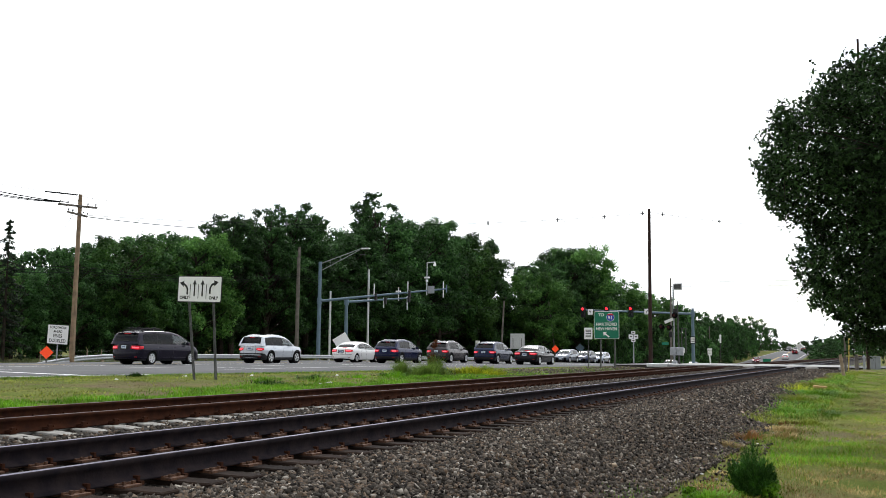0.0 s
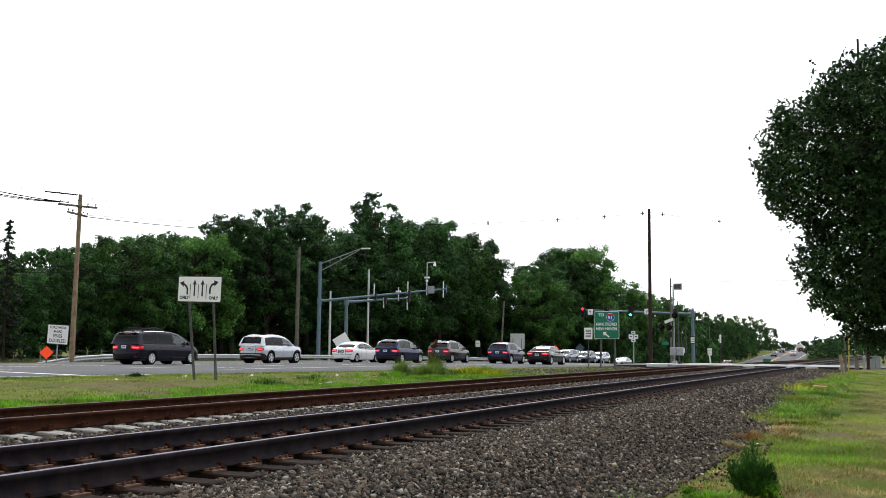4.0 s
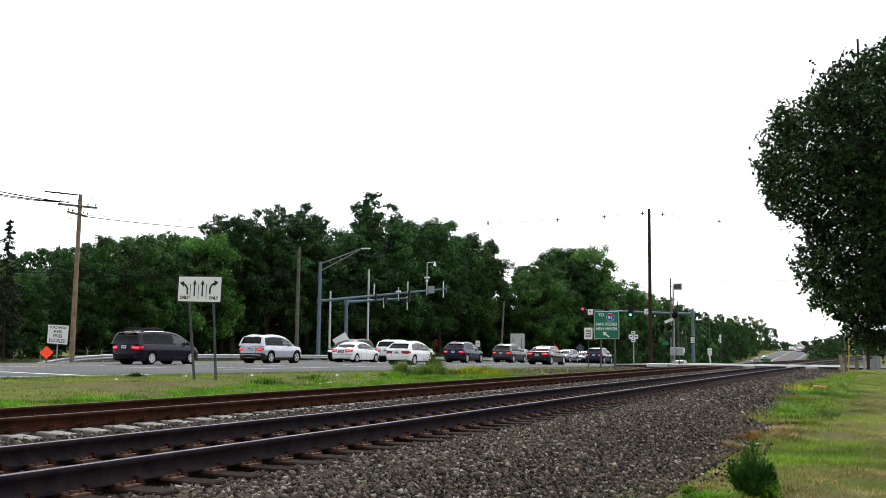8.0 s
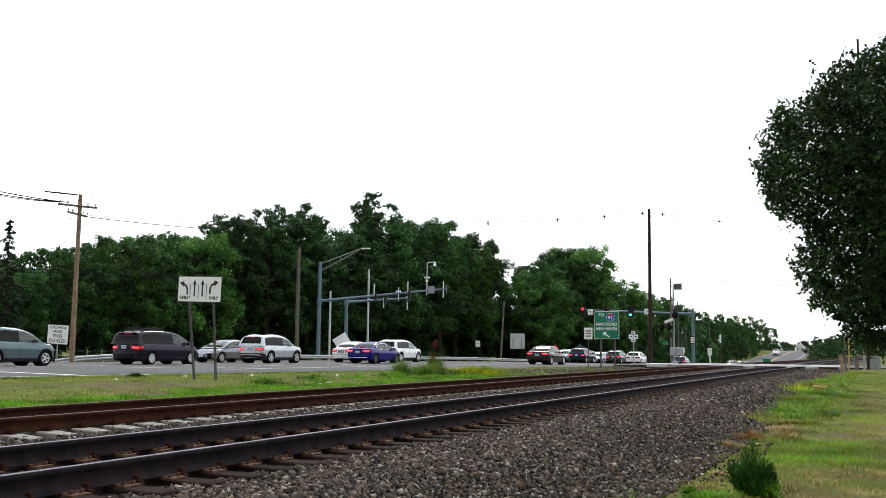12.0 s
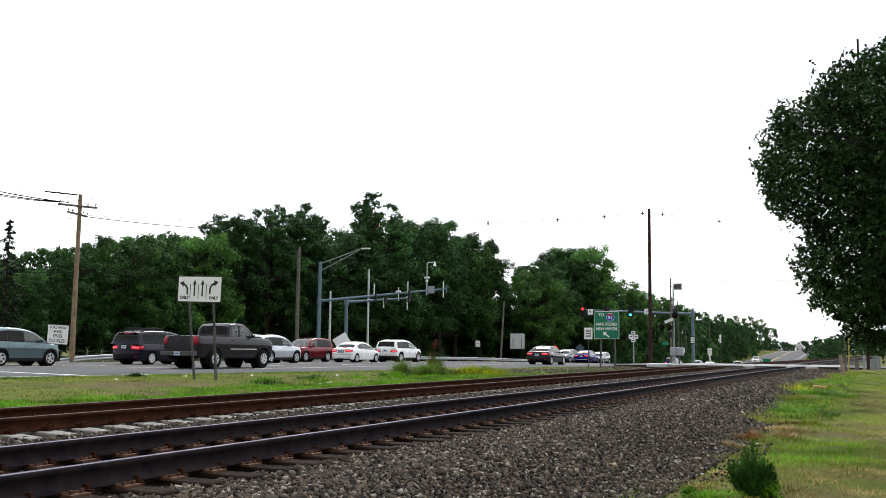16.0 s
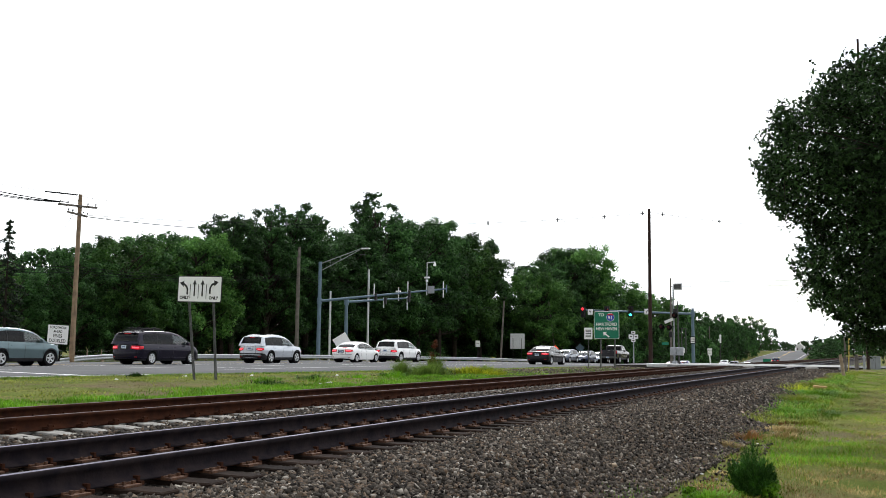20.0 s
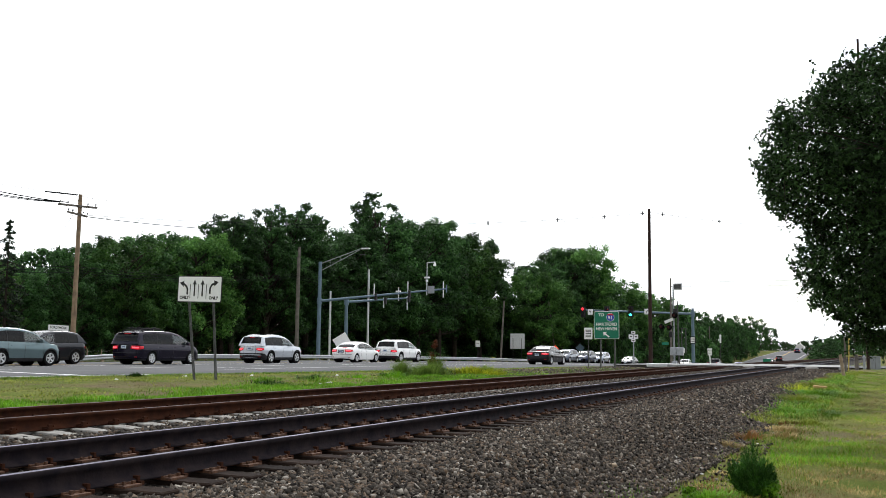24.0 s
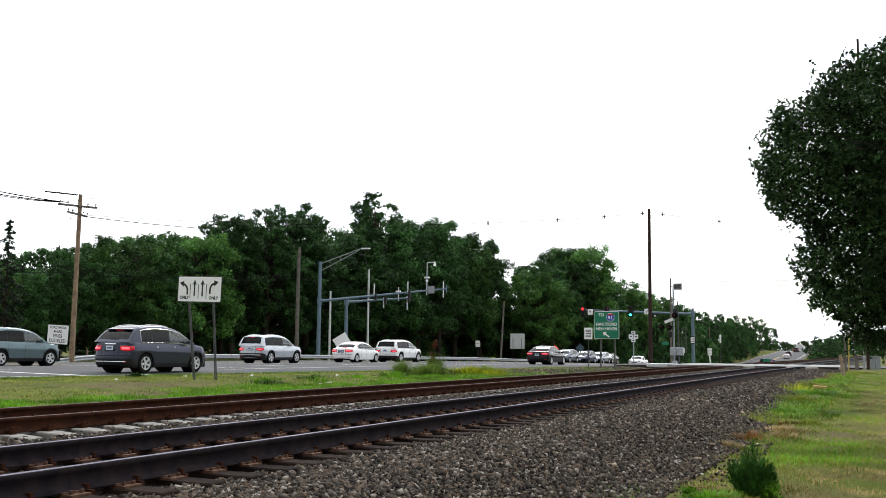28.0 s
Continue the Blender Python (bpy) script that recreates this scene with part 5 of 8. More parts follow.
def vehicle(name, kind, L, W, H, colour, label, category="car", lower=None, wheel_r=0.33, spokes=5, lit=False, rails="", axle=(.19, .80), glass="glass", plate_z=0.52,
            rim_mat="alloy", trim=None, clear=0.21, rim_share=0.66, front_lit=False, rack=False, lamp=None, skirt=None, spoiler=True):
    """A motor vehicle, nose along +y, standing on z = 0 with its middle at the origin. Its skin follows the plan outline (rear, corner, side, corner, front) and the height.
    lamp: tail lamps as (share of the rear half where they begin, how far they reach round the corner, low and high share of the body's height). skirt: height of the dark lower
    cladding along the sides and at the rear."""
    T = TYPES[kind]
    car = root(name, Matrix(), label, category)
    hw = W / 2
    Y = lambda s: (s - 0.5) * L
    suvish = kind in ("suv", "cross")
    deck_z = smooth_path([d[0] for d in T["deck"]], [d[1] * H for d in T["deck"]])
    R = wheel_r * (1.22 if kind == "pickup" else 1.13)
    rr, rf = (.16, .30) if kind == "pickup" else (.34, .55)
    bow_r, bow_f = (.01, .05) if kind == "pickup" else (.07, .16)

    def plan(u):
        """The outline at mid-height: x and y for u from 0 (rear middle) over 1..2 (rear corner), 2..3 (side), 3..4 (front corner) to 5 (front middle)."""
        if u <= 1:
            return (hw - rr) * u, Y(0) + bow_r * u * u
        if u <= 2:
            a = (u - 1) * math.pi / 2
            return hw - rr + rr * math.sin(a), Y(0) + bow_r + rr * (1 - math.cos(a))
        if u <= 3:
            y0, y1 = Y(0) + bow_r + rr, Y(1) - bow_f - rf
            f = u - 2
            return hw, y0 + (y1 - y0) * f
        if u <= 4:
            a = (u - 3) * math.pi / 2
            return hw - rf + rf * math.cos(a), Y(1) - bow_f - rf * (1 - math.sin(a))
        return (hw - rf) * (5 - u), Y(1) - bow_f * (5 - u) ** 2

    def u_of(y):
        y0, y1 = Y(0) + bow_r + rr, Y(1) - bow_f - rf
        return 2 + (y - y0) / (y1 - y0)

    def low(y):
        z = clear + float(np.interp(y, (Y(0), Y(.05), Y(.93), Y(1)), (.10, .02, 0, .06)))
        for s in axle:
            d = abs(y - Y(s))
            if d <= R:
                z = max(z, wheel_r + math.sqrt(max(0.0, R * R - d * d)))
        return z
    tail_h, nose_h = (0, .16, .36, .60, .80, 1.0), (0, .2, .45, .7, .88, 1.0)
    nose = (.12, .02, 0, .04, .12, .26) if kind != "pickup" else (.06, 0, 0, .01, .03, .10)
    side_h = (0, .10, .30, .52, .68, .78, .90, .96, 1.0)
    side = (.895, .943, .967, .987, 1.0, .983, .955, .935, .90)

    def skin(u, z, out=0.0):
        """A point of the skin at the height z, moved out along the plan by out."""
        x, y = plan(u)
        top = deck_z(min(1, max(0, y / L + .5)))
        h = (z - clear) / max(.1, top - clear)
        k = float(np.interp(h, side_h, side))
        back = max(0.0, 1 - (y - Y(0)) / (.15 * L)) ** 1.3
        ahead = max(0.0, 1 - (Y(1) - y) / (.16 * L)) ** 1.3
        y = y + back * float(np.interp(h, tail_h, T["tail"])) - ahead * float(np.interp(h, nose_h, nose))
        x *= k
        if out:
            x0, y0 = plan(max(0, u - .01))
            x1, y1 = plan(min(5, u + .01))
            n = Vector((y1 - y0, x0 - x1, 0))
            n = n.normalized() if n.length else Vector((0, -1, 0))
            x, y = x + n.x * out, y + n.y * out
        return (x, y, z)

    def top_of(u):
        return deck_z(min(1, max(0, plan(u)[1] / L + .5)))
    us = set(np.linspace(0, 1, 5)) | set(np.linspace(1, 2, 8)) | set(np.linspace(2, 3, 22)) | set(np.linspace(3, 4, 8)) | set(np.linspace(4, 5, 5))
    for s in axle:
        for d in (-1.004, -.999, -.97, -.90, -.76, -.55, -.3, 0, .3, .55, .76, .90, .97, .999, 1.004):
            us.add(u_of(Y(s) + d * R))
    us = sorted(float(q) for q in us if 0 <= q <= 5)
    vs = (0, .05, .16, .30, .44, .56, .66, .74, .82, .90, .96, 1.0)
    grids = []
    for sg in (1, -1):
        rows = []
        for u in us:
            lo, tp = low(plan(u)[1]), top_of(u)
            rows.append([(sg * x, y, z) for x, y, z in (skin(u, lo + (tp - lo) * v) for v in vs)])
        grids.append(rows)
    rows = []
    for u in us:
        x, y, z = skin(u, top_of(u))
        rows.append([(x * q, y, z + .022 * (1 - q * q) * min(1, x / .4)) for q in (-1, -.8, -.4, 0, .4, .8, 1)])
    grids.append(rows)
    skip = None
    if kind == "pickup":
        # the open load bed
        skip = lambda g, i, k: g == 2 and Y(.03) < plan(us[i])[1] < Y(.375) and Y(.03) < plan(us[i + 1])[1] < Y(.375) and 0 < k < 5
    part("body", sheets(grids, skip), colour, car, smooth=True)

    def patch_on(nm, u0, u1, zlo, zhi, material, out=.006, nu=8, nz=3, sides=(1, -1), under=None, text="", smooth=True):
        """A thin panel that lies on the skin between two places of the outline; zlo and zhi are heights or functions of the outline."""
        made = []
        for sg in sides:
            rows = []
            for u in np.linspace(u0, u1, nu):
                a = zlo(u) if callable(zlo) else zlo
                b = zhi(u) if callable(zhi) else zhi
                inner0, inner1 = skin(u, a, -.03), skin(u, b, -.03)
                pts = [inner0] + [skin(u, a + (b - a) * q, out) for q in np.linspace(0, 1, nz)] + [inner1]
                rows.append([(sg * x, y, z) for x, y, z in pts])
            bm = sheets([rows])
            for e in (rows[0], rows[-1]):
                bm.faces.new([bm.verts.new(q) for q in e])
            bmesh.ops.recalc_face_normals(bm, faces=bm.faces)
            made.append(part(nm, bm, material, under or car, text, smooth=smooth))
        return made
    # lower cladding round the whole car, with the lips of the arches
    lowm = lower or "dark_plastic"
    sk = skirt or ((.15, .30) if suvish else (.05, .12) if kind == "pickup" else (.06, .09))

    def skirt_top(u):
        y = plan(u)[1]
        h = float(np.interp(y, (Y(0), Y(.06), Y(.14), Y(.90), Y(1)), (sk[1], sk[1], sk[0], sk[0], sk[1] * .8)))
        return max(clear + h, low(y) + (.055 if suvish or kind == "pickup" else .012))
    for sg in (1, -1):
        rows = []
        for u in us:
            lo, hi = low(plan(u)[1]) - .012, skirt_top(u)
            rows.append([(sg * x, y, z) for x, y, z in [skin(u, lo, -.05)] + [skin(u, lo + (hi - lo) * q, .008) for q in (0, .35, 1)] + [skin(u, hi, -.01)]])
        part("sill_cladding", sheets([rows]), lowm, car, "lower cladding and wheel arch lips", smooth=False)
    # Solid block below, its near-black colour standing for shade; also stops views through.
    part("underbody", box(0, 0, (clear - .02 + .40 * H) / 2, W - .56, L * .93, .40 * H - clear), "shade_black", car, "black block that stands for the shaded underside")
    # cabin: pillars, roof and real panes
    rl = T["roof"]
    line = smooth_path([q[0] for q in rl], [q[1] * H for q in rl])
    b0, b1, r0, r1 = rl[0][0], rl[-1][0], rl[1][0], rl[-2][0]
    zbelt, zroof = T["belt"] * H, H
    wb, wt = hw * .915, hw * T["wt"]

    def wide(z):
        f = min(1.0, max(0.0, (z - zbelt) / (zroof - zbelt)))
        return wb + (wt - wb) * (.55 * f + .45 * f * f)
    cut = [q for w in T["sides"] for q in w]
    ss = set(np.linspace(b0, r0, 6)) | set(np.linspace(r0, r1, 10)) | set(np.linspace(r1, b1, 9)) | set(cut)
    ss = sorted(float(q) for q in ss if b0 <= q <= b1)
    fv = (0, .10, .30, .55, .75, .86, .95)

    def ring(s, out=0.0):
        z0 = max(zbelt - .05, deck_z(min(1, s)) - .06)
        z = max(line(s), z0 + .004)
        pts = []
        for f in fv:
            q = z0 + (z - .035 * min(1, (z - z0) / .2) - z0) * f
            pts.append((wide(q) + out, Y(s), q))
        we = wide(z) - .012
        pts += [(we * .965 + out * .6, Y(s), z - .012 * min(1, (z - z0) / .2) + out), (we * .86, Y(s), z + out), (we * .5, Y(s), z + .018 + out), (0, Y(s), z + .024 + out)]
        return pts

    def kind_of(i, k):
        """What a face of the cabin is: a side window's number, 'pillar', 'rear', 'front' or '' for painted sheet."""
        sm = (ss[i] + ss[i + 1]) / 2
        if 1 <= k <= 4:
            for j, (a, b) in enumerate(T["sides"]):
                if a <= sm <= b:
                    return j
            if T["sides"][0][1] < sm < T["sides"][-1][0]:
                return "pillar"
        if k >= 8:
            if b0 + (r0 - b0) * .15 < sm < r0:
                return "rear"
            if r1 + (b1 - r1) * .06 < sm < b1 - (b1 - r1) * .10:
                return "front"
        return ""
    rows = [ring(s) for s in ss]
    both = [rows, [[(-x, y, z) for x, y, z in r] for r in rows]]
    part("cabin", sheets(both, lambda g, i, k: kind_of(i, k) != ""), colour, car, smooth=True)
    inner = [ring(s, -.006) for s in ss]

    def panes(nm, want, material, sides=(1, -1), text=""):
        mirrored = [[(-x, y, z) for x, y, z in r] for r in inner]
        if sides:
            for g in ([inner], [mirrored]):
                part(nm, sheets(g, lambda _, i, k: kind_of(i, k) != want), material, car, text, smooth=True)
        else:
            part(nm, sheets([inner, mirrored], lambda _, i, k: kind_of(i, k) != want), material, car, text, smooth=True)
    for j in range(len(T["sides"])):
        panes("side_window", j, glass if j < len(T["sides"]) - 1 and suvish or kind == "van" and j < 2 else "glass_light")
    panes("window_pillar", "pillar", "dark_plastic", text="black door pillars")
    panes("rear_window", "rear", glass, None)
    panes("windscreen", "front", "glass_light", None)
    # inside: lining, seats and dashboard
    s0, s1 = b0 + .03, b1 - .05
    zc = max(deck_z(b0), deck_z(.5)) + .03
    part("interior_lining", box(0, Y((s0 + s1) / 2), zc - .02, wb * 1.6, L * (s1 - s0), .02), "interior", car, "dark interior at the height of the window sills")
    fy = T["sides"][-1][0] + .03
    for sx in (-.38, .38):
        bm = box(sx, Y(fy), zc + .10, .46, .14, .24)
        add_box(bm, sx, Y(fy) - .02, zc + .29, .24, .09, .16)
        part("front_seat", bm, "interior", car, bevel=.03)
    if len(T["sides"]) > 2:
        bm = box(0, Y(T["sides"][-2][0] + .01), zc + .05, wb * 1.45, .14, .16)
        for sx in (-.42, .42):
            add_box(bm, sx, Y(T["sides"][-2][0] + .01), zc + .18, .22, .08, .14)
        part("rear_seat", bm, "interior", car, bevel=.03)
    part("dashboard", box(0, Y(b1 - .10), zc + .02, wb * 1.5, .30, .10), "interior", car, bevel=.03)
    # lamps, in the skin of the corners
    lm = "lamp_brake" if lit else "lamp_red"
    la = lamp or {"van": (.68, 1.95, .66, .90), "suv": (.80, 1.65, .62, .84), "cross": (.78, 1.80, .64, .86), "hatch": (.60, 1.8, .68, .92), "sedan": (.62, 1.72, .66, .90), "pickup": (.84, 1.6, .60, .96)}[kind]
    tp = deck_z(.03)
    za, zb = clear + (tp - clear) * la[2], clear + (tp - clear) * la[3]
    mid = .5 * (la[0] + la[1])
    for t in patch_on("tail_lamp", la[0], la[1], lambda u: za + (zb - za) * .30 * max(0, (u - mid) / (la[1] - mid)) + (zb - za) * (.22 * max(0, (mid - u) / (mid - la[0])) if kind != "pickup" else 0),
                      lambda u: zb - (zb - za) * (.10 * max(0, (u - mid) / (la[1] - mid)) if kind != "pickup" else 0), lm, .012, 11, 4, text="lit red tail lamp" if lit else "red tail lamp"):
        if lit:
            sg = 1 if t.data.vertices[0].co.x > 0 else -1
            patch_on("lamp_core", la[0] + .12, min(1.45, la[1] - .15), za + (zb - za) * .34, za + (zb - za) * .72, "lamp_core", .020, 6, 3, (sg,), t, "bright core of the lit lamp")
    if lit:
        q = r0 - (.004 if kind != "sedan" else (r0 - b0) * .85)
        part("brake_lamp", box(0, Y(q) - .03, line(q) + (.0 if kind != "sedan" else .03), .34, .05, .035), lm, car, "lit third brake lamp")
    tf = deck_z(.97)
    za2, zb2 = clear + (tf - clear) * .70, clear + (tf - clear) * .90
    patch_on("headlamp", 3.42, 4.12, lambda u: za2 + (zb2 - za2) * .6 * max(0, 3.9 - u), zb2, "lamp_lit" if front_lit else "lamp_clear", .008, 9, 3)
    patch_on("grille", 4.40, 5.0, clear + (tf - clear) * .52, clear + (tf - clear) * .84, "dark_plastic", .008, 6, 3)
    patch_on("grille_bar", 4.40, 5.0, clear + (tf - clear) * .70, clear + (tf - clear) * .74, "chrome", .016, 6, 2)
    patch_on("air_intake", 4.25, 5.0, clear + (tf - clear) * .16, clear + (tf - clear) * .36, "dark_plastic", .010, 9, 3)
    # rear: bumper step, plate in its recess, seams
    zr = lambda f: clear + (tp - clear) * f
    if kind == "pickup":
        bm = box(0, Y(0) - .07, zr(.20), W * .94, .20, .20)
        part("rear_bumper", bm, "post_steel", car, "dull dark steel step bumper", bevel=.03)
        part("tailgate_handle", box(0, Y(0) - .012, zr(.78), .26, .03, .10), "black", car, bevel=.01)
        part("tailgate_seam", box(0, Y(0) + .008, zr(.36), W * .80, .012, .015), "black", car)
        py, pz = Y(0) - .175, zr(.20)
    else:
        patch_on("bumper_step", 0, 1.55, zr(.46), zr(.485), "dark_plastic", .010, 12, 2, text="dark line above the bumper")
        patch_on("tailgate_seam", .70, .72, zr(.50), zr(.99), "black", .003, 2, 4)
        pz = plate_z * H if plate_z * H < tp - .10 else tp - .14
        patch_on("plate_recess", 0, .42, pz - .11, pz + .11, "dark_plastic" if kind in ("van", "sedan") else colour, .004, 4, 3)
        py = skin(0, pz)[1] - .016
        if kind in ("suv", "van", "hatch", "cross"):
            patch_on("tail_trim", 0, .50, pz + .12, pz + .155, "chrome" if trim or kind == "suv" else colour, .020, 5, 2, text="strip above the plate")
            part("wiper", box(.05, Y(b0 + (r0 - b0) * .22) - .025, line(b0 + (r0 - b0) * .22) + .03, .40, .02, .02), "black", car)
        patch_on("rear_reflector", 1.05, 1.35, zr(.20), zr(.245), "lamp_red", .013, 5, 2)
    p = part("licence_plate", box(0, py, pz, .31, .02, .16), "plate", car, "pale blue number plate")
    part("plate_bar", box(0, py - .013, pz, .22, .006, .05), "plate_bar", p)
    part("front_plate", box(0, skin(5, .30 * H)[1] + .012, .30 * H, .31, .02, .15), "plate", car)
    # mirrors, handles, seams
    for sg in (1, -1):
        bm = bmesh.new()
        ym = Y(T["doors"][-1] - .035)
        add_box(bm, sg * (hw + .05), ym, zbelt + .06, .18, .11, .14)
        add_box(bm, sg * (hw - .06), ym, zbelt + .01, .14, .05, .05)
        part("wing_mirror", bm, "dark_plastic" if kind == "pickup" else colour, car, bevel=0.03)
    for s in T["doors"]:
        u = u_of(Y(s))
        patch_on("door_seam", u - .0018, u + .0018, lambda q: max(clear + sk[0] + .02, low(plan(q)[1]) + .02), lambda q: top_of(q) - .03, "black", .003, 2, 6)
    for s in [d + .018 for d in T["doors"][:-1]]:
        u = u_of(Y(s + .02))
        patch_on("door_handle", u - .011, u + .011, zbelt - .155, zbelt - .125, trim or colour, .03, 3, 2)
    u0, u1 = u_of(Y(axle[0]) + R * 1.05), u_of(Y(axle[1]) - R * 1.05)
    zm = clear + (zbelt - clear) * .30
    if kind == "pickup":
        patch_on("side_moulding", u_of(Y(.40)), u1, zm + .10, zm + .145, "sign_back", .02, 8, 2, text="pale moulding strip along the doors")
    if trim:
        patch_on("bumper_trim", 0, 1.25, zr(.215), zr(.25), trim, .018, 10, 2, text="chrome strip on the rear bumper")
        for sg in (1, -1):
            bm = bmesh.new()
            sa = [s for s in ss if T["sides"][0][0] - .001 <= s <= T["sides"][-1][1] + .001]
            edge = [(sg * x, y, z) for x, y, z in (ring(s, .006)[5] for s in sa)]
            foot = [(sg * x, y, z) for x, y, z in (ring(s, .008)[1] for s in sa)]
            edge = [foot[0]] + edge + [foot[-1]]
            for p0, p1 in list(zip(edge, edge[1:])) + list(zip(foot, foot[1:])):
                add_tube(bm, p0, p1, .015, .015, 5)
            part("window_surround", bm, trim, car, "chrome line round the side windows")
    if rails:
        for sg in (1, -1):
            bm = bmesh.new()
            sr = np.linspace(r0 + .05, r1 - .06, 7)
            pts = [(sg * wide(line(float(s))) * .80, Y(float(s)), line(float(s)) + (.022 if 0 < j < 6 else .0)) for j, s in enumerate(sr)]
            for p0, p1 in zip(pts, pts[1:]):
                add_tube(bm, p0, p1, .016, .016, 6)
            part("roof_rail", bm, rails, car)
    if rack:
        for s in (.12, .27, .41):
            bm = tube((-W * .34, Y(s), line(s) + .075), (W * .34, Y(s), line(s) + .075), .022, .022, 6)
            for sg in (-1, 1):
                add_box(bm, sg * W * .33, Y(s), line(s) + .03, .05, .10, .10)
            part("roof_bar", bm, "dark_plastic", car, "black roof rack bar")
        for sg in (-1, 1):
            bm = box(sg * .24, Y(.27), zroof + .12, .10, L * .36, .05)
            add_box(bm, sg * .24, Y(.15), zroof + .15, .12, .10, .07)
            add_box(bm, sg * .24, Y(.38), zroof + .15, .12, .10, .07)
            part("rack_tray", bm, "dark_plastic", car, "black ski carrier on the roof rack", bevel=0.01)
    if kind in ("suv", "van", "hatch", "cross") and spoiler:
        q = r0 + .012
        bm = prism_xz([(-wt * .86, -.02), (wt * .86, -.02), (wt * .80, .014), (-wt * .80, .014)], -.17, .10)
        bm.transform(Matrix.Translation((0, Y(q), line(q) + .012)) @ Matrix.Rotation(radians(9), 4, "X"))
        part("roof_spoiler", bm, colour, car, bevel=0.01)
    if kind == "pickup":
        part("bed_floor", box(0, Y(.205), .715 * H - .42, W * .80, L * .35, .04), "black", car, "dark open load bed")
        for sg in (1, -1):
            part("bed_rail", box(sg * hw * .86, Y(.205), deck_z(.2) + .012, .10, L * .35, .045), "dark_plastic", car, bevel=0.01)
            part("mud_flap", box(sg * (hw - .15), Y(axle[0]) - R * .98, .44, .26, .02, .34), "rubber", car)
    # wheels in their arches
    wheels = []
    for s in axle:
        for sg in (1, -1):
            x = sg * (hw - (.135 if kind != "pickup" else .10))
            # black plug behind the wheel: liner and arch shade in one colour
            bm = tube((sg * (hw - .42), Y(s), wheel_r), (sg * (hw - .26), Y(s), wheel_r), R * 1.0, R * 1.0, 20)
            part("wheel_arch", bm, "shade_black", car)
            wheels.append(wheel(car, x, Y(s), wheel_r, spokes, rim_mat=rim_mat, rim_share=rim_share))
    return car, wheels, wheel_r


# ---- where the vehicles go ----
MOVES = []


def park(v, lane, y, heading=0.0):
    car, wheels, r = v
    x = LANE[lane] if isinstance(lane, str) else lane
    car.matrix_basis = pose(x, y, float(road_top(x, y)), 0, 0, heading)
    return car


def drive(v, lane, times, ys, heading=0.0):
    """Keeps the way of a vehicle along its lane, to be keyed at the end."""
    x = LANE[lane] if isinstance(lane, str) else lane
    MOVES.append((v, x, list(times), list(ys), heading))


def key_vehicle(v, x0, times, ys, heading):
    car, wheels, r = v
    f = smooth_path(times, ys)
    t0, t1 = times[0], times[-1]
    stamps = sorted(set([0.0, 28.0] + [round(k / 10, 3) for k in range(281) if t0 - 0.1 <= k / 10 <= t1 + 0.1] + [t for t in (t0, t1) if 0 <= t <= 28]))

    def at(t):
        y, x = f(t), x0
        if heading:
            k = float(np.interp(y, (110, 200), (0, 1)))
            x, y = x0 + (-35.6 - x0) * k, y * (1 - 0.075 * k)
        elif y > 120:
            x = x0 + (min(x0, -30.2) * .5 - 15.1 - x0) * float(np.interp(y, (120, 220), (0, 1)))
        sl = math.degrees(math.atan2(float(road_top(x, y + 1.3) - road_top(x, y - 1.3)), 2.6))
        return pose(x, y, float(road_top(x, y)), sl if heading == 0 else -sl, 0, heading)
    walk(car, [(t, at(t)) for t in stamps])
    y0 = f(0.0)
    base = [w.matrix_basis.copy() for w in wheels]
    ticks = sorted(set([0, 840] + [k for k in range(841) if t0 - 0.04 <= k / 30 <= t1 + 0.04]))
    keep = []
    for k in ticks:
        a = -abs(f(k / 30) - y0) / r
        keep.append((k / 30, a))
    for w, b in zip(wheels, base):
        walk(w, [(t, b @ Matrix.Rotation(a, 4, "X")) for t, a in keep])


def motions():
    for mv in MOVES:
        key_vehicle(*mv)
    for w, rows in EXTRA:
        walk(w, rows)


EXTRA = []
_minivan = vehicle("minivan", "van", 5.09, 1.985, 1.75, paint("dark_slate", (0.011, 0.009, 0.020)), "dark grey minivan with a ski rack, waiting with brake lamps lit", wheel_r=0.345, spokes=7, lit=True, rack=True,
                   axle=(.205, .80))
park(_minivan, "left", 39.88)
_silver = vehicle("silver_suv", "suv", 4.79, 1.91, 1.74, paint("silver", (0.54, 0.57, 0.62)), "silver sport utility car waiting with brake lamps lit", skirt=(.17, .40), wheel_r=0.37, spokes=5, lit=True, rails="alloy", axle=(.205, .79))
park(_silver, "left", 50.28)
_white = vehicle("white_sedan", "sedan", 4.6, 1.80, 1.48, paint("white", (0.88, 0.88, 0.88), 0.3, 0.0), "white sedan waiting in the turn lane", wheel_r=0.33, spokes=5, lit=True, lower=paint("white", (0.88, 0.88, 0.88), 0.3, 0.0))
park(_white, "left", 60.85)
_white_suv = vehicle("white_suv", "suv", 4.92, 1.92, 1.72, paint("white", (0.88, 0.88, 0.88), 0.3, 0.0), "white sport utility car at the stop line", wheel_r=0.375, spokes=6, lit=True, rails="alloy")
park(_white_suv, "left", 67.6)
_caddy = vehicle("grey_sedan", "sedan", 4.9, 1.85, 1.44, paint("grey_brown", (0.018, 0.017, 0.020)), "grey sedan waiting in the turn lane beside the verge", wheel_r=0.335, spokes=7, lit=True, lower=paint("grey_brown", (0.018, 0.017, 0.020)))
drive(_caddy, "right", (0, 0.5, 1.2, 1.8, 2.4, 3.0), (69.25, 69.5, 70.2, 71.0, 71.7, 71.95))
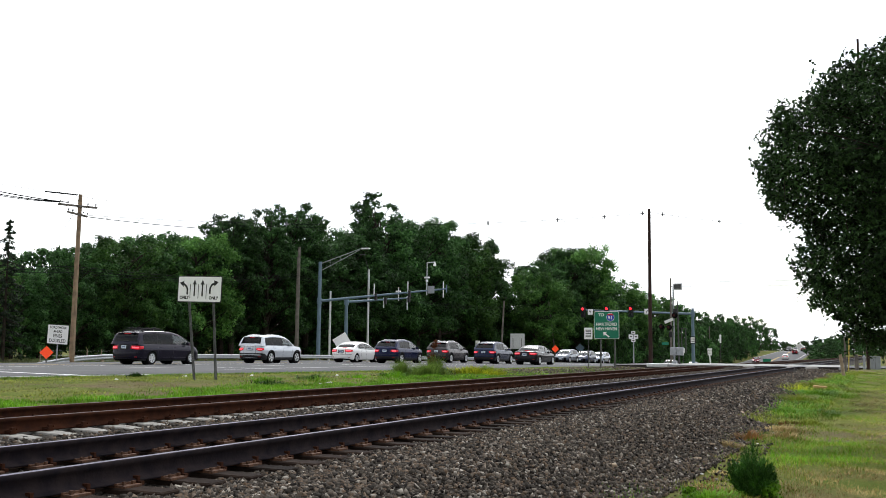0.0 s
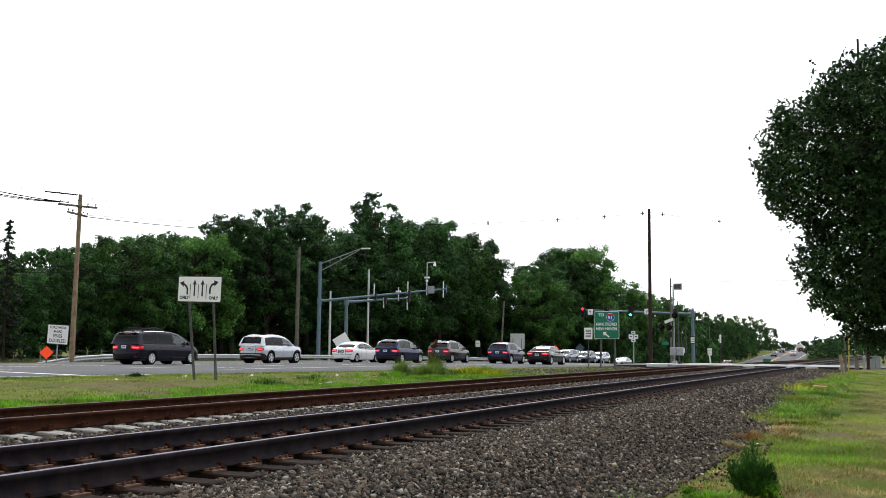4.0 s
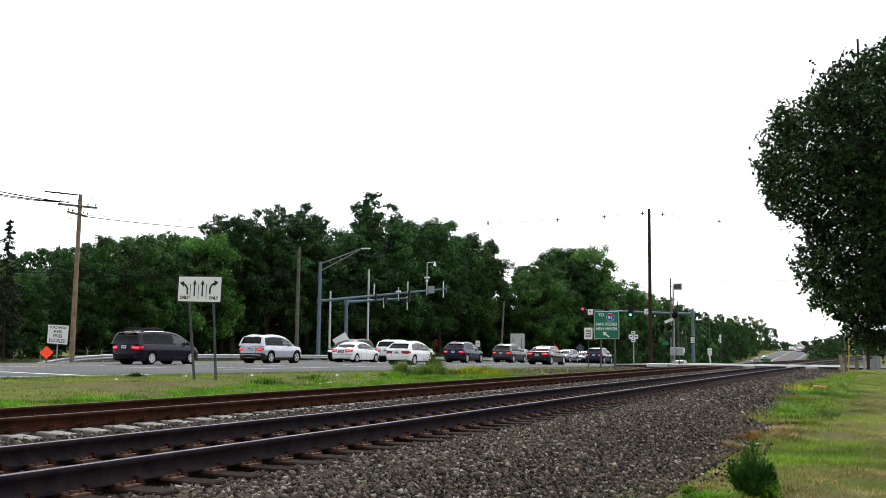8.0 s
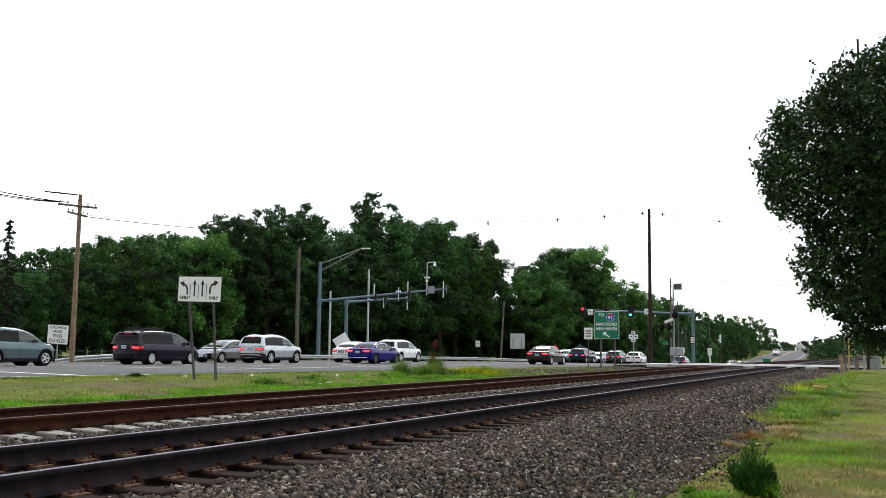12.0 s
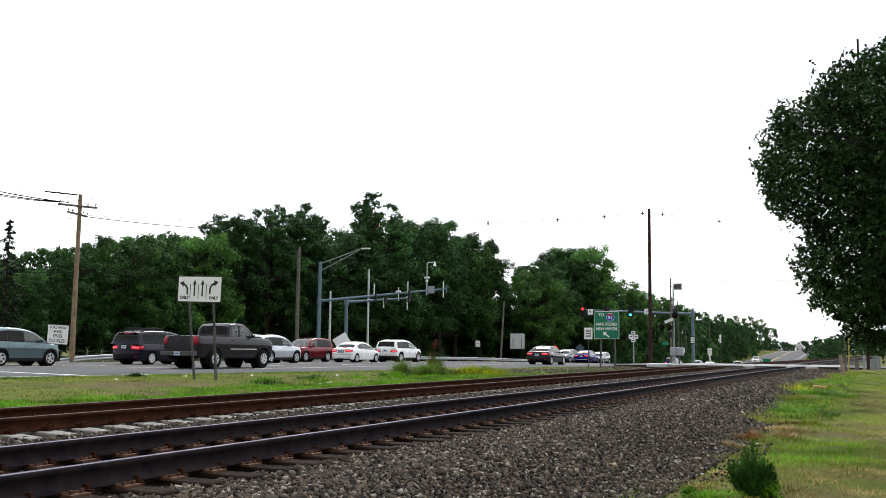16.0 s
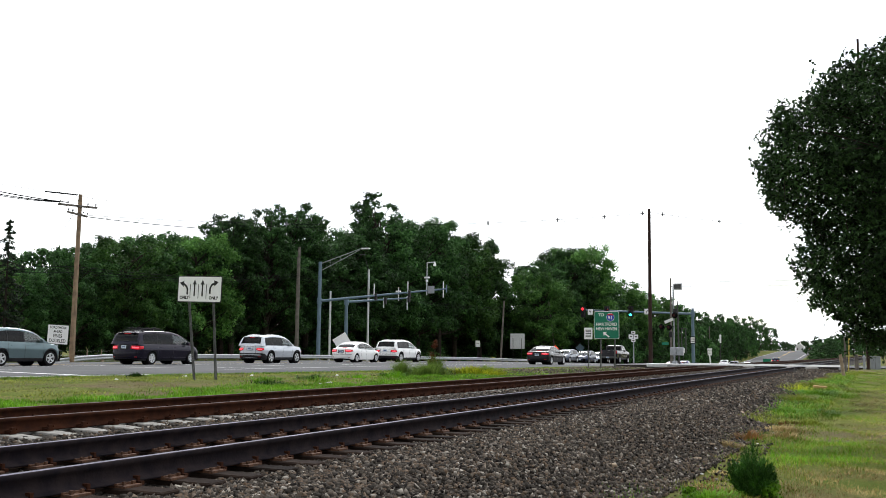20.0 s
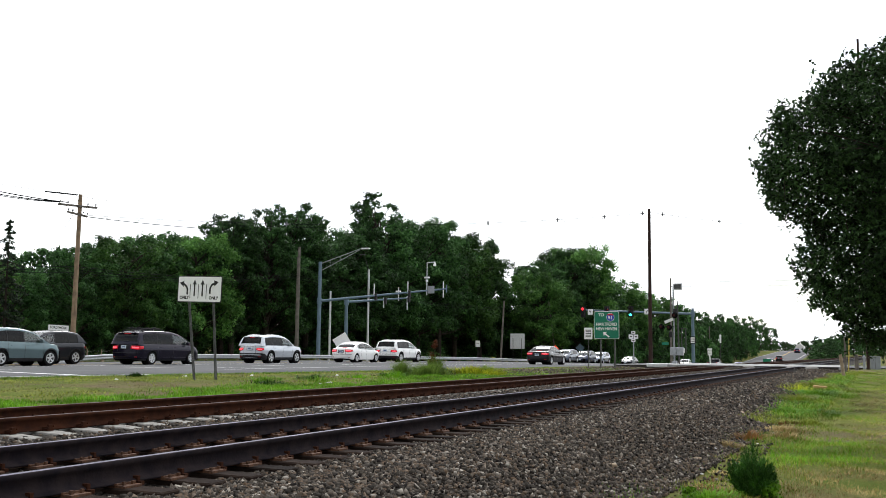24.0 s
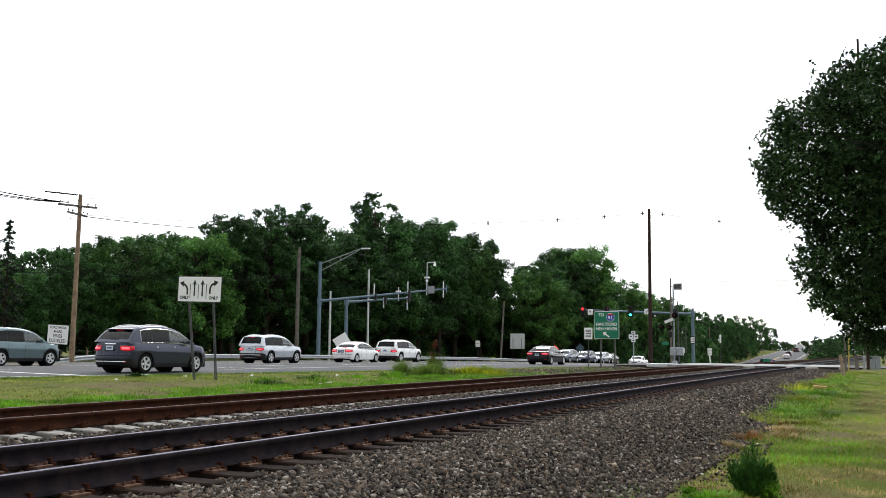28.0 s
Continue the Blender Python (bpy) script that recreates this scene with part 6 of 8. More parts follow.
_navy = vehicle("navy_suv", "cross", 4.69, 1.90, 1.66, paint("navy", (0.005, 0.010, 0.045)), "dark blue sport utility car driving off", wheel_r=0.36, spokes=5, lit=True, rails="alloy")
drive(_navy, "inner", (0, 3.5, 4.5, 5.5, 6, 7, 8, 9.9, 11, 12, 14, 18, 24, 26, 28), (61.12, 61.12, 61.4, 62.4, 63.5, 67.5, 72.6, 86.2, 96, 106, 128, 184, 285, 311, 338))
_taupe = vehicle("taupe_suv", "cross", 4.76, 1.89, 1.69, paint("taupe", (0.062, 0.055, 0.060)), "grey-brown sport utility car driving off", wheel_r=0.36, spokes=5, lit=True, rails="chrome")
drive(_taupe, "inner", (0, 3.2, 4.2, 5.5, 6, 6.7, 7.3, 8, 8.4, 9.5, 11, 13, 18, 24, 26, 28), (69.5, 69.5, 69.8, 71.2, 72.9, 75.7, 79.0, 83.1, 86.0, 95.5, 110, 134, 205, 309, 338, 367))
_steel = vehicle("steel_suv", "cross", 4.6, 1.85, 1.68, paint("steel_blue", (0.016, 0.024, 0.060)), "dark steel-blue sport utility car driving off", wheel_r=0.36, spokes=5, lit=True, rails="dark_plastic")
drive(_steel, "outer", (0, 2.6, 3, 3.5, 4.5, 5.5, 8, 9, 9.6, 10, 11, 13, 16, 20, 28), (69.8, 69.9, 70.2, 71.05, 74.6, 79.35, 99.7, 109.3, 116.6, 121.4, 133, 162, 215, 290, 430))
_hatch = vehicle("white_hatchback", "hatch", 4.46, 1.78, 1.50, paint("white", (0.88, 0.88, 0.88), 0.3, 0.0), "white hatchback driving along the outer lane", wheel_r=0.325, spokes=5, rails="alloy", axle=(.20, .80))
drive(_hatch, "outer", (0, 4.5, 5.5, 5.8, 6, 6.4, 6.7, 7, 7.6, 8, 8.4, 8.7, 9, 9.3, 9.6, 10, 11, 11.7, 13, 15, 18, 28), (-45, 8.5, 21.6, 25.5, 28.1, 33.35, 37.4, 41.4, 49.75, 55.6, 61.4, 65.7, 70.1, 74.3, 78.6, 84.5, 100, 111.5, 131, 160, 205, 322))
_blue = vehicle("blue_sedan", "sedan", 4.88, 1.86, 1.45, paint("royal_blue", (0.002, 0.004, 0.15), 0.25, 0.1), "royal blue sedan driving along the inner lane", lit=True, wheel_r=0.345, spokes=10, rim_share=.74, trim="chrome", rim_mat="post_steel", lower=paint("royal_blue", (0.003, 0.005, 0.12)))
drive(_blue, "inner", (0, 8, 9, 9.3, 9.6, 10, 10.5, 11, 11.5, 12, 12.5, 14.5, 15.5, 17, 17.5, 19, 22, 28), (-82, 15, 25.0, 28.2, 31.5, 35.75, 41.4, 46.9, 52.0, 57.5, 62.8, 88, 101, 122, 129, 150, 192, 285))
_crossover = vehicle("grey_green_crossover", "cross", 4.52, 1.82, 1.68, paint("grey_green", (0.12, 0.17, 0.185)), "grey-green crossover that rolls up and waits", wheel_r=0.35, spokes=5, axle=(.205, .79))
drive(_crossover, "left", (0, 7, 8.5, 9.5, 10, 10.5, 11, 11.5, 12, 12.5, 14.0), (-70, 10, 24, 27.7, 28.45, 29.1, 29.58, 29.95, 30.28, 30.43, 30.55))
_pickup = vehicle("pickup_truck", "pickup", 5.78, 2.0, 2.05, paint("pewter", (0.022, 0.021, 0.026)), "pewter grey pickup truck with a raised body", "pickup truck", wheel_r=0.44, spokes=6, clear=.47, axle=(.21, .835), lower="dark_plastic", plate_z=.34, rim_share=.56)
drive(_pickup, "outer", (0, 14.5, 15.3, 15.5, 15.9, 16.2, 16.5, 17, 17.5, 18.1, 19, 19.5, 20, 20.5, 22, 25, 28), (-230, 11, 24.4, 27.7, 34.4, 39.2, 43.9, 52.3, 60.9, 71.4, 88.8, 97.5, 106, 114.9, 142, 200, 262))
_rogue = vehicle("grey_suv", "cross", 4.69, 1.84, 1.74, paint("gunmetal", (0.046, 0.052, 0.078)), "gunmetal grey sport utility car with chrome window trim", wheel_r=0.365, spokes=5, rails="alloy", lit=True, trim="chrome", axle=(.20, .785))
drive(_rogue, -25.3, (0, 26, 27.2, 27.5, 27.6, 27.7, 27.8, 28), (-370, -2, 17.0, 21.4, 22.9, 24.4, 25.8, 28.3))
_runner = vehicle("black_suv", "suv", 4.8, 1.92, 1.78, paint("black", (0.006, 0.006, 0.008)), "black sport utility car coming the other way", wheel_r=0.38, spokes=6, front_lit=True, rails="dark_plastic")
drive(_runner, "on1", (0, 7, 8, 8.5, 9, 9.3, 10, 10.2, 12, 14), (185, 79, 66.0, 60.6, 53.8, 49.6, 39.8, 37.1, 11, -20), 180)
_silver_sedan = vehicle("silver_sedan", "sedan", 4.8, 1.82, 1.45, paint("silver_grey", (0.24, 0.26, 0.30)), "silver sedan coming the other way", wheel_r=0.33, spokes=5)
drive(_silver_sedan, "on1", (0, 2, 3, 7, 9, 9.3, 9.6, 10, 12, 14.5), (208, 178, 162, 119, 90.3, 87.2, 83.8, 78.5, 50.2, 15), 180)
_red = vehicle("red_suv", "suv", 4.85, 1.98, 1.75, paint("red", (0.15, 0.005, 0.014)), "dark red sport utility car coming the other way", wheel_r=0.38, spokes=5, front_lit=True)
drive(_red, "on1", (0, 1, 2, 12, 14.5, 15.9, 16.5, 17, 17.1, 18.5), (314, 300, 285, 131, 86.0, 61.5, 50.1, 40.6, 38.6, 10), 180)
_onc = vehicle("dark_suv", "cross", 4.7, 1.9, 1.7, paint("dark_grey", (0.03, 0.032, 0.038)), "dark grey sport utility car coming the other way", wheel_r=0.36, spokes=5, front_lit=True)
drive(_onc, "on1", (0, 6, 8, 10, 18, 20.5, 21, 21.5, 23.5, 25), (420, 336.5, 310, 290, 153, 104.4, 94.6, 84.7, 45.4, 15), 180)
_onc2 = vehicle("dark_sedan", "sedan", 4.7, 1.8, 1.45, paint("dark_grey", (0.03, 0.032, 0.038)), "dark sedan that joins the line facing the junction", wheel_r=0.33, spokes=5)
drive(_onc2, "left", (0, 6, 8, 18, 21.5, 23.5, 25, 26.4), (450, 364, 335, 205, 168, 150, 138.5, 132.5), 180)
_opp = [vehicle("silver_crossover", "cross", 4.7, 1.85, 1.62, paint("silver_blue", (0.13, 0.15, 0.19)), "silver-blue crossover waiting to turn, facing the junction", wheel_r=0.36),
        vehicle("blue_crossover", "cross", 4.6, 1.83, 1.60, paint("slate_blue", (0.022, 0.032, 0.07)), "slate blue crossover waiting in line", wheel_r=0.35),
        vehicle("white_crossover", "cross", 4.5, 1.82, 1.58, paint("pale_silver", (0.33, 0.36, 0.42)), "pale silver crossover waiting in line", wheel_r=0.34)]
for _v, _y in zip(_opp, (110.7, 118.45, 125.33)):
    park(_v, "left", _y, 180)
_far = vehicle("white_truck", "pickup", 5.6, 2.0, 1.85, paint("white", (0.88, 0.88, 0.88), 0.3, 0.0), "white pickup truck coming slowly to the junction", "pickup truck", wheel_r=0.39)
drive(_far, "on1", (0, 12, 15, 17, 19, 21, 24, 26, 27, 28), (560, 371, 327, 300, 268, 235, 200, 179, 169.5, 160.5), 180)


# ---- poles, wires and road furniture ----
def utility_pole(name, x, y, z0, h, r, material, label, lean=(0, 0), arms=()):
    p = root(name, pose(x, y, z0), label, "utility pole")
    top = (lean[0], lean[1], h)
    part("shaft", tube((0, 0, -0.5), top, r, r * 0.68, 12), material, p)
    for (dz, half, dx, dy) in arms:
        c = Vector(top) * ((h + dz) / h)
        a = box(0, 0, 0, half * 2, 0.10, 0.12)
        arm = part("crossarm", a, "pole_grey", p, "grey weathered crossarm")
        arm.matrix_basis = pose(c.x, c.y - r, c.z, 0, dx, dy)
        for k in (-0.9, -0.5, 0.5, 0.9):
            bm = tube((half * k, 0, 0.05), (half * k, 0, 0.14), 0.02)
            add_tube(bm, (half * k, 0, 0.14), (half * k, 0, 0.24), 0.05, 0.03, 8)
            part("insulator", bm, "glass_ins", arm)
    return p


utility_pole("utility_pole", -44.0, 42.2, -0.2, 10.05, 0.17, "pole_wood", "brown wooden utility pole with crossarms", (0.05, 0, 0), arms=((-0.72, 1.12, 3, 45), (-1.22, 0.60, 12, 45)))
utility_pole("utility_pole", -50.0, 74.9, -0.45, 10.6, 0.16, "pole_grey", "grey weathered utility pole at the wood's edge", (0.0, 0.0, 0))
utility_pole("utility_pole", -50.6, 75.6, -0.45, 9.8, 0.12, "pole_grey", "thinner utility pole strapped beside the other", (0.0, 0.0, 0))
utility_pole("utility_pole", -16.5, 72.3, -0.2, 11.9, 0.16, "pole_brown", "dark brown wooden pole beside the crossing", (0, 0, 0))


def mast_pole(x, y, z0, h, arm_z, tip, label):
    p = root("traffic_mast", pose(x, y, z0), label, "traffic mast")
    part("base_plate", tube((0, 0, -0.1), (0, 0, 0.12), 0.34, 0.34, 10), "galv", p)
    part("pole", tube((0, 0, 0.1), (0, 0, h), 0.20, 0.15, 14), "mast", p)
    part("arm", tube((0, 0, arm_z), (tip[0] - x, tip[1] - y, tip[2] - z0), 0.14, 0.07, 12), "mast", p)
    part("arm_flange", tube((0, 0, arm_z - 0.3), (0, 0, arm_z + 0.3), 0.23, 0.23, 12), "mast", p)
    return p


mast1 = mast_pole(-49.0, 77.0, -0.45, 9.4, 5.65, (-38.05, 82.0, 6.5), "blue-grey steel signal mast with a long arm and a street light")
mast2 = mast_pole(-50.2, 84.0, -0.5, 6.2, 5.95, (-45.2, 88.0, 6.02), "blue-grey steel signal mast with a short arm")
mast3 = mast_pole(-20.65, 112.0, -0.6, 6.4, 5.75, (-33.9, 112.0, 5.72), "blue-grey steel signal mast over the far side of the junction")


def guardrail():
    g = root("guardrail", Matrix(), "galvanised steel guardrail on wooden blocks beside the road", "guardrail")
    prof = [(0.0, -0.155), (0.045, -0.13), (0.075, -0.085), (0.045, -0.03), (0.0, 0.0), (0.045, 0.03), (0.075, 0.085), (0.045, 0.13), (0.0, 0.155)]
    line = [(-44.0, 38.2, -0.42), (-44.0, 38.82, -0.31), (-44.0, 40.07, -0.12), (-44.0, 41.5, 0.07), (-44.1, 43.23, 0.21), (-44.5, 45.3, 0.29)] + [(-45.6, y, 0.32) for y in np.arange(49.0, 128, 3.81)]
    v, f = [], []
    for x, y, h in line:
        z = float(road_z(y)) + h
        v += [(x + px, y, z + pz) for px, pz in prof]
    n = len(prof)
    for i in range(len(line) - 1):
        for k in range(n - 1):
            a = i * n + k
            f.append((a, a + 1, a + n + 1, a + n))
    ob = mesh_of("rail_beam", v, f, "galv", g, smooth=True)
    md = ob.modifiers.new("thick", "SOLIDIFY")
    md.thickness = 0.006
    for x, y, h in line[3:]:
        z = float(road_z(y)) + h
        part("guard_post", box(x - 0.12, y, z - 0.36, 0.14, 0.16, 1.0), "fence_grey", g)
    return g


guardrail()


# ---- signs ----
FACE = Euler((radians(90), 0, 0)).to_matrix().to_4x4()      # letters upright, read by someone who looks along +y


def plate_part(name, cx, cz, w, h, y, thick, material, parent, label="", round_off=0.04):
    """A sheet sign with rounded corners, its face towards -y."""
    pts = []
    for sx, sz, a0 in ((1, 1, 0), (-1, 1, 90), (-1, -1, 180), (1, -1, 270)):
        for k in range(4):
            a = radians(a0 + 30 * k)
            pts.append((cx + sx * (w / 2 - round_off) + round_off * math.cos(a), cz + sz * (h / 2 - round_off) + round_off * math.sin(a)))
    return part(name, prism_xz(pts, y, y + thick), material, parent, label)


def arrow_up(cx, cz, h, y, parent, head=0.16, stem=0.055):
    bm = prism_xz([(cx - stem / 2, cz - h / 2), (cx + stem / 2, cz - h / 2), (cx + stem / 2, cz + h / 2 - head), (cx + head * .5, cz + h / 2 - head), (cx, cz + h / 2),
                   (cx - head * .5, cz + h / 2 - head), (cx - stem / 2, cz + h / 2 - head)], y - .004, y)
    return part("arrow", bm, "black", parent, "black straight arrow")


def arrow_turn(cx, cz, y, parent, sg, k=1.0):
    """A bent arrow: up from the foot, then over to one side."""
    outer, inner = [], []
    for i in range(9):
        a = radians(10 * i * 1.0)
        for lst, r in ((outer, 0.27 * k), (inner, 0.20 * k)):
            lst.append((cx + sg * (0.13 * k - r * math.cos(a)), cz - 0.10 * k + r * math.sin(a)))
    pts = [(outer[0][0], cz - .24 * k)] + outer + inner[::-1] + [(inner[0][0], cz - .24 * k)]
    bm = prism_xz(pts, y - .004, y)
    part("arrow", bm, "black", parent, "black curved arrow")
    tx, tz = cx + sg * 0.12 * k, cz + 0.14 * k
    part("arrow_head", prism_xz([(tx - sg * .04 * k, tz - .11 * k), (tx + sg * .14 * k, tz + .04 * k), (tx - sg * .06 * k, tz + .11 * k)], y - .0045, y - .0005), "black", parent)


def lane_sign():
    s = root("lane_use_sign", pose(-20.22, 24.5, 0.0, 0, 1.6, 0), "white lane-use sign with black arrows on two leaning posts", "road sign")
    p = plate_part("sign_panel", 0.0, 2.70, 1.72, 0.80, 0, 0.012, "sign_white", s)
    plate_part("sign_rim", 0.0, 2.70, 1.78, 0.86, 0.006, 0.010, "black", s, "thin dark rim", 0.05)
    arrow_turn(-0.58, 2.74, -.001, p, -1, .9)
    arrow_up(-0.20, 2.74, 0.54, -.001, p)
    arrow_up(0.12, 2.74, 0.54, -.001, p)
    arrow_turn(0.52, 2.77, -.001, p, 1, .9)
    for x in (-0.37, -0.04, 0.28):
        part("divider_line", prism_xz([(x - .01, 2.40), (x + .01, 2.40), (x + .01, 2.86), (x - .01, 2.86)], -.005, -.001), "black", p)
    for x in (-0.60, 0.58):
        text_part("lettering", "ONLY", 0.135, Matrix.Translation((x, -.004, 2.42)) @ FACE, "black", p, "black word ONLY", stretch=1.0, bold=.004)
    for x0, x1, zb in ((0.02, -0.53, -0.5), (0.87, 0.49, -0.6)):
        bm = bmesh.new()
        for dx in (-0.028, 0.028):
            add_tube(bm, (x0 + dx, 0.05, zb), (x1 + dx, 0.03, 3.02), 0.022, 0.022, 6)
        part("post", bm, "post_steel", s, "dull steel channel post")
    return s


lane_sign()


def work_sign():
    s = root("road_work_sign", pose(-41.32, 38.5, -0.3, 0, 2.5, 0), "white road work sign with black lettering on one post", "road sign")
    p = plate_part("sign_panel", 0.0, 1.70, 1.52, 1.02, 0, 0.012, "sign_white", s)
    plate_part("sign_rim", 0.0, 1.70, 1.56, 1.06, 0.006, 0.010, "black", s, "", 0.05)
    for txt, z, k in (("ROAD WORK", 2.07, .20), ("AHEAD", 1.86, .20), ("FINES", 1.61, .27), ("DOUBLED", 1.35, .27)):
        text_part("lettering", txt, k, Matrix.Translation((0, -.004, z)) @ FACE, "black", p, "black lettering")
    part("post", tube((0, .05, -.3), (0, .04, 2.2), .035, .035, 8), "galv", s)
    return s


work_sign()


def guide_sign():
    s = root("route_guide_sign", pose(-18.16, 66.0, -0.5), "green guide sign with white lettering on two posts", "road sign")
    y = 0
    p = plate_part("sign_panel", 0.0, 3.15, 1.75, 1.88, y, 0.015, "sign_green", s, "", .09)
    plate_part("sign_border", 0.0, 3.15, 1.81, 1.94, y + .008, 0.008, "sign_white", s, "thin white border", .10)
    text_part("lettering", "TO", .30, Matrix.Translation((-.38, -.004, 3.86)) @ FACE, "sign_white", p, "white word TO")
    text_part("lettering", "HARTFORD", .30, Matrix.Translation((0, -.004, 3.20)) @ FACE, "sign_white", p, "white word HARTFORD", stretch=.98, bold=.004)
    text_part("lettering", "NEW HAVEN", .30, Matrix.Translation((0, -.004, 2.88)) @ FACE, "sign_white", p, "white words NEW HAVEN", stretch=.86, bold=.004)
    pts = [(0.28 + .27 * math.cos(radians(a)), 3.70 + .27 * math.sin(radians(a))) for a in (20, 60, 90, 120, 160, 190, 215, 240, 270, 300, 325, 350)]
    sh = part("route_shield", prism_xz([(0.28 + (x - .28) * 1.08, 3.70 + (z - 3.70) * 1.08) for x, z in pts], -.004, -.001), "sign_white", p, "white edge of the route shield")
    part("shield_field", prism_xz(pts, -.008, -.005), "sign_blue", sh, "blue route shield")
    part("shield_top", prism_xz([(0.03, 3.84), (.53, 3.84), (.47, 3.93), (.28, 3.965), (.09, 3.93)], -.012, -.009), "sign_red", sh, "red band of the shield")
    text_part("route_number", "91", .34, Matrix.Translation((.28, -.014, 3.67)) @ FACE, "sign_white", sh, "white number 91", bold=.006)
    bm = prism_xz([(-.045, -.30), (.045, -.30), (.045, .05), (.17, .05), (0, .26), (-.17, .05), (-.045, .05)], -.004, -.001)
    bm.transform(Matrix.Translation((-.05, 0, 2.50)) @ Matrix.Rotation(radians(-52), 4, "Y"))
    part("arrow", bm, "sign_white", p, "white arrow pointing up and aside")
    for x in (-.44, .57):
        part("post", box(x, .06, 1.7, .10, .08, 4.3), "post_steel", s, bevel=.01)
    return s


guide_sign()


def small_sign(x, y, z0, w, h, zc, top, label, bars=0, name="regulatory_sign", material="sign_white", post="post_steel", diamond=False, back=False, posts=(0,), rz=0, ry=0):
    s = root(name, pose(x, y, z0, 0, ry, rz), label, "road sign")
    if diamond:
        r = w / 2 ** .5
        p = part("sign_panel", prism_xz([(r, zc), (0, zc + r), (-r, zc), (0, zc - r)], 0, .012), material, s)
    else:
        p = plate_part("sign_panel", 0, zc, w, h, 0, .012, material, s)
    for k in range(bars):
        zz = zc + h * (.36 - .72 * (k + .5) / bars)
        part("unreadable_line", prism_xz([(-w * .33, zz - h * .032), (w * .33, zz - h * .032), (w * .33, zz + h * .032), (-w * .33, zz + h * .032)], -.004, -.001), "black", p)
    for px in posts:
        part("post", tube((px, .045 if not back else -.045, -.4), (px, .045 if not back else -.045, top), .035, .035, 8), post, s)
    return s


small_sign(-19.54, 66.2, -0.5, .60, .82, 2.56, 2.95, "white regulatory sign with lines of black lettering", 5)
small_sign(-47.0, 110.8, -0.7, .62, .80, 2.2, 2.5, "small white sign on a post beside the guardrail", 1)
small_sign(-46.3, 123.0, -0.85, 2.0, 2.1, 2.8, 3.2, "back of a large white road sign on two dark posts", 0, "sign_back", "sign_back", "post_steel", False, True, (-.6, .6), 8)
small_sign(-39.8, 65.4, -0.3, 1.16, 0, 1.62, 1.5, "white back of a diamond sign on a stand", 0, "temporary_sign", "sign_white", "post_steel", True, rz=28, ry=13)
small_sign(-43.0, 39.4, -0.3, .52, 0, .70, .6, "orange diamond road work sign on a low stand", 0, "temporary_sign", "sign_orange_aglow", "post_steel", True, rz=36)
small_sign(-37.3, 112.2, -0.7, .66, 0, 1.66, 1.4, "orange diamond road work sign on a low stand", 0, "temporary_sign", "sign_orange_aglow", "post_steel", True)
small_sign(-47.5, 156.0, -1.1, 1.1, 0, 2.3, 2.3, "grey-green back of a diamond sign at the wood's edge", 0, "sign_back", "mast", "post_steel", True)
small_sign(-29.2, 150.0, -1.05, .5, .7, 2.0, 2.2, "small white sign on a far post", 1)
small_sign(-18.0, 160.0, -1.2, 1.2, .6, .72, .7, "small green sign low beside the far road", 0, "guide_sign", "sign_green")
_s = small_sign(-19.8, 118.0, -0.85, .52, .52, 1.52, 2.1, "two stacked white route markers on a post", 1)
plate_part("upper_panel", 0, 1.97, .58, .28, 0, .012, "sign_white", _s)
small_sign(-18.6, 118.4, -0.85, .22, 1.0, 3.25, 3.7, "narrow white sign on a tall thin post", 0)
_s = root("marker_post", pose(-19.4, 116.0, -.9), "white leaning marker post beside the far road", "post")
part("shaft", tube((.06, 0, -.2), (-.12, 0, 1.5), .09, .08, 8), "sign_white", _s)
_s = root("concrete_pad", pose(-14.27, 66.2, -.12), "low pale concrete pad at the foot of the crossing signal", "pad")
part("slab", box(0, 0, .03, 2.0, 1.1, .22), "sign_back", _s, bevel=.02)


def cluster_sign():
    """The post with route shields seen near the brown pole."""
    s = root("route_marker_assembly", pose(-19.7, 80.0, -0.4), "white route markers on a pale post", "road sign")
    part("post", tube((0, .06, -.3), (0, .05, 2.9), .055, .05, 8), "galv", s)
    part("foot", box(0, 0, .1, .4, .4, .25), "concrete", s)
    for cx, cz, w, h, bars in ((0, 2.80, .34, .22, 1), (-.22, 2.45, .36, .36, 1), (.22, 2.45, .36, .36, 1), (0, 2.13, .34, .26, 1)):
        p = plate_part("sign_panel", cx, cz, w, h, 0, .012, "sign_white", s)
        part("unreadable_line", prism_xz([(cx - w * .25, cz - .05), (cx + w * .25, cz - .05), (cx + w * .25, cz + .05), (cx - w * .25, cz + .05)], -.004, -.001), "black", p)
    return s


cluster_sign()


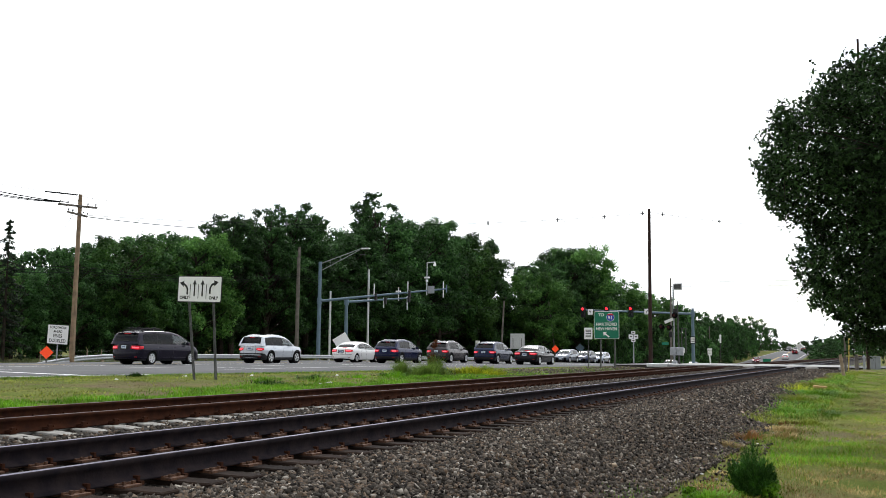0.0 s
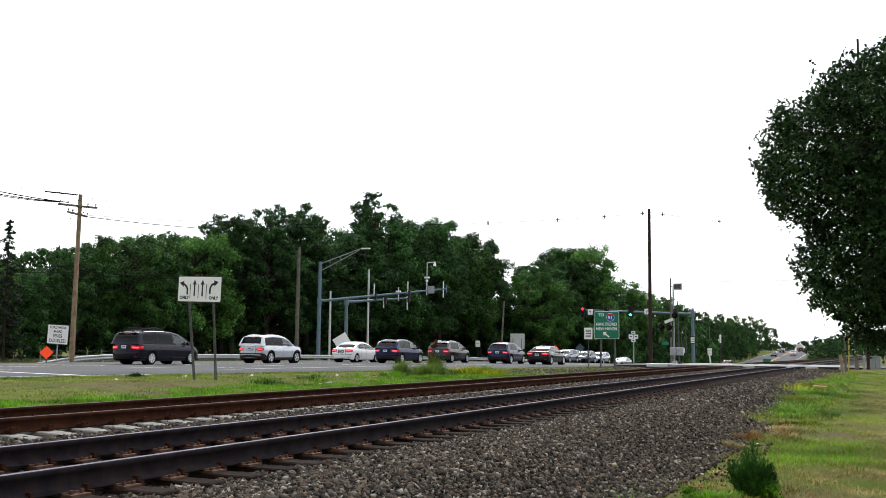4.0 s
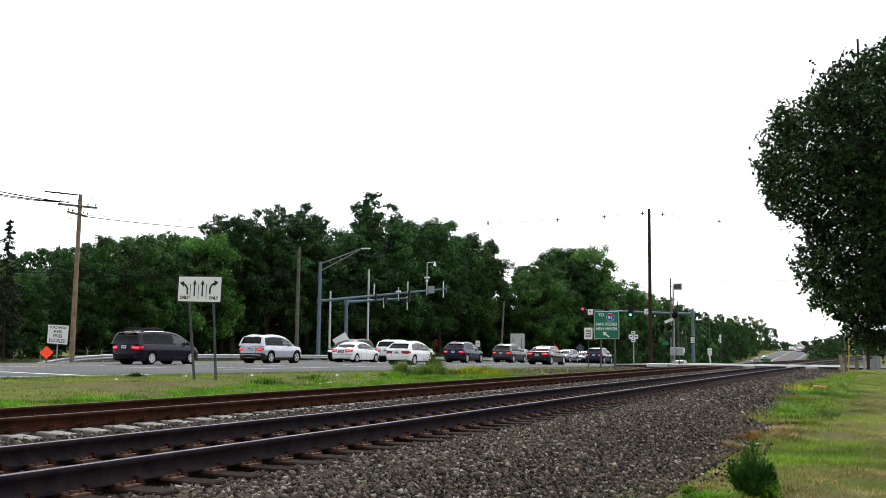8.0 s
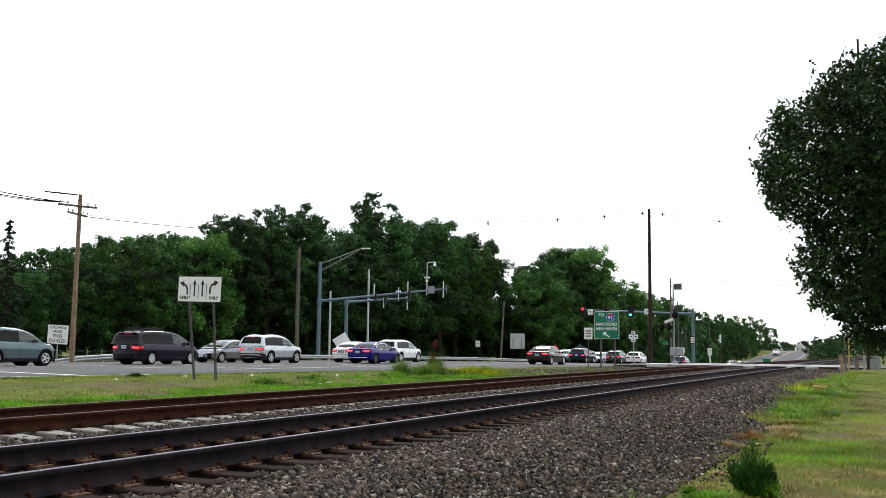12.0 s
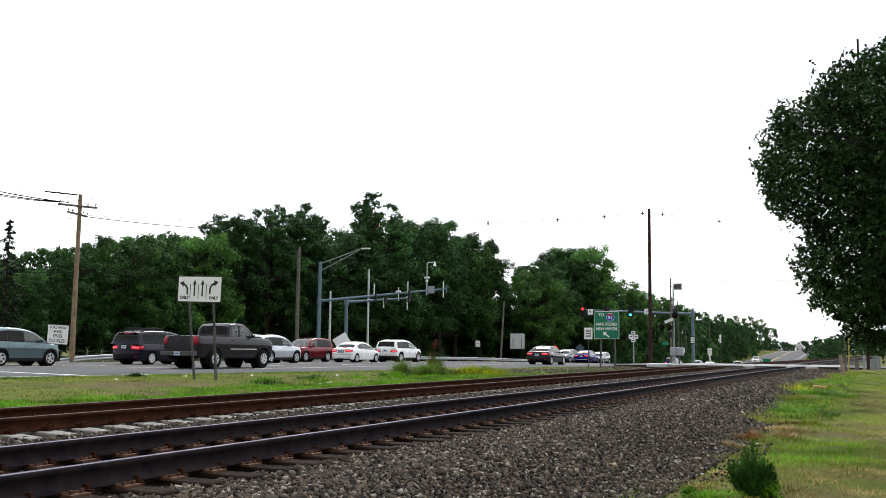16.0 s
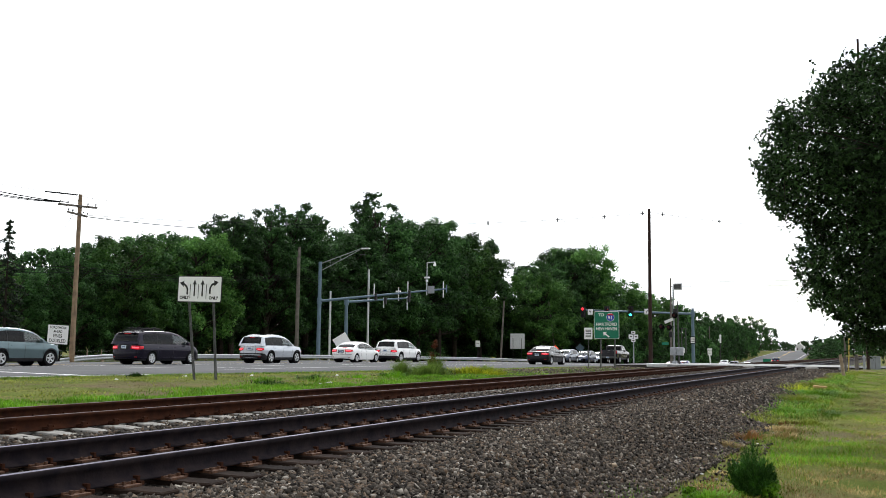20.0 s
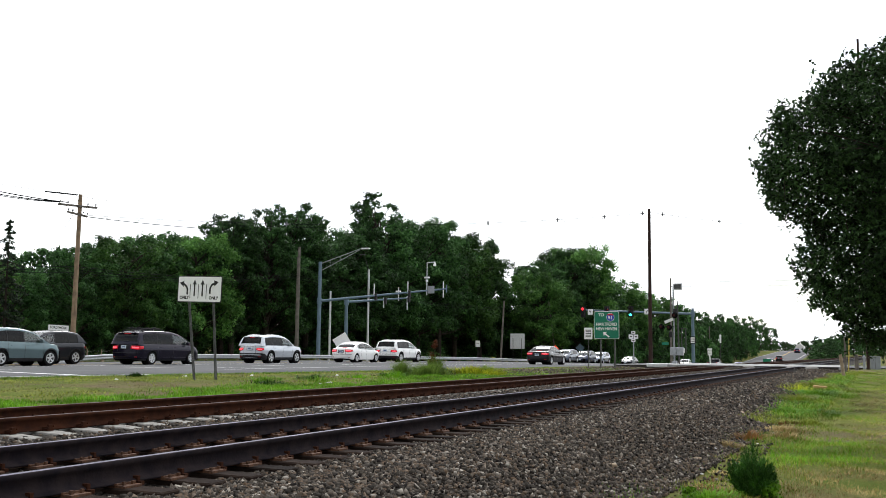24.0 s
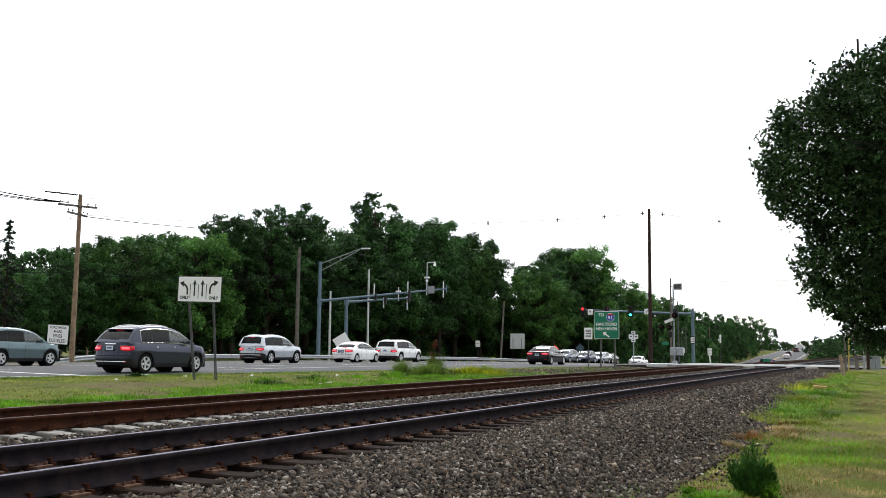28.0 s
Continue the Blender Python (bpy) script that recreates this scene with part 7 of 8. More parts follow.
# ---- traffic signals ----
def signal_head(mast, x, y, z, first_lit, change=None, housing=True):
    """A three-lamp head on the mast's arm. Each lens turns over between its lit and its dark face when the signal changes."""
    h = part("signal_head", box(x, y, z, .36, .22, 1.08), "black", mast, "black three-lamp signal head", bevel=.02)
    part("backplate", box(x, y + .06, z, .62, .02, 1.34), "black", h)
    for k, (colour, dz) in enumerate((("red", .36), ("amber", 0), ("green", -.36))):
        bm = bmesh.new()
        n = 12
        for i in range(n):
            a, b = math.pi * i / n - .3, math.pi * (i + 1) / n - .3
            v = [bm.verts.new((x + .15 * math.cos(t), y - .11 - d, z + dz + .15 * math.sin(t))) for t, d in ((a, 0), (b, 0), (b, .20), (a, .20))]
            bm.faces.new(v)
        part("visor", bm, "black", h)
        if colour == "amber":
            continue
        ln = new("lens")
        ln.parent = h
        rows0 = pose(x, y - .135, z + dz)
        lit = "signal_red" if colour == "red" else "signal_green"
        part("lit_face", disc_y(0, -.006, 0, .15, .010, 18), lit, ln, "lit " + colour + " lens")
        part("dark_face", disc_y(0, .006, 0, .15, .010, 18), "dark_plastic", ln, "unlit lens")
        on = first_lit == colour
        a0 = 0 if on else 180
        if change and colour in (first_lit, change):
            a1 = 180 - a0
            EXTRA.append((ln, [(0, rows0 @ pose(0, 0, 0, 0, 0, a0)), (1.2, rows0 @ pose(0, 0, 0, 0, 0, a0)), (1.2334, rows0 @ pose(0, 0, 0, 0, 0, a0 + (a1 - a0) * .34)),
                               (1.2667, rows0 @ pose(0, 0, 0, 0, 0, a0 + (a1 - a0) * .68)), (1.3, rows0 @ pose(0, 0, 0, 0, 0, a1)), (28, rows0 @ pose(0, 0, 0, 0, 0, a1))]))
        else:
            ln.matrix_basis = rows0 @ pose(0, 0, 0, 0, 0, a0)
    return h


for _x, _f, _c in ((-33.63, "red", None), (-30.7, "red", "green"), (-27.8, "red", "green")):
    signal_head(mast3, _x + 20.65, -.25, 6.05, _f, _c)
for _x in (-32.75, -25.9):
    _p = plate_part("lane_arrow_sign", _x + 20.65, 6.05, .62, .66, -.16, .012, "sign_white", mast3, "white turn arrow sign on the arm")
    arrow_turn(_x + 20.65, 6.03, -.165, _p, -1 if _x < -30 else 1, .75)
_p = plate_part("mast_sign", 0, 2.75, .66, .84, -.24, .015, "black", mast3, "black sign with three white lines on the mast", .12)
for _z in (.24, 0, -.24):
    part("unreadable_line", box(0, -.246, 2.75 + _z, .46, .008, .14), "sign_white", _p)


def side_signal(mast, x, y, z, up, down, head=True):
    """A signal head seen edge-on at the arm, turned towards the other road: the thin edge of its backplate reaches up and down past the arm."""
    h = part("signal_backplate", box(x, y, z + (up - down) / 2, .07, .10, up + down), "sign_back", mast, "pale edge of a signal's backplate")
    if head:
        part("signal_head", box(x + .16, y + .08, z - .12, .24, .26, .62), "black", h, "black signal head seen edge-on", bevel=.03)


def mast_kit():
    ax, ay, az = 10.95, 5.0, 6.95            # the arm's tip, from the mast's foot
    for f, up, down, head in ((.43, 1.15, .1, True), (.695, 1.05, .1, True), (.975, .75, .8, False)):
        x, y, z = ax * f, ay * f, 5.65 + (az - 5.65) * f
        side_signal(mast1, x, y, z, up, down, head)
    part("arm_cap", box(ax, ay, az, .10, .14, .7), "mast", mast1, bevel=.02)
    x, y, z = ax * .845, ay * .845, 5.65 + (az - 5.65) * .845
    bm = tube((x, y, z - .4), (x, y, z + 2.65), .05, .04, 8)
    add_tube(bm, (x, y, z + 2.65), (x + .75, y + .1, z + 2.72), .04, .035, 8)
    c = part("camera_post", bm, "sign_back", mast1, "pale camera post on the arm")
    bm = tube((x + .75, y + .1, z + 2.75), (x + .75, y + .1, z + 2.35), .06, .16, 10)
    part("dome_camera", bm, "sign_white", c, "white hanging camera")
    part("detector", box(x, y, z + 1.25, .5, .18, .16), "sign_white", c, "white traffic detector", bevel=.02)
    part("detector", box(x, y, z + .95, .2, .16, .2), "sign_white", c, "white traffic detector", bevel=.02)
    part("small_sign", box(x + .52, y - .12, z + .08, .66, .03, .70), "cabinet", mast1, "grey sign back on the arm")
    # street light on its bracket
    bm = tube((0, 0, 9.2), (2.9, 2.4, 10.75), .035, .03, 8)
    add_tube(bm, (0, 0, 8.5), (2.9, 2.4, 10.65), .03, .025, 8)
    for f in (.25, .5, .75):
        add_tube(bm, (2.9 * f, 2.4 * f, 9.2 + 1.55 * f), (2.9 * f, 2.4 * f, 8.5 + 2.15 * f), .02, .02, 6)
    b = part("lamp_bracket", bm, "galv", mast1, "galvanised truss bracket")
    bm = box(3.35, 2.75, 10.82, .9, .35, .12)
    part("street_lamp", bm, "sign_white", b, "pale cobra-head street lamp", bevel=.04)
    for f, up, down, head in ((.60, .2, .85, True), (.84, 1.2, .2, False), (.985, .2, 1.25, True)):
        side_signal(mast2, 5.0 * f, 4.0 * f, 5.95 + .57 * f, up, down, head)
    part("detector", box(5.0 * .84, 4.0 * .84 - .05, 5.95 + .57 * .84 + .75, .55, .16, .16), "sign_white", mast2, "white traffic detector", bevel=.02)


mast_kit()


def lamp_post(x, y, z0, h, r, label, arm=None):
    s = root("lamp_post", pose(x, y, z0), label, "lamp post")
    part("shaft", tube((0, 0, -.3), (0, 0, h), r, r * .75, 10), "sign_back", s)
    if arm:
        part("bracket", tube((0, 0, h - .1), arm, .04, .03, 6), "post_steel", s)
        part("lamp_head", box(arm[0] - .2, arm[1], arm[2], .7, .3, .12), "post_steel", s, bevel=.03)
    return s


lamp_post(-56.0, 98.7, -.6, 10.7, .15, "pale metal lamp post at the wood's edge", (-.2, -.9, 12.4))
lamp_post(-52.0, 83.8, -.5, 7.1, .13, "pale metal post at the wood's edge")
utility_pole("utility_pole", -48.0, 121.0, -.8, 8.2, .15, "pole_grey", "leaning grey utility pole at the wood's edge", (.15, .9, 0))
utility_pole("utility_pole", -50.0, 151.0, -1.0, 9.6, .13, "pole_grey", "thin leaning grey pole at the wood's edge", (-.1, -3.6, 0))
utility_pole("utility_pole", -18.6, 90.0, -.4, 8.1, .11, "pole_grey", "thin grey wooden pole beside the junction")
utility_pole("utility_pole", -1.32, 64.0, -.3, 20.9, .10, "pole_brown", "dark wooden utility pole rising behind the tree", (.02, 0, 0))
utility_pole("utility_pole", -45.5, 200.0, -1.5, 9.0, .15, "pole_grey", "far grey utility pole")
utility_pole("utility_pole", -44.0, 262.0, -2.0, 9.5, .15, "pole_grey", "far grey utility pole")


# ---- railway crossing ----
def crossing_signal():
    s = root("crossing_signal", pose(-13.64, 67.0, -.15), "grey crossing signal mast with red flashers and a raised gate", "crossing signal")
    part("mast", tube((0, 0, -.2), (-.03, 0, 5.5), .062, .052, 10), "galv", s, "grey aluminium mast")
    part("base", box(0, 0, .10, .34, .34, .5), "galv", s, "concrete-grey base", bevel=.03)
    b = part("bell_box", box(.30, -.05, 5.5, .62, .22, .46), "sign_back", s, "grey box at the mast's top", bevel=.02)
    part("bell_panel", box(.30, -.17, 5.5, .46, .02, .32), "post_steel", b)
    part("flasher_arm", box(-.48, -.1, 2.72, 1.0, .06, .06), "black", s)
    for x, z, r in ((-.84, 2.72, .19), (-.30, 2.66, .19), (.08, 3.50, .20)):
        f = part("flasher", disc_y(x, -.14, z, r, .05, 20), "shade_black", s, "black round flasher backing")
        part("flasher_lens", disc_y(x, -.42, z, r * .45, .03, 16), "flasher_glass", f, "dark red flasher lens")
        part("hood", tube((x, -.18, z + .02), (x, -.40, z + .02), .14, .14, 12), "shade_black", f)
    part("flasher_box", box(-.22, -.05, 2.18, .22, .2, .42), "black", s, bevel=.03)
    part("flasher_box", box(.10, -.05, 3.62, .26, .22, .66), "black", s, bevel=.03)
    k = part("crossbuck", box(0, 0, 0, .62, .03, .20), "sign_white", s, "white slanting crossbuck blade")
    k.matrix_basis = pose(-.32, -.16, 3.13, 0, -22, 0)
    part("gate_box", box(-.05, -.05, 1.02, .40, .36, .56), "galv", s, "grey gate mechanism box", bevel=.03)
    part("gate_box", box(.42, -.02, 1.02, .40, .36, .56), "galv", s, "grey gate mechanism box", bevel=.03)
    part("second_mast", tube((.34, 0, -.2), (.24, 0, 4.5), .06, .045, 10), "post_steel", s, "grey raised gate arm")
    part("counterweight", box(.80, 0, 1.75, .05, .06, 1.7), "post_steel", s)
    part("counterweight", box(.52, 0, 1.85, .04, .06, 1.5), "post_steel", s)
    part("bracket_arm", box(.64, 0, 2.6, .36, .05, .05), "post_steel", s)
    part("street_blade", box(-.62, 0, 1.55, .46, .03, .20), "sign_green", s, "small green street name blade")
    return s


crossing_signal()


def crossing_panels():
    """Concrete panels between and beside the rails where the side road goes over."""
    s = root("crossing_panels", Matrix(), "pale concrete panels of the level crossing", "crossing", kind="structure")
    cuts = ((-13.6, -11.32), (-11.08, -9.81), (-9.57, -7.16), (-6.92, -5.65), (-5.41, -2.9))
    for a, b in cuts:
        for k in range(4):
            y0 = 64.6 + .18 * ((a + b) / 2 + 11.2) + 2.5 * k
            bm = box((a + b) / 2, y0 + 1.22, -.085, b - a - .02, 2.42, .17)
            part("crossing_panel", bm, "concrete", s, bevel=.015)
    return s


crossing_panels()


def kerb_lumps():
    """Low pale humps of the gate foundations along the crossing's edge."""
    for x, y, w in ((-8.15, 62.6, .80), (-5.75, 63.4, .55), (-4.5, 63.3, .85)):
        s = root("concrete_footing", pose(x, y, -.10), "low rounded concrete footing beside the crossing", "footing")
        bm = bmesh.new()
        bmesh.ops.create_uvsphere(bm, u_segments=14, v_segments=8, radius=.5)
        bm.transform(Matrix.Diagonal((w, .45, .30, 1)))
        part("footing", bm, "tie_concrete", s, smooth=True)


kerb_lumps()


for _k, (_x, _y) in enumerate(((-19.5, 330), (-18.5, 312), (-17.5, 296), (-16.5, 282), (-18, 350), (-16.5, 322), (-16, 300), (-16.2, 345), (-20.5, 345))):
    copy_at(_bank, _x, _y, 1.5 + .3 * math.sin(_k), _k * 70, 1.3 + .3 * math.sin(_k * 1.7))


def leaning_post():
    s = root("wooden_post", pose(-2.05, 49.0, -.5), "weathered leaning wooden post in the grass", "post")
    part("shaft", tube((.03, 0, -.2), (-.16, 0, 1.32), .085, .075, 8), "fence_grey", s)
    return s


leaning_post()
_s = root("marker_post", pose(-2.36, 58.0, -.2), "grey square marker post beside the crossing", "post")
part("shaft", box(0, 0, .9, .12, .10, 2.2), "pole_grey", _s, bevel=.01)
_s = root("guy_wire_guard", pose(-2.2, 57.6, -.2), "yellow plastic guy wire guard", "guy guard")
part("guard", tube((0, 0, .1), (.08, 0, 1.95), .032, .032, 8), "pvc_yellow", _s)
_s = root("equipment_cabinet", pose(-.95, 66.0, -.2), "pale aluminium railway equipment cabinet", "cabinet")
part("body", box(0, 0, .45, .58, .5, .86), "cabinet", _s, bevel=.02)
part("roof_lid", box(0, 0, .90, .64, .56, .05), "cabinet", _s, bevel=.01)
part("door_seam", box(0, -.252, .45, .01, .006, .78), "black", _s)
_s = root("hydrant_post", pose(-1.58, 65.5, -.2), "pale standpipe beside the cabinet", "standpipe")
part("shaft", tube((0, 0, -.1), (0, 0, .82), .08, .07, 10), "galv", _s)
part("cap", tube((0, 0, .80), (0, 0, .95), .11, .06, 10), "galv", _s)
_s = root("wooden_stump", pose(-2.0, 64.8, -.2), "dark weathered wooden stump", "post")
part("shaft", tube((0, 0, -.1), (0, 0, 1.0), .13, .10, 9), "pole_grey", _s)


# ---- wires ----
def wire(name, a, b, sag, r, label, n=18, spacers=()):
    s = root(name, Matrix(), label, "wire")
    a, b = Vector(a), Vector(b)
    pt = lambda t: a.lerp(b, t) - Vector((0, 0, 4 * sag * t * (1 - t)))
    side = (b - a).cross(Vector((0, 0, 1))).normalized()
    rings = []
    for k in range(n + 1):
        c = pt(k / n)
        rings.append([tuple(c + side * r * math.cos(q * 1.2566) + Vector((0, 0, r * math.sin(q * 1.2566)))) for q in range(5)])
    bm = loft(rings)
    part("strand", bm, "wire", s)
    for t in spacers:
        p = pt(t)
        bm = box(p.x, p.y, p.z, .08, .08, .30)
        add_box(bm, p.x, p.y, p.z, .22, .22, .05)
        part("spacer", bm, "glass_ins", s, "dark line spacer")
    return s


wire("overhead_wire", (-43.3, 42.2, 8.55), (-16.5, 72.3, 11.4), .75, .013, "thin overhead wire with spacers between the poles", 30, (.30, .66, .80, .90, .985))
wire("overhead_wire", (-43.3, 42.2, 8.45), (-16.5, 72.3, 11.3), .85, .010, "thin overhead wire between the poles", 30)
wire("overhead_wire", (-16.5, 72.3, 11.45), (14, 92, 13.0), 1.5, .013, "thin overhead wire with spacers", 24, (.03, .155, .40))
for _a, _b, _sg, _r in (((-44.39, 41.64, 9.32), (-46.5, 36.0, 9.72), .10, .030), ((-44.70, 41.33, 9.34), (-46.5, 36.0, 9.52), .12, .030), ((-44.70, 41.33, 9.30), (-46.5, 36.0, 9.44), .13, .024),
                        ((-46.84, 42.2, 10.21), (-48.5, 40.2, 10.45), .0, .010), ((-43.8, 42.2, 9.72), (-41.6, 42.4, 9.33), .02, .012), ((-43.95, 42.2, 8.55), (-38.6, 46.5, 8.10), .05, .022),
                        ((-44.05, 42.2, 9.2), (-46.35, 42.4, 6.6), .0, .014)):
    wire("overhead_wire", _a, _b, _sg, _r, "dark overhead wire at the wooden pole", 8)
wire("line_switch_bar", (-44.2, 42.2, 9.84), (-46.85, 42.2, 10.21), .0, .045, "dark insulated bar beside the pole's head", 4)
for _z in (0.0, 0.2, -0.16):
    wire("telephone_cable", (-44.0, 42.2, 5.3 + _z), (-50.0, 74.9, 7.5 + _z), .5, .014, "dark telephone cable along the wood", 16)
    wire("telephone_cable", (-44.0, 42.2, 5.3 + _z), (-44.0, 20.0, 4.6 + _z), .3, .014, "dark telephone cable along the wood", 10)
for _z in (0.0, -0.28):
    wire("telephone_cable", (-50.0, 74.9, 7.45 + _z), (-50.0, 127.0, 6.7 + _z), .7, .014, "dark telephone cable along the wood", 16)
    wire("telephone_cable", (-50.0, 127.0, 6.7 + _z), (-46.5, 200.0, 6.4 + _z), .9, .014, "dark telephone cable along the wood", 12)
wire("overhead_wire", (-18.6, 90.0, 7.3), (60, 105, 10.2), .6, .018, "thin overhead wire over the side road", 16)
wire("overhead_wire", (-18.6, 90.0, 6.9), (60, 105, 9.4), .6, .018, "thin overhead wire over the side road", 16)


# ---- far end of the view ----
def far_house():
    h = root("white_chapel", pose(-36.5, 450.0, 1.45) @ Matrix.Diagonal((.55, .55, .62, 1)), "small white far-off house with a thin spire", "house")
    part("wall", box(0, 0, 1.4, 6.5, 8, 3.2), "white_wall", h)
    bm = prism_xz([(-3.7, 2.8), (3.7, 2.8), (0, 5.4)], -4.4, 4.4)
    part("roof", bm, "white_wall", h)
    part("spire", tube((.2, 0, 4.4), (.2, 0, 9.0), .6, .05, 8), "white_wall", h)
    for x in (-1.8, 1.8):
        part("window", box(x, -4.02, 1.4, .9, .06, 1.3), "glass", h)
    return h


far_house()
for _k in range(34):
    copy_at(_kinds[4 + _k % 2], -84 + _k * 2.6, 540 + 11 * math.sin(_k * 2.1), .42, _k * 77, (5.2 + 0.9 * math.sin(_k * 1.7)) / 16, 0.8)
for _k in range(30):
    copy_at(_kinds[4], -150 + _k * 8.5, 820 + 20 * math.sin(_k * 1.3), .8, _k * 51, (7.5 + 1.2 * math.sin(_k * 2.3)) / 16, -.6)
for _x, _y, _h, _r in ((-52, 470, 5.6, 30), (-46, 485, 5.0, 80), (-40, 520, 6.0, 10), (-34, 510, 5.0, 200), (-27, 500, 5.5, 45), (-21, 480, 6.5, 90), (-58, 450, 6.0, 60),
                       (-12, 470, 8.0, 20), (-18, 430, 7.2, 20), (-13, 395, 8.0, 120), (-17, 370, 7.4, 300), (-18, 340, 6.8, 250), (-16, 318, 6.4, 10), (-19, 300, 5.2, 20), (-15, 285, 5.4, 220),
                       (-6, 330, 8.5, 20), (-3, 380, 9.5, 10), (2, 300, 8.5, 150), (4, 350, 9.5, 40), (6, 260, 8.0, 99), (12, 300, 9.0, 11), (16, 240, 8.5, 0), (24, 260, 9.0, 0), (5, 210, 7.0, 60)):
    copy_at(_kinds[4 + int(_h * 10) % 2], _x, _y, _h / 16 * 1.25, _r, _h / 16 * 1.1, float(ground_z(_x, _y)) - .1 * _h)


for _i, (_c, _ts, _ys) in enumerate((("white", (0, 8, 14), (318, 372, 425)), ("red", (0, 8, 14), (352, 400, 440)), ("dark_grey", (0, 9, 15), (386, 425, 460)))):
    _v = vehicle("far_car", "suv" if _i % 2 else "sedan", 4.6, 1.8, 1.6, _paints.get("car") or paint(_c, (.3, .3, .3)), "small distant car driving up the hill", wheel_r=.33, lit=_i < 3)
    drive(_v, -30.2, _ts, _ys)


# ---- weeds and small things ----
tuft("tall_weed", -18.2, 34.9, .66, .34, 1300, "weed_soft", "tall feathery green weed beside the road", 62, .007, .55)
tuft("tall_weed", -17.7, 36.4, .58, .95, 2400, "weed_soft", "tall feathery grass beside the road", 63, .006, .7)
bush("seeding_weed", -18.2, 38.0, 1.62, .30, 64, "weed_brown", "tall brown seeding weed", 1500, .030)
tuft("tall_weed", -18.1, 37.9, .85, .32, 900, "weed_soft", "green leaves at the foot of the tall weed", 65, .008, .5)
tuft("yellow_weeds", -17.2, 40.2, .42, 1.5, 1500, "flower_yellow", "low weeds with yellow flowers", 66, .014, .8)
tuft("tall_weed", -16.9, 40.8, .45, .4, 600, "weed_soft", "green weed among yellow flowers", 67, .014, .7)
tuft("tall_weed", -23.3, 25.2, .16, .35, 240, "leaf_bush", "dark low weed at the road's edge", 68, .016, .9)
tuft("tall_grass", -2.3, 24.5, .22, .7, 800, "grass_green", "tall grass tuft beside the ballast", 69, .006, .9)
tuft("yellow_weeds", -2.92, 34.6, .32, .7, 260, "flower_yellow", "yellow flowering weeds beside the ballast", 70, .009, .9)
for _k, (_x, _y, _h, _r, _n) in enumerate(((-2.5, 29.5, .26, .9, 1300), (-2.2, 33.0, .24, 1.1, 1500), (-2.6, 37.5, .28, 1.2, 1500), (-2.5, 42.0, .20, 1.1, 1100), (-1.5, 55.0, .16, 1.0, 700), (-1.75, 25.5, .16, .8, 700), (-1.6, 21.5, .14, .5, 420))):
    tuft("tall_grass", _x, _y, _h, _r, _n, "grass_green" if _k % 2 else "grass_mid", "tall green weeds along the foot of the ballast", 71 + _k, .008, 1.1)
x, y = scatter(11000, (-3.1, -1.5), (21, 54), 91, lambda a, b, g: a > -2.75 - 0.008 * (b - 30) + 0.3 * np.sin(b * 0.8) + g.normal(0, .15, len(a)), 1.3)
blades("tall_grass", x, y, .15, "grass_mid", "rank green grass along the foot of the ballast", 92, .008, 1.1)
x, y = scatter(9000, (-3.0, -1.6), (23, 50), 93, lambda a, b, g: a > -2.65 + 0.3 * np.sin(b * 0.8 + 1) + g.normal(0, .2, len(a)), 1.2)
blades("tall_grass", x, y, .17, "grass_green", "rank green grass along the foot of the ballast", 94, .008, 1.1)
for _k, (_x, _y, _h, _r, _n, _m) in enumerate(((-2.3, 17.3, .16, .28, 260, "weed_orange"), (-2.0, 19.6, .15, .45, 420, "grass_dry"), (-2.05, 21.2, .14, .4, 300, "weed_orange"), (-2.4, 15.9, .11, .3, 240, "grass_dry"),
                                               (-2.05, 11.9, .07, .16, 130, "weed_orange"), (-2.7, 45.7, .20, .45, 260, "weed_orange"), (-1.85, 12.6, .09, .35, 260, "grass_dry"), (-1.75, 18.0, .14, .4, 300, "grass_dry"), (-1.9, 10.9, .06, .3, 200, "weed_orange"))):
    tuft("dead_weeds", _x, _y, _h, _r, _n, _m, "dead rust-brown weeds at the ballast's edge", 171 + _k, .007, 1.0)
bush("leafy_weed", -1.18, 10.55, .16, .15, 72, "grass_green", "bright green leafy weed beside the small bush", 420, .022)
bush("leafy_weed", -1.95, 10.35, .10, .14, 73, "grass_green", "bright green leafy weed at the ballast's foot", 300, .020)
tuft("tall_grass", -1.75, 10.2, .10, .35, 420, "grass_green", "grass tuft beside the small bush", 74, .006, 1.0)


x, y = scatter(26000, (-57, -44.4), (34, 62), 291, lambda a, b, g: g.random(len(a)) > .15)
blades("meadow_grass", x, y, .30, "grass_meadow", "tall grey-green meadow grass behind the guardrail", 292, .012, .6)
_s = root("wire_fence", Matrix(), "low grey wire fence on thin posts behind the guardrail", "fence")
for _k in range(9):
    _y = 42.6 + 1.25 * _k
    part("fence_post", tube((-47.0, _y, float(ground_z(-47.0, _y)) - .2), (-47.0, _y, .56), .028, .028, 6), "fence_grey", _s)
for _z in (.45, .15, -.15):
    part("fence_wire", tube((-47.0, 42.6, _z), (-47.0, 52.6, _z), .006, .006, 4), "galv", _s)


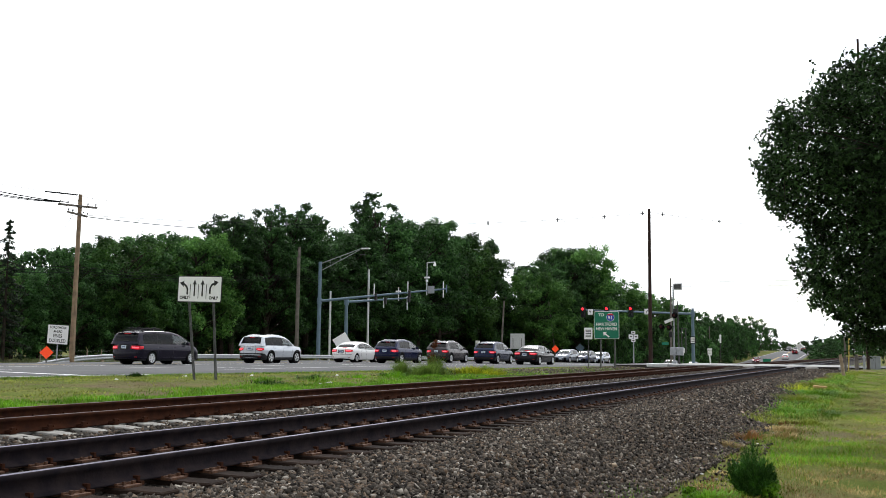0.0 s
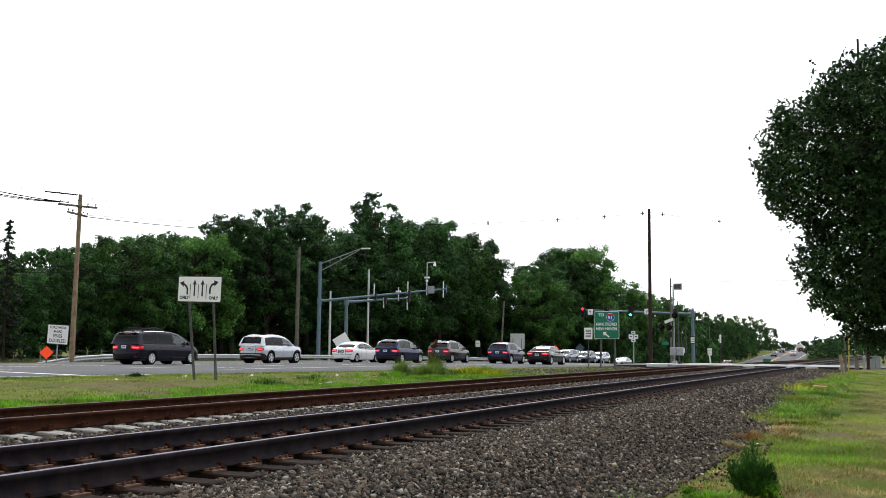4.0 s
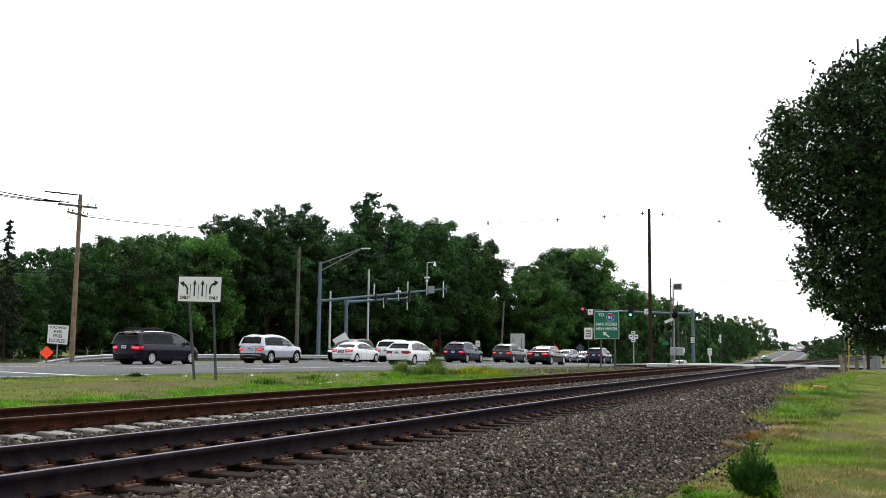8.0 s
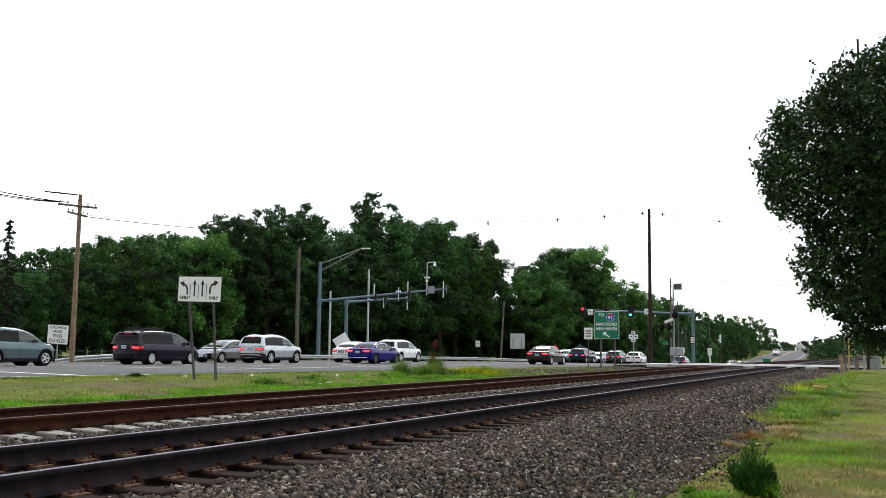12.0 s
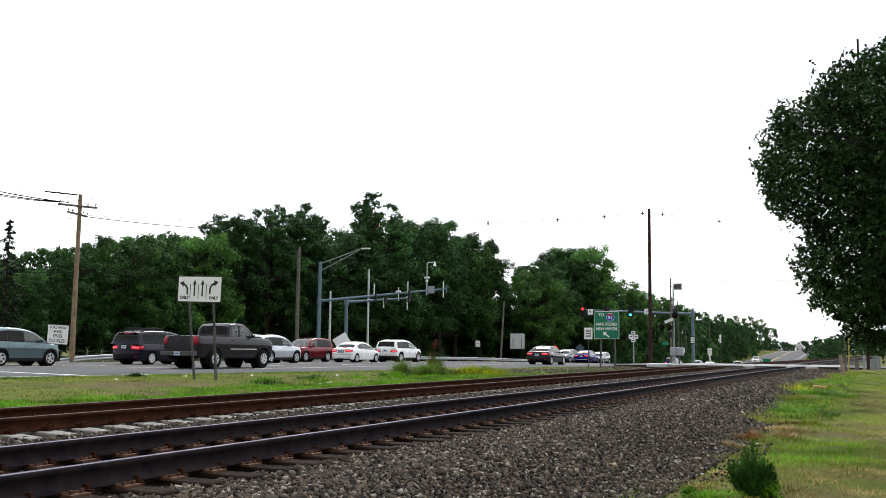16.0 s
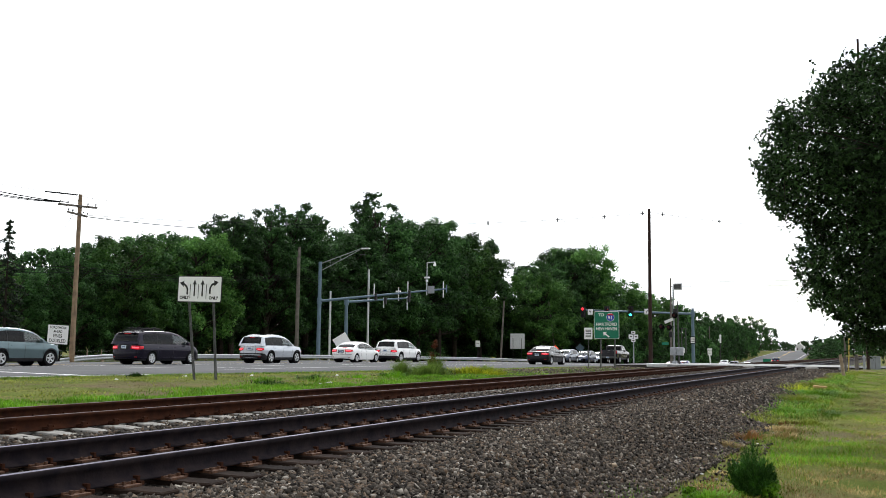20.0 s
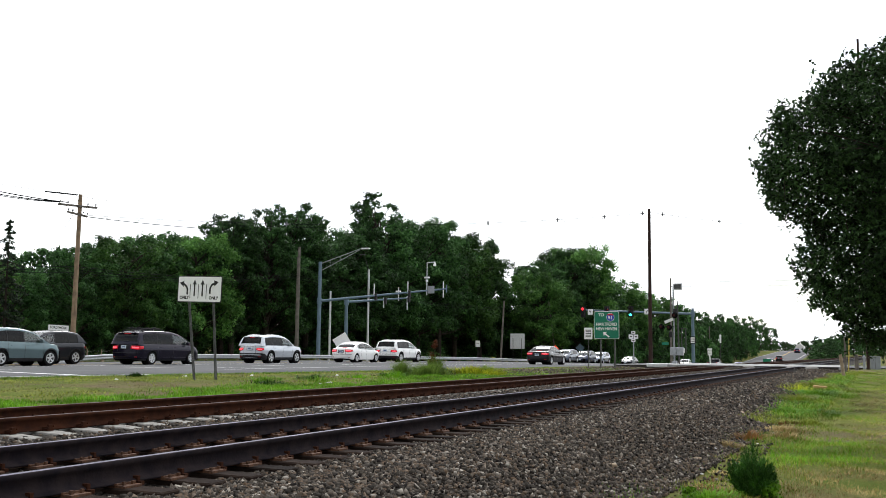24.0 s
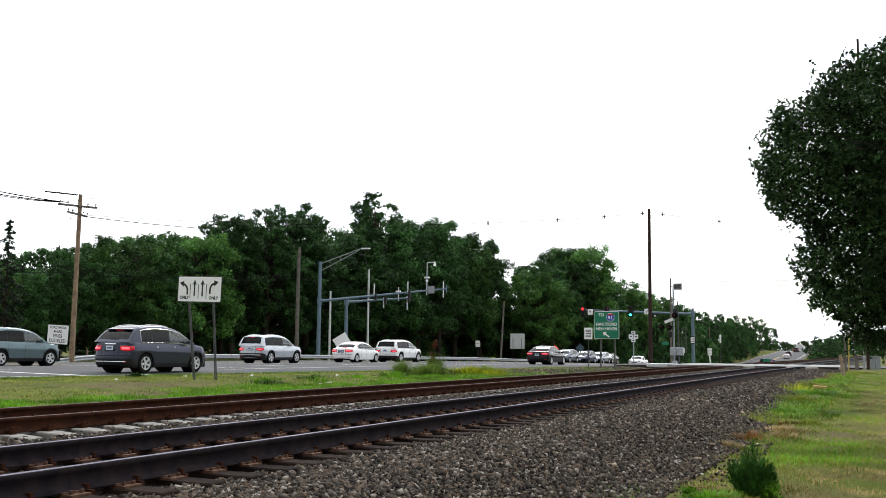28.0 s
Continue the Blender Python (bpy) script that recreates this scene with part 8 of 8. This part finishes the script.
def litter(n, xr, yr, seed, material, size, name, label, zf):
    r = random.Random(seed)
    for i in range(n):
        x, y = r.uniform(*xr), yr[0] + (yr[1] - yr[0]) * r.random() ** 1.4
        s = root(name, pose(x, y, float(zf(x, y)) + .012, r.uniform(-12, 12), r.uniform(-12, 12), r.uniform(0, 360)), label, "litter")
        bm = box(0, 0, 0, size * r.uniform(.5, 1.6), size * r.uniform(.4, .9), size * .3)
        bmesh.ops.bevel(bm, geom=bm.edges[:], offset=size * .08, segments=1, affect="EDGES")
        part("scrap", bm, material, s)


for _k in range(22):
    _y = 24 + 1.75 * _k
    if _y > 46:
        break
    tuft("tall_grass", -17.0 - 2.2 * (_k * .618 % 1) - .4 * (_y > 40), _y, .16 + .14 * (_k * .37 % 1), .7, 260, "grass_green" if _k % 3 else "leaf_bush", "tall grass clump on the verge", 260 + _k, .010, .9)
litter(16, (-3.2, -1.7), (9.5, 24), 81, "sign_white", .05, "scrap_of_paper", "small white scrap lying on the stones", bed_z)
litter(9, (-22.5, -16), (22, 42), 82, "sign_white", .12, "scrap_of_paper", "small white scrap lying on the verge", rough_ground)
litter(8, (-3.4, -2.2), (10, 26), 83, "fence_grey", .13, "piece_of_wood", "small piece of weathered wood on the stones", bed_z)
_s = root("wood_plank", pose(-2.33, 36.4, -.31, 4, 3, 12), "short tan wooden board lying in the grass", "plank")
part("board", box(0, 0, 0, .44, .30, .08), "board_tan", _s, bevel=.01)


# ---- the bird that crosses the sky ----
def bird():
    b = root("bird", Matrix(), "small grey-brown bird flying past with spread wings", "bird")
    bm = bmesh.new()
    bmesh.ops.create_uvsphere(bm, u_segments=12, v_segments=8, radius=.5)
    bm.transform(Matrix.Diagonal((.10, .25, .095, 1)))
    part("body", bm, "bird", b, smooth=True)
    part("head", tube((0, .09, .012), (0, .165, .015), .026, .006, 8), "bird", b)
    part("tail", prism_xz([(-.028, -.004), (.028, -.004), (.028, .004), (-.028, .004)], -.21, -.10), "bird", b)
    for sg in (1, -1):
        w = new("wing")
        w.parent = b
        me = prism_xz([(0, -.004), (sg * .20, .012), (sg * .20, .018), (0, .008)], -.065, .06)
        part("feathers", me, "bird", w)
        rows = []
        for k in range(0, 841, 2):
            if k in (0, 840) or 815 <= k <= 840:
                rows.append((k / 30, pose(sg * .012, 0, .004, 0, -sg * 45 * math.cos(k * .9), 0)))
        EXTRA.append((w, rows))
    for o in [q for q in bpy.data.objects if q.type == "MESH" and (q.parent is b or (q.parent and q.parent.parent is b))]:
        o.data.transform(Matrix.Scale(.45, 4))
    a, c = Vector((-4.453, 5.437, 3.058)), Vector((-2.220, 8.453, 2.350))
    v = (c - a) / .2
    rows = []
    for t in (0, 26.9, 27.2, 27.4, 27.5, 27.6, 27.7, 27.8, 28):
        p = a + v * (max(t, 26.2) - 27.5)
        p.z += .055 if t == 27.6 else 0.0
        rows.append((t, look(p, p + v, 0) @ pose(0, 0, 0, -90, 0, 0)))
    EXTRA.append((b, rows))
    return b


bird()
motions()
